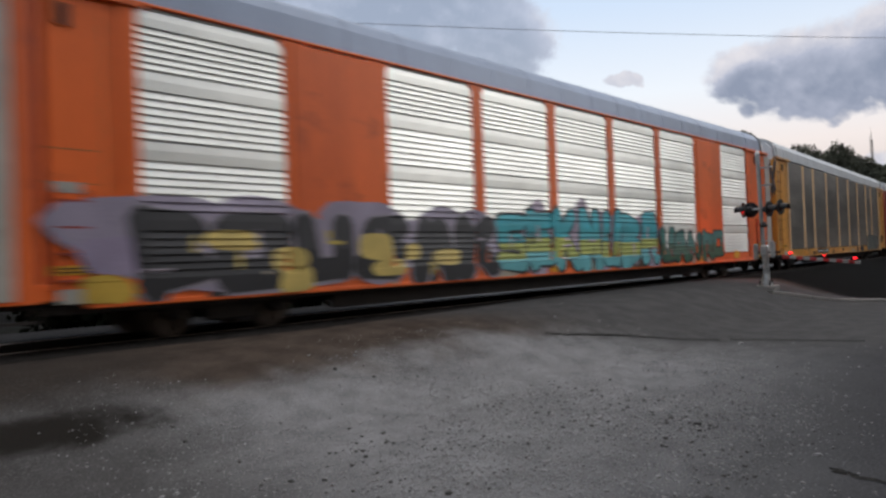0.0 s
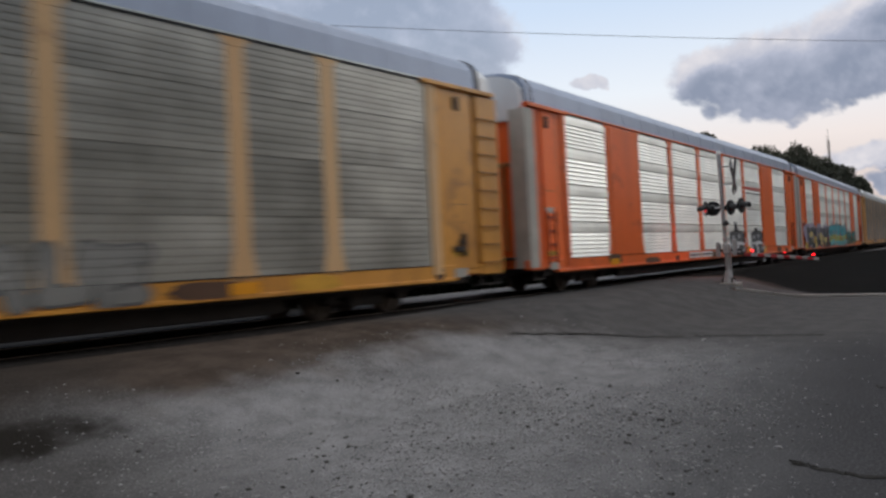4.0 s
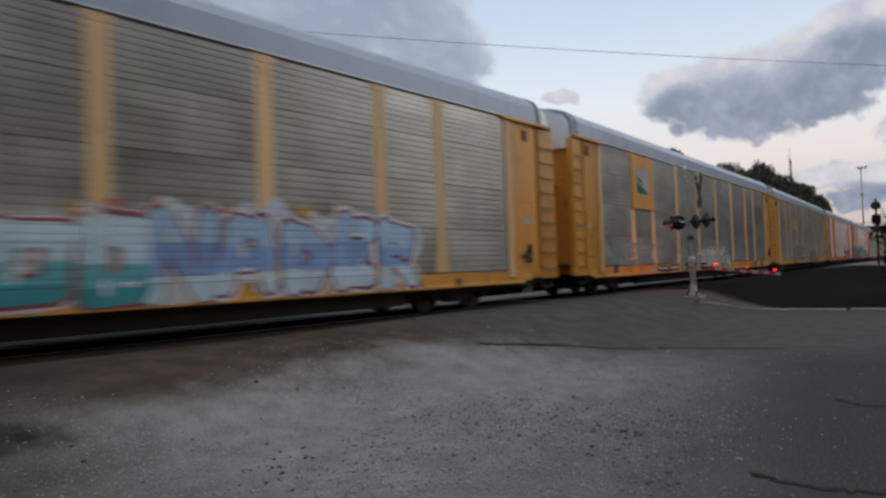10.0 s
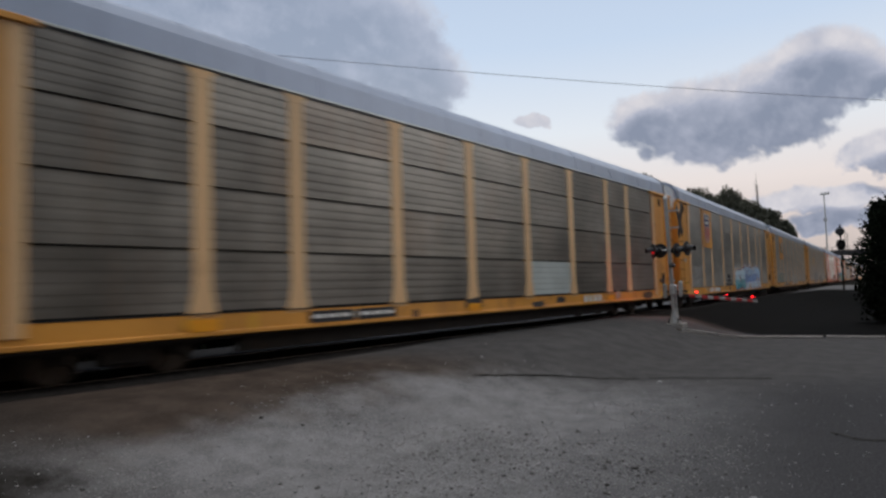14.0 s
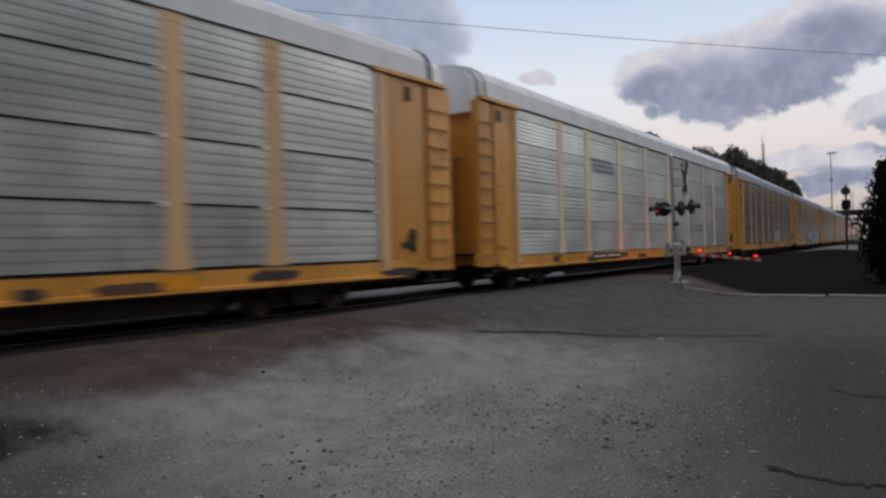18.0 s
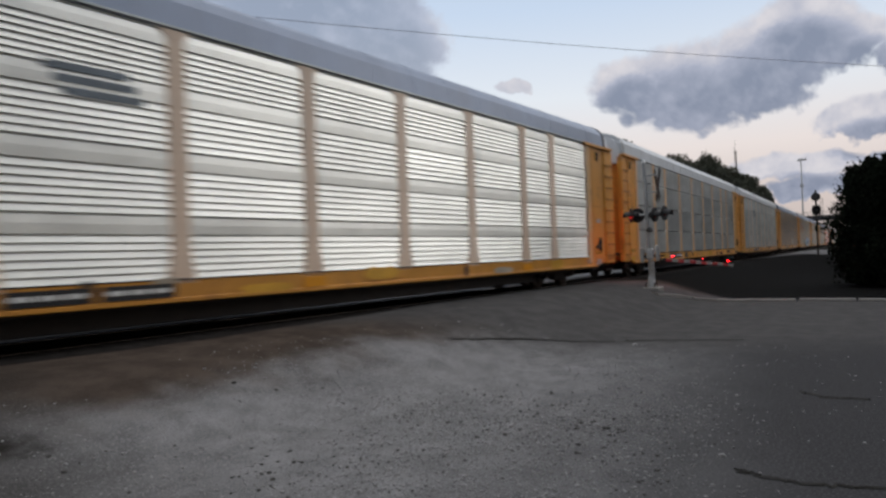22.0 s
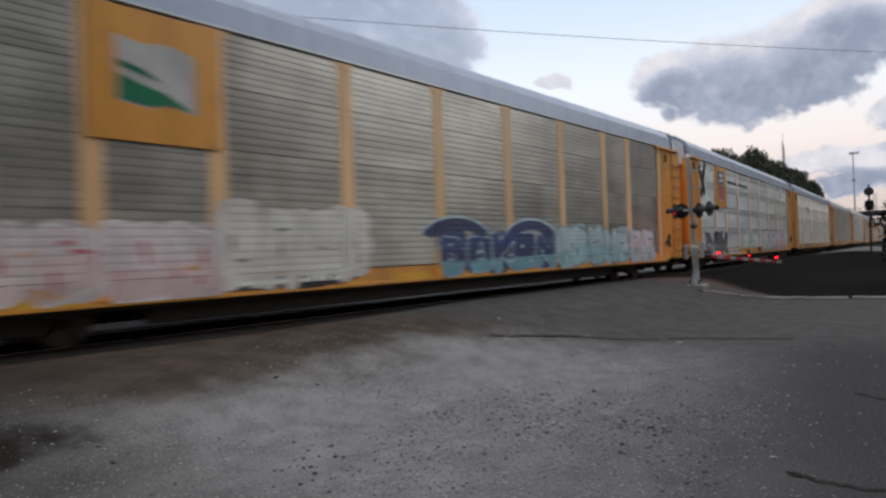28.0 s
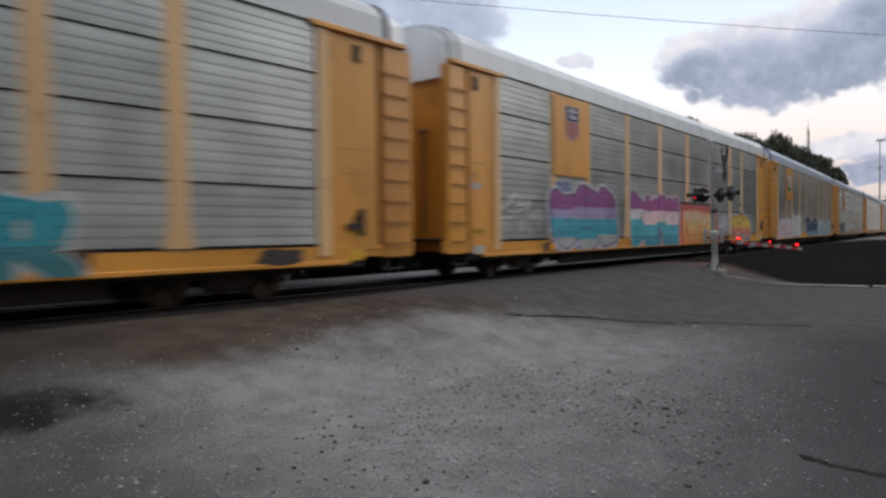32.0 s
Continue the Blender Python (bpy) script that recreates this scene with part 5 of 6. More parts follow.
bars_at(BY[1], [(18.15, 20.6)], 3.42, 3.48, -HALF - 0.017, "dark_steel")
# block emblem letters as plain shapes
for i in range(3):
    x = 7.6 + i * 0.52
    bars_at(BY[2], [(x, x + 0.44)], 3.36, 3.82, -HALF - 0.017, "plate_yellow", "emblem_block")
    bars_at(BY[2], [(x + 0.16, x + 0.44 if i != 1 else x + 0.28)], 3.54, 3.66, -HALF - 0.025, "galv_grey", "emblem_notch")
bars_at(BY[2], [(7.56, 9.16)], 3.10, 3.28, -HALF - 0.017, "plate_yellow", "emblem_block")
plate(BY[2], "notice", 0.98, 1.62, 3.55, 3.98, -HALF - 0.012, "plate_yellow", "yellow notice", 0.006)
graffiti(BY[2], "fine", 8.9, 12.5, 0.66, 1.82, 3, (0.50, 0.50, 0.50), [(0.16, 0.16, 0.16), (0.20, 0.20, 0.20)], 8, (0.46, 0.46, 0.46), None, "faded grey and white outlined graffiti lettering", 0.045, False, 0.9, (1, 2), "RUE")
graffiti(BY[2], "fine", 15.3, 19.2, 0.62, 1.5, 5, (0.12, 0.12, 0.12), [(0.24, 0.24, 0.23)], 9, (0.40, 0.40, 0.40), None, "faded grey outlined graffiti lettering")
logo_bay(BY[3], "yellow", "flag")
for i, (x, z, w, h) in enumerate(((13.0, 1.2, 0.7, 0.42), (14.2, 1.25, 0.8, 0.36), (15.3, 1.1, 0.9, 0.36), (16.5, 1.0, 0.8, 0.3))):
    sprayed(BY[3], "fine", "chalky white sprayed haze", [((0.42, 0.41, 0.38), blob(random.Random(80 + i), x, z, w, h, 22, 2.2, 0.2), -0.5 + 0.03 * i)])
specks(BY[3], "fine", 12.4, 17.1, 0.72, 1.65, 44, 0.2, [(0.52, 0.51, 0.48), (0.58, 0.57, 0.53), (0.40, 0.39, 0.36)], 66, "chalky white sprayed scribble")
graffiti(BY[3], "fine", 2.2, 6.6, 0.95, 1.75, 5, (0.24, 0.30, 0.28), [(0.22, 0.30, 0.28), (0.26, 0.32, 0.30)], 11, (0.34, 0.38, 0.36), None, "faded teal graffiti scribble", 0.02, False, 0.6)
logo_bay(BY[4], "yellow", "shield")
graffiti(BY[4], "fine", 12.6, 15.9, 0.62, 2.0, 3, (0.20, 0.06, 0.08), [(0.03, 0.24, 0.28), (0.10, 0.36, 0.42), (0.42, 0.56, 0.64), (0.50, 0.62, 0.70)], 12, (0.62, 0.64, 0.68), (0.34, 0.42, 0.44), "teal graffiti lettering with dark red outline", 0.065, False, 1.0, (2, 3), "SOO", (0.56, 0.50, 0.50))
graffiti(BY[4], "fine", 15.8, 21.7, 0.68, 2.12, 5, (0.16, 0.06, 0.11), [(0.46, 0.58, 0.68), (0.20, 0.32, 0.58), (0.32, 0.48, 0.66)], 33, (0.60, 0.62, 0.66), (0.48, 0.54, 0.62), "pale blue graffiti lettering with dark red outline", 0.065, False, 0.95, (2, 3), "NADER", (0.62, 0.60, 0.60))
specks(BY[4], "fine", 12.4, 20.0, 1.9, 2.2, 12, 0.14, [(0.55, 0.28, 0.05), (0.55, 0.50, 0.48), (0.45, 0.14, 0.12)], 61, "orange and pink sprayed dabs")
specks(BY[4], "fine", 2.1, 4.3, 1.15, 2.0, 26, 0.10, [(0.44, 0.44, 0.43), (0.50, 0.50, 0.49)], 62, "chalky white sprayed scribble")
for x0, x1, z0, z1 in ((10.35, 11.3, 1.36, 1.58), (10.15, 11.4, 1.14, 1.30), (9.85, 11.65, 0.95, 1.08)):
    sprayed(BY[4], "fine", "black stencilled bar", [(BLACK, [(x0, z0), (x0 + 0.05, z1), (x1 - 0.05, z1), (x1, z0)], 0.2)])
bars_at(BY[5], [(18.6 + 0.36 * i, 18.84 + 0.36 * i) for i in range(4)], SILL0 + 0.06, SILL1 - 0.06, -HALF - 0.045, "white")
bars_at(BY[4], [(5.65 + 0.22 * i + (0.3 if i > 3 else 0), 5.80 + 0.22 * i + (0.3 if i > 3 else 0)) for i in range(10)], SILL0 + 0.06, SILL1 - 0.06, -HALF - 0.045, "white")
bars_at(BY[5], [(1.0, 1.42)], 3.75, 3.82, -HALF - 0.012, "dark_steel"), bars_at(BY[5], [(1.0, 1.42)], 3.35, 3.42, -HALF - 0.012, "dark_steel")
bars_at(BY[5], [(1.0, 1.07), (1.35, 1.42)], 3.42, 3.75, -HALF - 0.012, "dark_steel")
for kk, x, w in ((6, 7.0, 2.2), (8, 7.5, 1.5)):
    for i in range(3):
        bars_at(BY[kk], [(x + 0.12 * i, x + w * 0.8 + 0.12 * i)], 3.95 - i * 0.17, 4.06 - i * 0.17, -HALF - 0.017, paint_mat((0.16, 0.19, 0.22)), "emblem_bar")
logo_bay(BY[9], "yellow", "shield")
bars_at(BY[9], [(7.3 + 0.42 * i, 7.62 + 0.42 * i) for i in range(5)] + [(9.7 + 0.42 * i, 10.02 + 0.42 * i) for i in range(5)], 4.22, 4.36, -HALF - 0.017, "dark_steel")
graffiti(BY[9], "louvre", 2.6, 6.6, 0.60, 1.72, 3, WHITE, [(0.10, 0.105, 0.11), (0.035, 0.04, 0.05)], 14, (0.45, 0.46, 0.46), (0.56, 0.56, 0.555), "black and white graffiti lettering", 0.06, False, 1.4, (1, 2), "DSN")
graffiti(BY[9], "louvre", 9.6, 14.2, 0.95, 1.7, 5, (0.45, 0.50, 0.44), [(0.42, 0.50, 0.40), (0.52, 0.55, 0.52)], 15, (0.36, 0.44, 0.36), None, "faint washed-out graffiti")
graffiti(BY[9], "louvre", 15.6, 20.8, 0.66, 1.95, 5, (0.07, 0.075, 0.08), [(0.52, 0.53, 0.53), (0.58, 0.58, 0.58)], 16, (0.12, 0.13, 0.13), None, "white bubble graffiti with grey outline", 0.055, False, 0.95, (1, 2), "SEKRA")
graffiti(BY[9], "louvre", 20.9, 23.8, 0.70, 1.9, 3, (0.50, 0.36, 0.42), [PINK, (0.58, 0.50, 0.54)], 17, (0.40, 0.40, 0.42), None, "pale pink graffiti lettering")
logo_bay(BY[10], "yellow", "flag")
graffiti(BY[10], "fine", 2.0, 6.6, 0.60, 1.72, 5, WHITE, [(0.56, 0.44, 0.45), (0.58, 0.51, 0.53)], 18, (0.42, 0.10, 0.13), (0.50, 0.44, 0.45), "pale pink and white graffiti lettering", 0.04, False, 1.3, (3, 4), "LUBER")
specks(BY[10], "fine", 2.2, 6.4, 0.75, 1.3, 16, 0.12, [(0.42, 0.10, 0.12), (0.55, 0.30, 0.10)], 63, "dark red sprayed dabs")
graffiti(BY[10], "fine", 6.6, 9.9, 0.72, 2.05, 4, (0.60, 0.60, 0.57), [(0.58, 0.58, 0.55), (0.62, 0.62, 0.59)], 19, (0.24, 0.24, 0.22), (0.50, 0.50, 0.48), "white graffiti lettering", 0.02, False, 1.25, (2, 3), "RASE")
for i, x in enumerate((12.9, 16.2)):
    r_ = random.Random(70 + i)
    arc = [(x + 1.35 * math.cos(a), 1.42 + 0.56 * math.sin(a)) for a in np.linspace(0.35, 2.8, 12)] + [(x + 0.95 * math.cos(a), 1.40 + 0.32 * math.sin(a)) for a in np.linspace(2.8, 0.35, 12)]
    sprayed(BY[10], "fine", "navy arched stroke", [((0.44, 0.56, 0.62), [(x + (p - x) * 1.06, 1.42 + (q - 1.42) * 1.12) for p, q in arc], 0.1), (NAVY, arc, 0.9)])
graffiti(BY[10], "fine", 12.2, 17.4, 0.66, 1.62, 5, (0.36, 0.50, 0.58), [(0.16, 0.34, 0.42), NAVY, (0.03, 0.05, 0.17)], 20, (0.40, 0.52, 0.60), (0.03, 0.05, 0.15), "navy and pale blue graffiti lettering", 0.03, False, 1.1, (2, 3), "DOKEN")
graffiti(BY[10], "fine", 17.5, 24.6, 0.66, 1.78, 7, (0.12, 0.20, 0.26), [(0.34, 0.52, 0.56), (0.44, 0.56, 0.60)], 21, (0.12, 0.18, 0.24), (0.36, 0.48, 0.52), "pale blue graffiti lettering", 0.03, False, 1.2, (2, 3), "EBUNSER")
logo_bay(BY[11], "yellow", "small", 2.7, 4.9)
specks(BY[11], "ribbed", 2.1, 4.0, 1.2, 2.0, 24, 0.13, [(0.46, 0.46, 0.46), (0.56, 0.56, 0.56), (0.50, 0.52, 0.54)], 64, "white sprayed scribble")
graffiti(BY[11], "ribbed", 4.6, 8.6, 0.62, 2.35, 3, (0.10, 0.06, 0.16), [(0.40, 0.42, 0.42), (0.03, 0.30, 0.40), (0.05, 0.34, 0.44), (0.34, 0.28, 0.46), (0.24, 0.06, 0.22), (0.26, 0.07, 0.22)], 23, (0.10, 0.12, 0.30), (0.16, 0.20, 0.34), "purple and turquoise graffiti lettering", 0.05, True, 1.0, (2, 3), "", (0.56, 0.54, 0.58))
graffiti(BY[11], "ribbed", 9.7, 14.1, 0.60, 2.3, 4, (0.10, 0.09, 0.16), [(0.03, 0.28, 0.36), (0.05, 0.38, 0.46), (0.56, 0.56, 0.58), (0.24, 0.06, 0.22)], 24, (0.05, 0.20, 0.28), None, "purple, white and turquoise graffiti lettering", 0.045, False, 1.25, (1, 2), "BUAN", (0.56, 0.56, 0.58))
sprayed(BY[11], "ribbed", "red and orange sprayed frame under a black top line", [((0.50, 0.10, 0.09), [(14.3, 0.64), (14.4, 2.16), (18.55, 2.16), (19.2, 0.64)], -0.4), ((0.62, 0.24, 0.08), [(14.6, 0.66), (14.65, 1.92), (17.9, 1.92), (18.0, 0.66)], 0.1), (BLACK, [(14.3, 2.17), (14.3, 2.25), (18.6, 2.25), (18.6, 2.17)], 0.1)])
graffiti(BY[11], "ribbed", 14.5, 18.2, 0.74, 1.9, 5, (0.52, 0.12, 0.08), [(0.58, 0.34, 0.08), (0.60, 0.44, 0.14), CREAM], 25, (0.50, 0.10, 0.08), None, "cream and yellow graffiti lettering", 0.03, False, 1.15, (1, 2), "INVAK")
specks(BY[11], "ribbed", 18.1, 18.7, 1.0, 1.7, 6, 0.13, [(0.62, 0.42, 0.40), (0.60, 0.30, 0.10)], 65, "pink sprayed dabs")

graffiti(BY[11], "ribbed", 19.1, 20.6, 0.98, 1.8, 3, (0.20, 0.21, 0.22), [(0.40, 0.41, 0.43), (0.50, 0.51, 0.53)], 26, (0.55, 0.56, 0.58), None, "grey and white sprayed lettering")
graffiti(BY[11], "ribbed", 21.2, 23.9, 0.72, 1.95, 2, (0.16, 0.03, 0.03), [(0.60, 0.34, 0.34), (0.58, 0.20, 0.12), (0.64, 0.42, 0.06), (0.64, 0.46, 0.08), (0.60, 0.36, 0.05)], 27, (0.16, 0.03, 0.03), None, "yellow and pink bubble graffiti with a white rim", 0.07, True, 1.0, (2, 3), "", (0.60, 0.58, 0.56))
sprayed(BY[11], "ribbed", "yellow sprayed knob", [(BLACK, blob(random.Random(3), 22.4, 2.16, 0.24, 0.22, 14, 2.4, 0.05), 0.2), ((0.62, 0.50, 0.30), blob(random.Random(4), 22.4, 2.14, 0.17, 0.16, 14, 2.4, 0.05), 1.0)])
graffiti(BY[12], "ribbed", 15.0, 21.2, 0.56, 1.75, 5, (0.50, 0.52, 0.52), [(0.05, 0.20, 0.24), TEAL], 28, (0.40, 0.44, 0.44), (0.40, 0.42, 0.42), "dark teal graffiti lettering")
graffiti(BY[-1], "fine", 20.5, 24.5, 0.62, 1.6, 5, (0.05, 0.05, 0.05), [(0.10, 0.11, 0.10)], 29, (0.34, 0.34, 0.34))


def torn_flap(k):
    """A torn strip of roof edging, curled up over the leading end."""
    bm = bmesh.new()
    prev = None
    for i, (x, z, w) in enumerate(((-0.85, 5.98, 0.02), (-0.62, 5.98, 0.05), (-0.42, 5.95, 0.08), (-0.27, 5.87, 0.10), (-0.19, 5.70, 0.09), (-0.14, 5.45, 0.08), (-0.10, 5.2, 0.07))):
        r = [bm.verts.new((BODY + x + 0.02, y, z + dz)) for y, dz in ((-1.05 - w, -0.02), (-1.05, 0.0), (-1.05 + w, 0.03))]
        r += [bm.verts.new((BODY + x, v.co.y, v.co.z - 0.03)) for v in reversed(r)]
        if prev:
            for j in range(6):
                bm.faces.new((prev[j], prev[(j + 1) % 6], r[(j + 1) % 6], r[j]))
        prev = r
    bmesh.ops.recalc_face_normals(bm, faces=bm.faces)
    part("torn_roof_strip", bm, "sign_back", BY[k], "torn dark strip of roof edging curled upward")
    part("bent_eave_plate", boxes((BODY - 0.35, BODY + 0.25, -HALF - 0.06, -HALF + 0.1, EAVE - 0.22, EAVE - 0.02), bevel=0.03), "white", BY[k], "bent white eave plate")


torn_flap(6)

# small pale clips on the sheet seams of one car
for x in POSTS[1:]:
    for z in ROWS[1:4]:
        o = put("seam_clip", cached(("seam_clip",), lambda: boxes((-0.14, 0.0, -HALF - 0.035, -HALF + 0.01, -0.035, 0.045), bevel=0.008)), "white", BY[7])
        o.matrix_basis = pose(x - 0.16, 0, z)

# rubbed and patched paint along the sills
PATCH = {"rust": paint_mat((0.11, 0.055, 0.03)), "fresh": paint_mat((0.68, 0.36, 0.035)), "pale": paint_mat((0.42, 0.36, 0.28)), "soot": paint_mat((0.035, 0.03, 0.028))}


def patch_mesh(w, h, rng):
    """A thin ragged patch of rust or fresh paint."""
    bm = bmesh.new()
    n = 18
    pts = []
    for i in range(n):
        a = 2 * math.pi * i / n
        c, q = math.cos(a), math.sin(a)
        r = (abs(c) ** 4 + abs(q) ** 4) ** -0.25 * rng.uniform(0.78, 1.04)
        pts.append((w / 2 + c * r * w / 2, h / 2 + q * r * h / 2 - 0.02))
    lo, hi = ([bm.verts.new((px, y, max(0.0, pz))) for px, pz in pts] for y in (0.0, -0.002))
    for i in range(n):
        j = (i + 1) % n
        bm.faces.new((lo[i], lo[j], hi[j], hi[i]))
    bm.faces.new(hi)
    bmesh.ops.recalc_face_normals(bm, faces=bm.faces)
    return bm


for kk, cc in CARS:
    if kk < -1:
        continue
    rs = random.Random(kk + 700)
    x = 2.2
    while x < BODY - 3.0:
        x += rs.uniform(0.5, 2.6)
        w = rs.choice((0.25, 0.4, 0.7, 1.1)) * rs.uniform(0.8, 1.2)
        z = SILL0 + rs.choice((0.015, 0.015, 0.1))
        top = rs.choice((SILL1 - 0.02, SILL0 + 0.2))
        o = put("sill_patch", cached(("patch", round(w, 1), top > 0.85, rs.randrange(5)), lambda: patch_mesh(round(w, 1), top - SILL0, rs)).copy(), PATCH[rs.choice(("rust", "rust", "fresh", "pale", "soot"))], cc)
        o.location = (x, -HALF - 0.0405, z)
        x += w
    put("sill_seam", cached(("sill_seam",), lambda: boxes((2.1, BODY - 2.1, -HALF - 0.028, -HALF + 0.01, SILL1 - 0.004, SILL1 + 0.016))), "shadow_gap", cc)

# grimy brake gear low on the leading end bays
for kk, cc in CARS:
    if KINDS[kk][0] == "yellow" and kk > -2:
        put("brake_gear", cached(("brake_gear",), lambda: tube(boxes((BODY - 1.42, BODY - 1.02, -HALF - 0.06, -HALF, 1.22, 1.34), (BODY - 1.12, BODY - 1.0, -HALF - 0.07, -HALF, 1.12, 1.62), bevel=0.012), (BODY - 1.06, -HALF - 0.03, 1.6), (BODY - 1.3, -HALF - 0.03, 1.3), 0.03, 0.03, 8)), "dark_steel", cc, "grimy dark brake gear")


# ---- crossing signal, poles, trees ----
def crown(name, centre, radii, count, leaf, material, parent, seed, hollow=0.55, ragged=1.0):
    rng = np.random.default_rng(seed)
    d = rng.normal(size=(count, 3))
    d /= np.linalg.norm(d, axis=1)[:, None]
    lump = np.array([0.78 + ragged * (0.34 * noise.noise(Vector(v) * 2.3 + Vector((seed, 0, 0))) + 0.22 * noise.noise(Vector(v) * 6.0)) for v in d])
    r = (hollow + (1 - hollow) * rng.random(count) ** 0.5) * lump
    c = d * r[:, None] * np.array(radii) + np.array(centre)
    c[:, 2] = np.maximum(c[:, 2], 0.15)
    u = rng.normal(size=(count, 3))
    u /= np.linalg.norm(u, axis=1)[:, None]
    v = np.cross(u, rng.normal(size=(count, 3)))
    v /= np.linalg.norm(v, axis=1)[:, None]
    size = leaf * rng.uniform(0.6, 1.5, count)[:, None]
    q = np.stack([c - u * size, c + v * size * 0.55, c + u * size, c - v * size * 0.55], 1).reshape(-1, 3)
    me = bpy.data.meshes.new(name)
    me.from_pydata(q.tolist(), [], np.arange(count * 4).reshape(-1, 4).tolist())
    return put(name, me, material, parent)


def tree(x, y, height, spread, count, leaf, seed, label, material="leaf_far"):
    rng = random.Random(seed)
    t = tagged(new("tree"), label, "tree", "trees behind the train")
    t.location = (x, y, gz(x, y))
    bm = bmesh.new()
    tube(bm, (0, 0, -0.2), (0.1, 0, height * 0.5), spread * 0.09, spread * 0.06, 9)
    for i in range(7):
        a = i * 2.4 + rng.random()
        tube(bm, (0.05, 0, height * (0.3 + 0.03 * i)), (math.cos(a) * spread * 0.6, math.sin(a) * spread * 0.6, height * rng.uniform(0.6, 0.85)), spread * 0.035, spread * 0.012, 6)
    part("trunk", bm, "bark", t)
    for i in range(4):
        a = i * 1.7 + rng.random()
        rr = spread * rng.uniform(0.25, 0.5)
        crown("crown", (math.cos(a) * rr, math.sin(a) * rr, height * rng.uniform(0.55, 0.72)), (spread * rng.uniform(0.55, 0.75),) * 2 + (height * rng.uniform(0.24, 0.3),), count // 4, leaf, material, t, seed * 7 + i, 0.35, 0.55 if material == "leaf_far" else 1.0)
    return t


for i, (x, y, h, sp) in enumerate(((162, 37.5, 26, 8.5), (160, 31, 26, 8), (158, 25, 21.5, 6), (156, 20.8, 17, 4.5), (172, 50, 24, 9), (110, 36, 23, 5), (150, 62, 22, 9), (180, 70, 22, 10))):
    tree(x, y, h, sp, 26000, 0.27, 11 + i, "broad dark green tree behind the railway line")


# tree rows hidden by the bush, added to shade the far cars
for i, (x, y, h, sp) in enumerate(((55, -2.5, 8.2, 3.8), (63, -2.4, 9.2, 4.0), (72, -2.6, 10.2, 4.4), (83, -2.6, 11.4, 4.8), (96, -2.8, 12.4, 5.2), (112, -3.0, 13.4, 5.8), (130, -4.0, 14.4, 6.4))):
    tree(x, y, h, sp, 5200, 0.42, 31 + i, "unseen low dark tree added behind the bush to darken far cars", "leaf_hedge")
for i, x in enumerate(range(57, 130, 9)):   # a second unseen row added close behind
    tree(x, -7.2 - 0.02 * x, 5.2 + 0.075 * x, 3.6 + 0.018 * x, 4200, 0.42, 91 + i, "unseen low dark tree of a second row added to darken far cars", "leaf_hedge")
for i, x in enumerate((150, 170, 198, 224, 252, 284)):   # more added on along the line, to darken far reflections
    tree(x, -6.5 - 0.01 * x, 15, 7.5, 4200, 0.6, 151 + i, "unseen low dark tree added far along the line to darken reflections", "leaf_hedge")
for i, x in enumerate(range(62, 165, 9)):   # taller unseen ones behind them, added to block the low sun
    tree(x, -10.5 - 0.115 * x, 27 + 2.5 * math.sin(i * 2.1), 8.0, 12000, 0.85, 131 + i, "unseen tall dark broad tree added behind the bush to shade far cars", "leaf_hedge")
# out of view: added to block light and darken what near cars reflect
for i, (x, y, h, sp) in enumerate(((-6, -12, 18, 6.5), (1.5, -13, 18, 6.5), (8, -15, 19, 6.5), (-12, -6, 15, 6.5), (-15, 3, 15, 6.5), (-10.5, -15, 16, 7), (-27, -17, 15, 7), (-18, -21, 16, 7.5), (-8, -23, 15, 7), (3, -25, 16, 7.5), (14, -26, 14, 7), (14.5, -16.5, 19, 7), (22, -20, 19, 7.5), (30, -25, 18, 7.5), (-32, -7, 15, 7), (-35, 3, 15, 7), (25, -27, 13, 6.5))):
    tree(x, y, h, sp, 5000, 0.7, 61 + i, "unseen dark broad tree added behind the viewpoint to darken near cars", "leaf_hedge")


# added backing that keeps bright sky out of the gaps between cars
for i, (x, y, h, sp) in enumerate(((-3, 30, 10.5, 6), (5, 29, 10.5, 6), (12, 30, 10, 5.5), (19, 31, 9.5, 5))):
    tree(x, y, h, sp, 6000, 0.4, 161 + i, "dark broad tree added behind the train to block sky in car gaps")


def build_hedge():
    g = tagged(new("overgrown_bush"), "tall dark overgrown bush beside the road", "bush")
    g.location = (31.5, -3.0, 0)
    for i, (x, y, z, rx, ry, rz) in enumerate(((0, 1.75, 2.3, 2.6, 2.8, 3.5), (0.2, 1.9, 1.2, 2.4, 2.4, 1.9), (0.6, -0.9, 3.1, 3.2, 3.3, 3.8), (0.5, -4.6, 2.8, 3.4, 3.6, 3.4), (-1.0, 0.4, 1.5, 2.4, 3.0, 2.2), (-0.5, -4, 1.7, 2.8, 3.4, 2.4), (0.5, -9.0, 2.6, 3.4, 3.8, 3.1))):
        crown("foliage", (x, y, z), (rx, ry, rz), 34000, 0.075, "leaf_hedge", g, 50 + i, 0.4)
    bm = bmesh.new()
    for i in range(9):
        tube(bm, (random.uniform(-1, 1), random.uniform(-5, 1), 0), (random.uniform(-1.5, 1.5), random.uniform(-6, 2), 3.4), 0.07, 0.03, 6)
    part("stems", bm, "bark", g)


build_hedge()


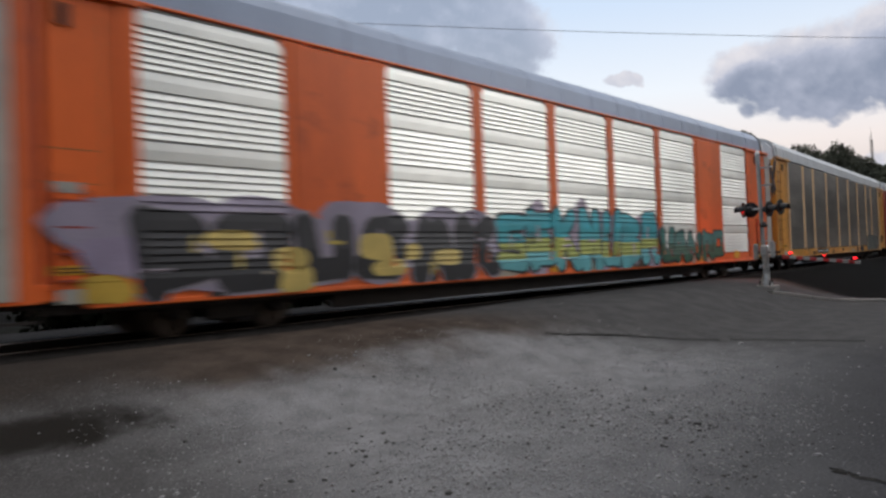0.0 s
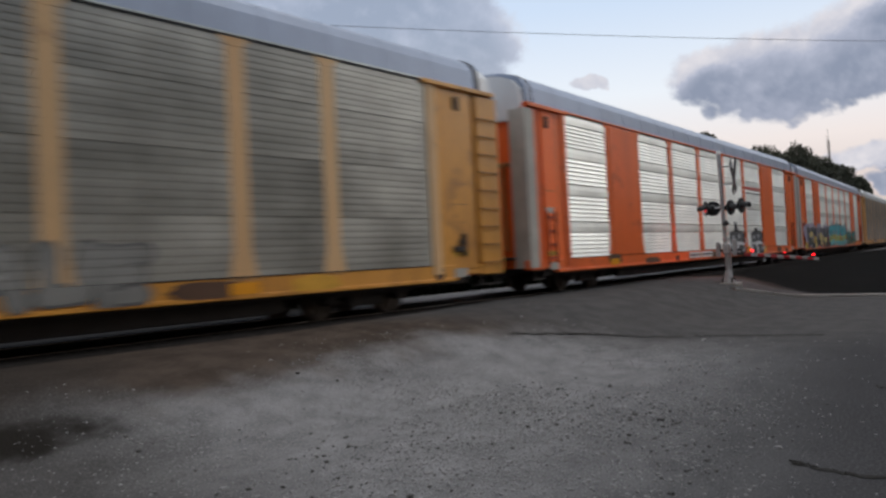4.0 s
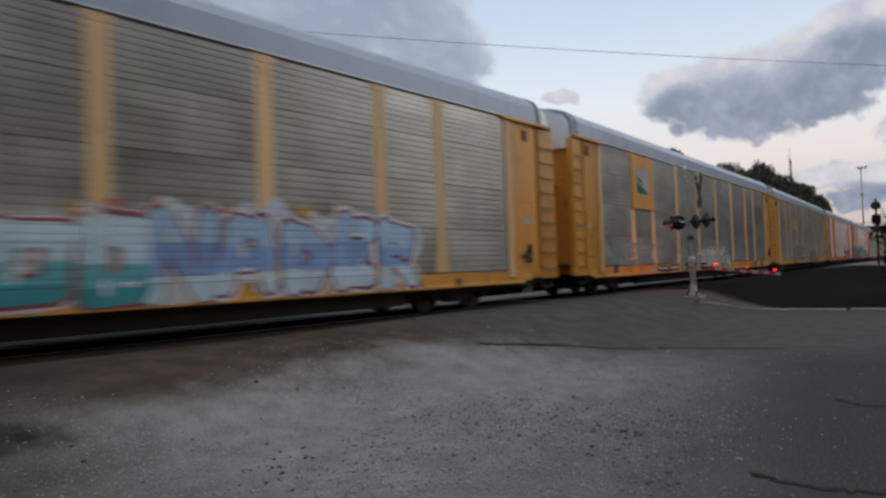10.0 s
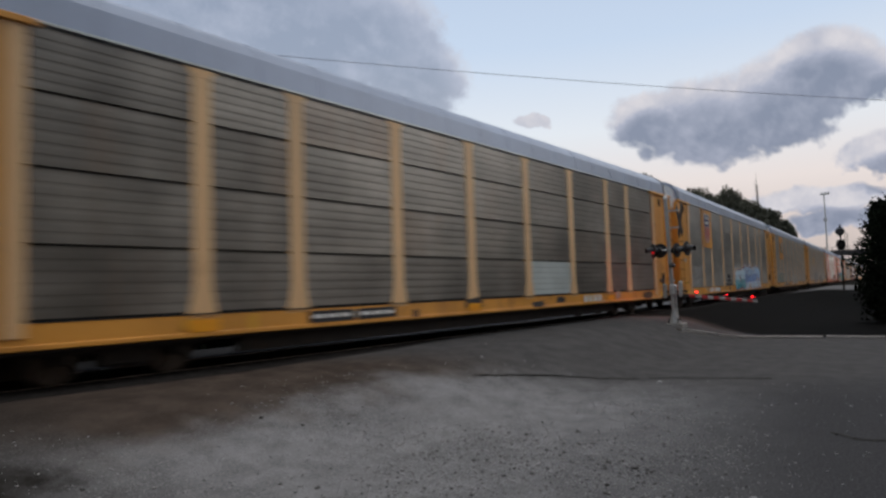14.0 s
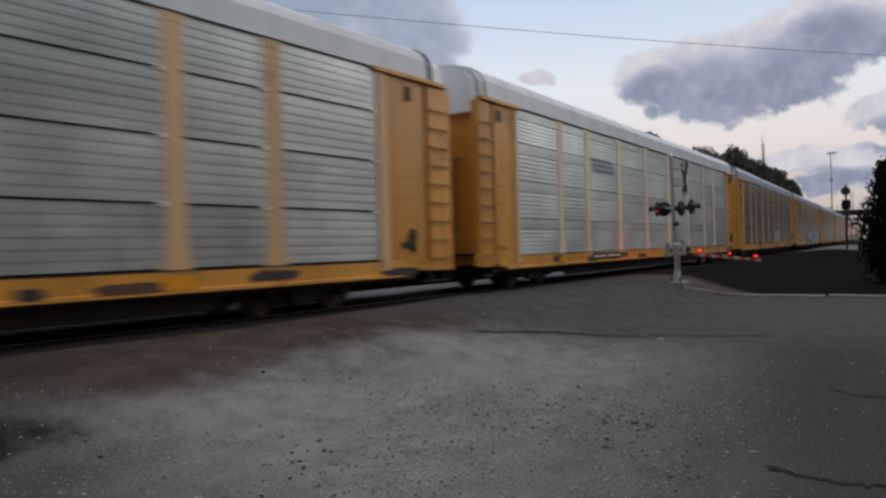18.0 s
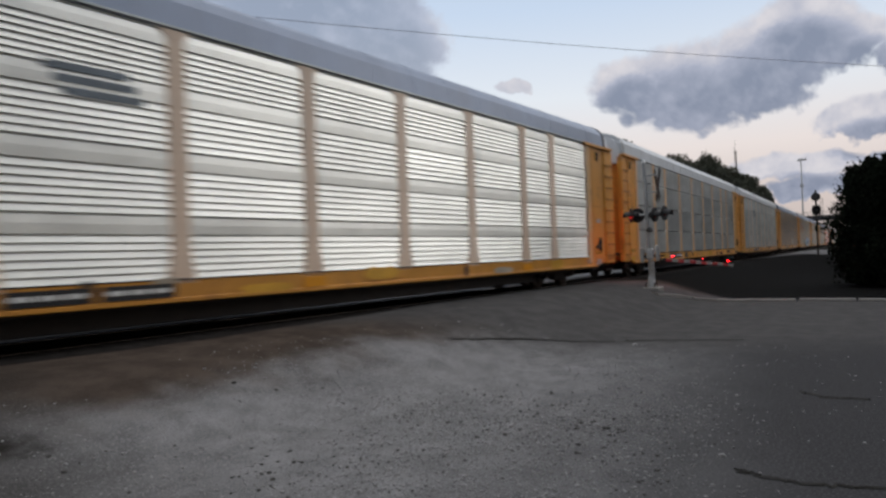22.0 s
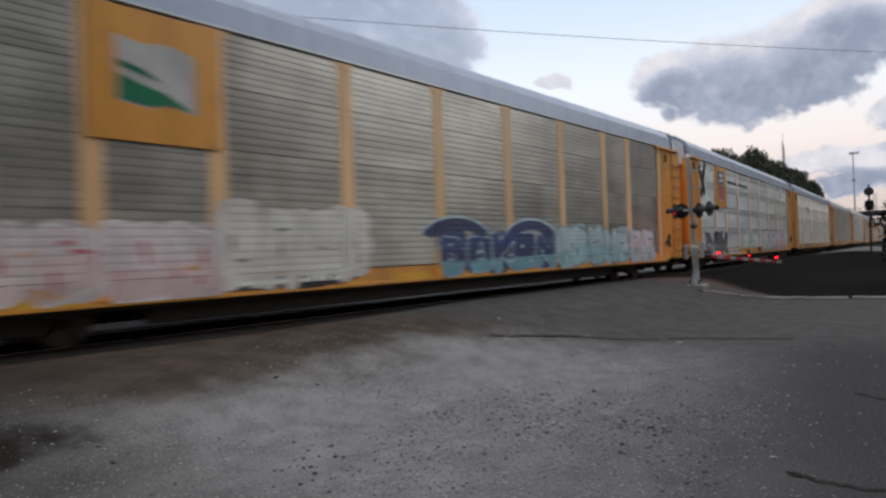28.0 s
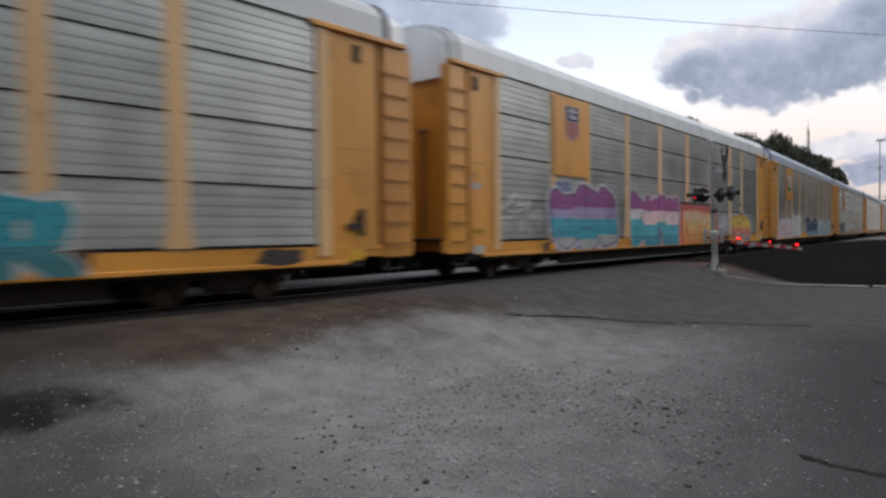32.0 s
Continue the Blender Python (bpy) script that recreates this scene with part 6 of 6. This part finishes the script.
def far_scrub():
    """Dark scrub added beyond the track to block light under the cars, thinning out along the line."""
    rng = random.Random(77)
    for i in range(16):
        s = -14 + i * 4.6 + rng.uniform(-0.6, 0.6)
        p = on_track(s, 4.6 + rng.uniform(-0.3, 0.5))
        g = tagged(new("blocker_scrub"), "low dark scrub bush added beyond the track to block light under cars", "bush", "scrub beyond the track")
        g.location = (p.x, p.y, gz(p.x, p.y) - 0.05)
        for j in range(2):
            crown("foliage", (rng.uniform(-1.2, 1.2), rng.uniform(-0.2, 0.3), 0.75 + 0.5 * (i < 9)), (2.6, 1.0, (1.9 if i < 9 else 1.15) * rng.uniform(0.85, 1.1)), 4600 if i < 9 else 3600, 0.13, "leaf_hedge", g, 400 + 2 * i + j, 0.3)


far_scrub()


def build_signal():
    mx, my = 21.12, 5.75
    z0 = gz(mx, my)
    g = tagged(new("crossing_signal"), "galvanised level crossing signal with red flashing lamps and lowered gate arm", "crossing signal")
    g.matrix_basis = pose(mx, my, z0)
    part("foundation", boxes((-0.32, 0.32, -0.32, 0.32, -0.25, 0.05), bevel=0.03), "concrete", g)
    part("pole_base", tube(tube(bmesh.new(), (0, 0, 0.05), (0, 0, 0.12), 0.19, 0.19, 12), (0, 0, 0.12), (0, 0.01, 0.40), 0.14, 0.085, 12), "galv_pole", g)
    for a in range(4):
        o = part("anchor_bolt", tube(bmesh.new(), (0, 0, 0.05), (0, 0, 0.2), 0.025, 0.025, 6), "dark_steel", g)
        o.location = (0.2 * math.cos(a * 1.57 + 0.8), 0.2 * math.sin(a * 1.57 + 0.8), 0)
    part("mast", tube(bmesh.new(), (0, 0.01, 0.3), (0, 0.10, 4.18), 0.062, 0.062, 14), "galv_pole", g)
    part("finial", tube(bmesh.new(), (0, 0.10, 4.16), (0, 0.105, 4.28), 0.085, 0.035, 10), "arm_white", g)
    # crossbuck seen almost edge on, from behind
    for tilt, x in ((53, 0.0), (-53, 0.035)):
        cb = part("crossbuck", boxes((x, x + 0.02, -0.62, 0.62, -0.135, 0.135), bevel=0.004), "sign_back", g)
        cb.matrix_basis = pose(0.1, -0.27, 3.42, 0, 0, -64) @ pose(0, 0, 0, tilt, 0, 0)
    cs = part("track_count_sign", boxes((0, 0.015, -0.02, 0.42, -0.13, 0.13), bevel=0.004), "sign_back", g)
    cs.matrix_basis = pose(0.1, -0.27, 2.98, 0, 0, -75)
    part("sign_bracket", boxes((0.0, 0.12, -0.30, 0.10, 3.72, 3.76)), "galv_pole", g)
    part("sign_bracket", boxes((0.0, 0.12, -0.30, 0.10, 3.16, 3.20)), "galv_pole", g)
    part("lamp_crossarm", tube(bmesh.new(), (0, -0.62, 2.45), (0, 0.62, 2.45), 0.03, 0.03, 8), "galv_pole", g)

    def lamp(y, x, z, yaw, lens):
        h = part("flashing_lamp", tube(bmesh.new(), (0, 0, 0), (0.03, 0, 0), 0.24, 0.24, 26), "black", g, "round black lamp backboard")
        h.matrix_basis = pose(x, y, z, 0, 0, yaw)
        part("housing", tube(bmesh.new(), (0.03, 0, 0), (0.20, 0, 0), 0.13, 0.08, 16), "black", h)
        part("lens", tube(bmesh.new(), (-0.03, 0, 0), (0.0, 0, 0), 0.085, 0.11, 18), lens, h)
        bm = bmesh.new()
        prev = None
        for i in range(11):
            a = math.pi * (i / 10) * 1.2 - 0.31
            p, q = Vector((-0.002, 0.125 * math.cos(a), 0.125 * math.sin(a))), Vector((-0.22, 0.12 * math.cos(a), 0.12 * math.sin(a) - 0.03))
            r = (bm.verts.new(p), bm.verts.new(q), bm.verts.new(q * 1.05), bm.verts.new(p * 1.06))
            if prev:
                for u in range(3):
                    bm.faces.new((prev[u], prev[u + 1], r[u + 1], r[u]))
            prev = r
        part("hood", bm, "black", h)
    lamp(0.56, -0.12, 2.44, -55, "lens_bright")
    lamp(0.40, 0.12, 2.44, 184, "lens_beam")
    lamp(-0.24, -0.14, 2.42, 76, "lens_off")
    lamp(-0.54, -0.05, 2.46, 79, "lens_off")
    part("bell", tube(tube(bmesh.new(), (-0.08, -0.03, 1.86), (-0.08, -0.03, 1.92), 0.05, 0.13, 12), (-0.08, -0.03, 1.92), (-0.08, -0.03, 2.02), 0.13, 0.05, 12), "black", g)
    # gate machine with counterweights
    m = part("gate_machine", boxes((-0.12, 0.12, -0.11, 0.11, 0.95, 1.30), bevel=0.04), "galv_pole", g)
    part("machine_door", boxes((-0.132, -0.12, -0.07, 0.07, 1.02, 1.24), bevel=0.008), "galv_pole", m)
    for y0, z0_, z1_ in ((0.19, 0.86, 1.34), (-0.31, 0.90, 1.42)):
        part("counterweight", boxes((-0.10, -0.04, y0, y0 + 0.12, z0_, z1_), (0.05, 0.10, y0 + 0.01, y0 + 0.11, z0_ + 0.03, z1_ - 0.04), bevel=0.022), "galv_pole", m)
    part("gate_bracket", boxes((-0.02, 0.02, -0.46, 0.30, 1.04, 1.10), bevel=0.01), "dark_steel", m)
    for z in (0.94, 1.40):
        part("mounting_clamp", tube(bmesh.new(), (0, 0.015, z), (0, 0.016, z + 0.05), 0.10, 0.10, 12), "galv_pole", m)
    part("conduit", tube(bmesh.new(), (0.02, -0.09, 0.0), (0.02, -0.08, 0.95), 0.03, 0.03, 8), "galv_pole", g)
    # the arm
    a, b = Vector((0.15, -0.45, 0.93)), Vector((4.0, -1.87, 0.60))
    arm = part("gate_arm", boxes((-0.3, 0.0, -0.025, 0.025, -0.05, 0.05), bevel=0.01), "dark_steel", g, "lowered red and white striped gate arm")
    d = b - a
    n = 12
    arm.matrix_basis = Matrix.Translation(a) @ d.to_track_quat("X", "Z").to_matrix().to_4x4()
    L = d.length / n
    for i in range(n):
        part("arm_stripe", boxes((i * L, (i + 1) * L - 0.004, -0.018, 0.018, -0.052, 0.052), bevel=0.006), "arm_dim" if i % 2 else "arm_red", arm)
    for u, lr in ((0.10, 0.019), (0.52, 0.008), (0.92, 0.019)):
        part("arm_lamp", tube(bmesh.new(), (u * d.length, 0.05, 0.14), (u * d.length, -0.05, 0.14), lr, lr, 14), "lens_on", arm)
        part("lamp_clip", boxes((u * d.length - 0.02, u * d.length + 0.02, -0.03, 0.03, 0.045, 0.11)), "dark_steel", arm)


build_signal()


def build_far_things():
    # lattice radio mast
    t = tagged(new("radio_mast"), "thin lattice radio mast behind the trees", "radio mast")
    t.location = (167, 25.5, 0)
    bm = bmesh.new()
    for a in range(3):
        tube(bm, (0.3 * math.cos(a * 2.1), 0.3 * math.sin(a * 2.1), 0), (0.22 * math.cos(a * 2.1), 0.22 * math.sin(a * 2.1), 24), 0.07, 0.06, 5)
    for z in range(0, 24):
        for a in range(3):
            tube(bm, (0.28 * math.cos(a * 2.1), 0.28 * math.sin(a * 2.1), z), (0.28 * math.cos(a * 2.1 + 2.1), 0.28 * math.sin(a * 2.1 + 2.1), z + 1), 0.035, 0.035, 4)
    part("lattice", bm, "dark_steel", t)
    part("antenna", tube(tube(bmesh.new(), (0, 0, 24), (0, 0, 26.5), 0.05, 0.03, 5), (0.3, 0.3, 23.5), (0.35, 0.35, 25), 0.05, 0.05, 5), "dark_steel", t)
    # light pole
    t = tagged(new("yard_light_pole"), "tall grey yard light pole with a crossarm of lamps", "light pole")
    t.location = (188, 13.65, 0)
    part("pole", tube(bmesh.new(), (0, 0, 0), (0, 0, 22.8), 0.22, 0.14, 8), "galv_pole", t)
    part("crossarm", boxes((-0.1, 0.1, -1.2, 0.9, 22.5, 22.75)), "galv_pole", t)
    for y in (-1.0, -0.3, 0.4):
        part("lamp_head", boxes((-0.3, 0.3, y - 0.22, y + 0.22, 22.75, 23.1), bevel=0.05), "galv_pole", t)
    part("platform", boxes((-0.3, 0.3, -0.4, 0.4, 15.9, 16.6)), "galv_pole", t)
    # railway signal
    t = tagged(new("railway_signal"), "dark railway signal with two stacked round heads", "railway signal")
    t.location = (94, 5.2, 0)
    part("pole", tube(bmesh.new(), (0, 0, 0), (0, 0, 8.4), 0.11, 0.11, 8), "dark_steel", t)
    for z in (7.55, 5.9):
        h = part("signal_head", tube(bmesh.new(), (-0.3, 0, z), (-0.22, 0, z), 0.52, 0.52, 20), "black", t)
        part("hood", tube(bmesh.new(), (-0.6, 0, z), (-0.3, 0, z), 0.16, 0.16, 10), "black", h)
    part("cabinet", boxes((-0.3, 0.3, -0.42, 0.42, 5.3, 6.5), bevel=0.04), "black", t)
    part("ladder", boxes((0.1, 0.14, -0.75, -0.71, 3, 7.4), (0.1, 0.14, -0.45, -0.41, 3, 7.4), *[(0.1, 0.14, -0.72, -0.42, z, z + 0.05) for z in np.arange(3, 7.4, 0.35)]), "dark_steel", t)
    # bridge over the line
    t = tagged(new("overbridge"), "dark steel road bridge crossing over the railway", "bridge")
    t.location = (182, 8, 0)
    part("girder", boxes((-1, 1, -14, 7.5, 7.1, 8.2), (-1.1, 1.1, -14, 7.5, 8.15, 8.35)), "bridge_steel", t)
    for y in (-13, -4, 6.8):
        part("pier", boxes((-0.6, 0.6, y - 0.5, y + 0.5, 0, 7.1)), "concrete", t)
    for y in np.arange(-14, 7.5, 1.5):
        part("railing_post", boxes((-1.05, -0.98, y, y + 0.08, 8.35, 9.2)), "bridge_steel", t)
    part("railing", boxes((-1.05, -0.98, -14, 7.5, 9.15, 9.22), (-1.05, -0.98, -14, 7.5, 8.75, 8.8)), "bridge_steel", t)
    # wooden pole at the bush
    t = tagged(new("utility_pole"), "weathered wooden utility pole standing against the bush", "utility pole")
    t.location = (27.3, -2.62, 0)
    part("pole", tube(bmesh.new(), (0, 0, -0.2), (0.03, 0.04, 7.25), 0.165, 0.115, 12), "wood_pole", t)
    for z, y in ((6.95, 0.2), (6.5, -0.2), (7.1, -0.16)):
        part("insulator", tube(bmesh.new(), (0, y * 0.6, z), (0, y * 1.4, z + 0.08), 0.05, 0.06, 8), "dark_steel", t)
    sg = part("warning_plate", boxes((-0.20, -0.185, -0.22, 0.24, 1.70, 2.06), bevel=0.006), "sign_orange", t, "faded orange warning plate")
    part("plate_bolt", tube(bmesh.new(), (-0.215, 0.01, 1.98), (-0.20, 0.01, 1.98), 0.02, 0.02, 8), "dark_steel", sg)
    part("guy_guard", tube(bmesh.new(), (-0.1, 0.32, 0.0), (-0.06, 0.20, 1.3), 0.035, 0.035, 8), "arm_dim", t)
    # marker post
    t = tagged(new("marker_post"), "thin pale marker post leaning beside the bush", "marker post")
    t.location = (33.0, 0.15, 0)
    part("post", boxes((-0.04, 0.04, -0.04, 0.04, 0, 1.1), bevel=0.01), "arm_dim", t)


build_far_things()


def build_wire():
    """The overhead line: one slack cable between two poles far apart."""
    a, b = Vector(WIRE[0]), Vector(WIRE[1])
    ends = [a + (a - b) * 1.2, b + (b - a) * 0.9]
    cv = bpy.data.curves.new("overhead_cable", "CURVE")
    cv.dimensions, cv.bevel_depth, cv.bevel_resolution = "3D", 0.014, 1
    sp = cv.splines.new("POLY")
    us = np.linspace(0, 1, 40)
    sp.points.add(len(us) - 1)
    for p, u in zip(sp.points, us):
        q = ends[0].lerp(ends[1], u) - Vector((0, 0, WIRE_SAG * 4 * (u * (1 - u) - 0.24)))
        p.co = (*q, 1)
    ob = new("overhead_cable", cv)
    cv.materials.append(M["cable"])
    tagged(ob, "thin dark grey overhead cable spanning high above the track", "cable")
    for e in ends:
        z = e.z + WIRE_SAG * 4 * 0.24
        t = tagged(new("utility_pole"), "tall weathered wooden utility pole carrying the cable", "utility pole")
        t.location = (e.x, e.y, 0)
        part("pole", tube(bmesh.new(), (0, 0, -0.3), (0, 0, z + 0.3), 0.2, 0.13, 10), "wood_pole", t)
        part("insulator", tube(bmesh.new(), (0, 0, z - 0.08), (0, 0.22, z), 0.05, 0.06, 8), "dark_steel", t)


WIRE, WIRE_SAG = ((20.71, 23.17, 13.32), (45.85, -0.63, 12.03)), 1.6
build_wire()


# ---- small things on the ground ----
def scatter_stones(name, count, material, seed, size, label):
    rng = np.random.default_rng(seed)
    vs, fs = [], []
    base = np.array([(1, 0, -0.2), (0, 1, -0.2), (-1, 0, -0.2), (0, -1, -0.2), (0.55, 0.5, 0.6), (-0.55, 0.5, 0.6), (-0.5, -0.55, 0.6), (0.5, -0.5, 0.6)])
    faces = [(0, 1, 4), (1, 5, 4), (1, 2, 5), (2, 6, 5), (2, 3, 6), (3, 7, 6), (3, 0, 7), (0, 4, 7), (4, 5, 6, 7)]
    n = 0
    while n < count:
        x, y = rng.uniform(0.9, 12.5), rng.uniform(-0.6, 7.2)
        d = 0.5 + 0.9 * noise.noise(Vector((x * 0.45, y * 0.45, seed)))
        fall = math.exp(-((x - 4.8) / 3.0) ** 2 - ((y - 3.0) / 2.0) ** 2) * min(1.0, max(0.0, (y - 0.16 * x + 0.6) / 1.5))
        if rng.random() > d * (0.006 + 1.0 * fall):
            continue
        s = size * rng.lognormal(0, 0.45)
        a = rng.uniform(0, 6.28)
        p = base * rng.uniform(0.7, 1.3, (8, 3)) * s * np.array([1, rng.uniform(0.6, 1), 0.6])
        c, q = math.cos(a), math.sin(a)
        p = np.stack([p[:, 0] * c - p[:, 1] * q + x, p[:, 0] * q + p[:, 1] * c + y, p[:, 2] + gz(x, y) + 0.004], 1)
        k = len(vs)
        vs += p.tolist()
        fs += [tuple(i + k for i in f) for f in faces]
        n += 1
    me = bpy.data.meshes.new(name)
    me.from_pydata(vs, [], fs)
    tagged(put(name, me, material), label, "gravel", kind="stuff")


scatter_stones("loose_gravel", 14000, "stone_light", 5, 0.0085, "pale loose gravel scattered over the lot")
scatter_stones("dark_gravel", 1300, "stone_dark", 6, 0.0105, "dark loose stones scattered over the lot")


def ribbon(name, pts, w0, material, label, category, seed, dz=0.006):
    """A thin uneven crack line on the ground."""
    rng = random.Random(seed)
    bm = bmesh.new()
    prev = None
    fine = []
    for (xa, ya), (xb, yb) in zip(pts, pts[1:]):
        for u in np.linspace(0, 1, 9)[:-1]:
            fine.append((xa + (xb - xa) * u + rng.uniform(-0.04, 0.04), ya + (yb - ya) * u + rng.uniform(-0.04, 0.04)))
    for i, (x, y) in enumerate(fine):
        a, b = Vector(fine[max(0, i - 1)]), Vector(fine[min(len(fine) - 1, i + 1)])
        d = (b - a).normalized()
        w = w0 * rng.uniform(0.3, 1.0) * (0.2 if i in (0, len(fine) - 1) else 1)
        r = [bm.verts.new((x - d.y * o * w, y + d.x * o * w, gz(x, y) + dz + (0.012 if o == 0 else 0))) for o in (-1, 0, 1)]
        if prev:
            for k in (0, 1):
                bm.faces.new((prev[k], prev[k + 1], r[k + 1], r[k]))
        prev = r
    bmesh.ops.recalc_face_normals(bm, faces=bm.faces)
    tagged(part(name, bm, material), label, category, kind="structure")


M["crack"] = mat("dark_crack_soil", (0.02, 0.019, 0.017), 0.95, 0, 0.4, 10, 60, 0.4, rand=0)
ribbon("pavement_crack", [(8.85, 5.85), (9.6, 5.55), (10.4, 5.26), (11.0, 4.85), (11.6, 4.4), (12.1, 3.9)], 0.05, "crack", "dark crack along the asphalt edge", "crack", 1, 0.016)
ribbon("pavement_crack", [(12.1, 3.8), (12.45, 3.2), (12.6, 2.6), (12.9, 1.6)], 0.035, "crack", "thin dark crack in the asphalt", "crack", 2, 0.016)
ribbon("pavement_crack", [(4.85, 0.62), (4.73, 0.42), (4.70, 0.1), (4.80, -0.3), (4.9, -0.9)], 0.035, "crack", "dark crack with weeds by the verge", "crack", 3)
ribbon("pavement_crack", [(8.3, 0.45), (8.0, 0.1), (8.1, -0.35)], 0.05, "crack", "short dark crack by the verge", "crack", 4)


def grass_verge():
    rng = np.random.default_rng(9)
    n = 34000
    x = rng.uniform(2.6, 11.9, n)
    y = -0.82 - rng.random(n) ** 1.5 * 3.8 + 0.18 * np.sin(x * 3.1) * rng.random(n)
    vs, fs = [], []
    h = rng.uniform(0.05, 0.17, n)
    a = rng.uniform(0, 6.28, n)
    for i in range(n):
        c, s = math.cos(a[i]) * 0.008, math.sin(a[i]) * 0.008
        lx, ly = rng.uniform(-0.06, 0.06, 2)
        vs += [(x[i] - c, y[i] - s, 0), (x[i] + c, y[i] + s, 0), (x[i] + lx, y[i] + ly, h[i])]
        fs.append((3 * i, 3 * i + 1, 3 * i + 2))
    me = bpy.data.meshes.new("grass_verge")
    me.from_pydata(vs, [], fs)
    tagged(put("grass_verge", me, "grass"), "short rough green grass along the verge", "grass", kind="stuff")


grass_verge()


def motions():
    times = np.linspace(0.0, 32.0, 65)
    for k, car in CARS:
        walk(car, [(float(t), car_pose(travel(float(t)) - PITCH * k)) for t in times])
    first = WHEELS[0]
    walk(first, [(i / 30, pose(0, 0, 0, 0, math.degrees(travel(i / 30) / 0.42) % 360, 0)) for i in range(961)])
    keys = first.animation_data
    for w in WHEELS[1:]:
        w.rotation_mode = "QUATERNION"
        w.animation_data_create()
        w.animation_data.action = keys.action
        w.animation_data.action_slot = keys.action_slot


motions()
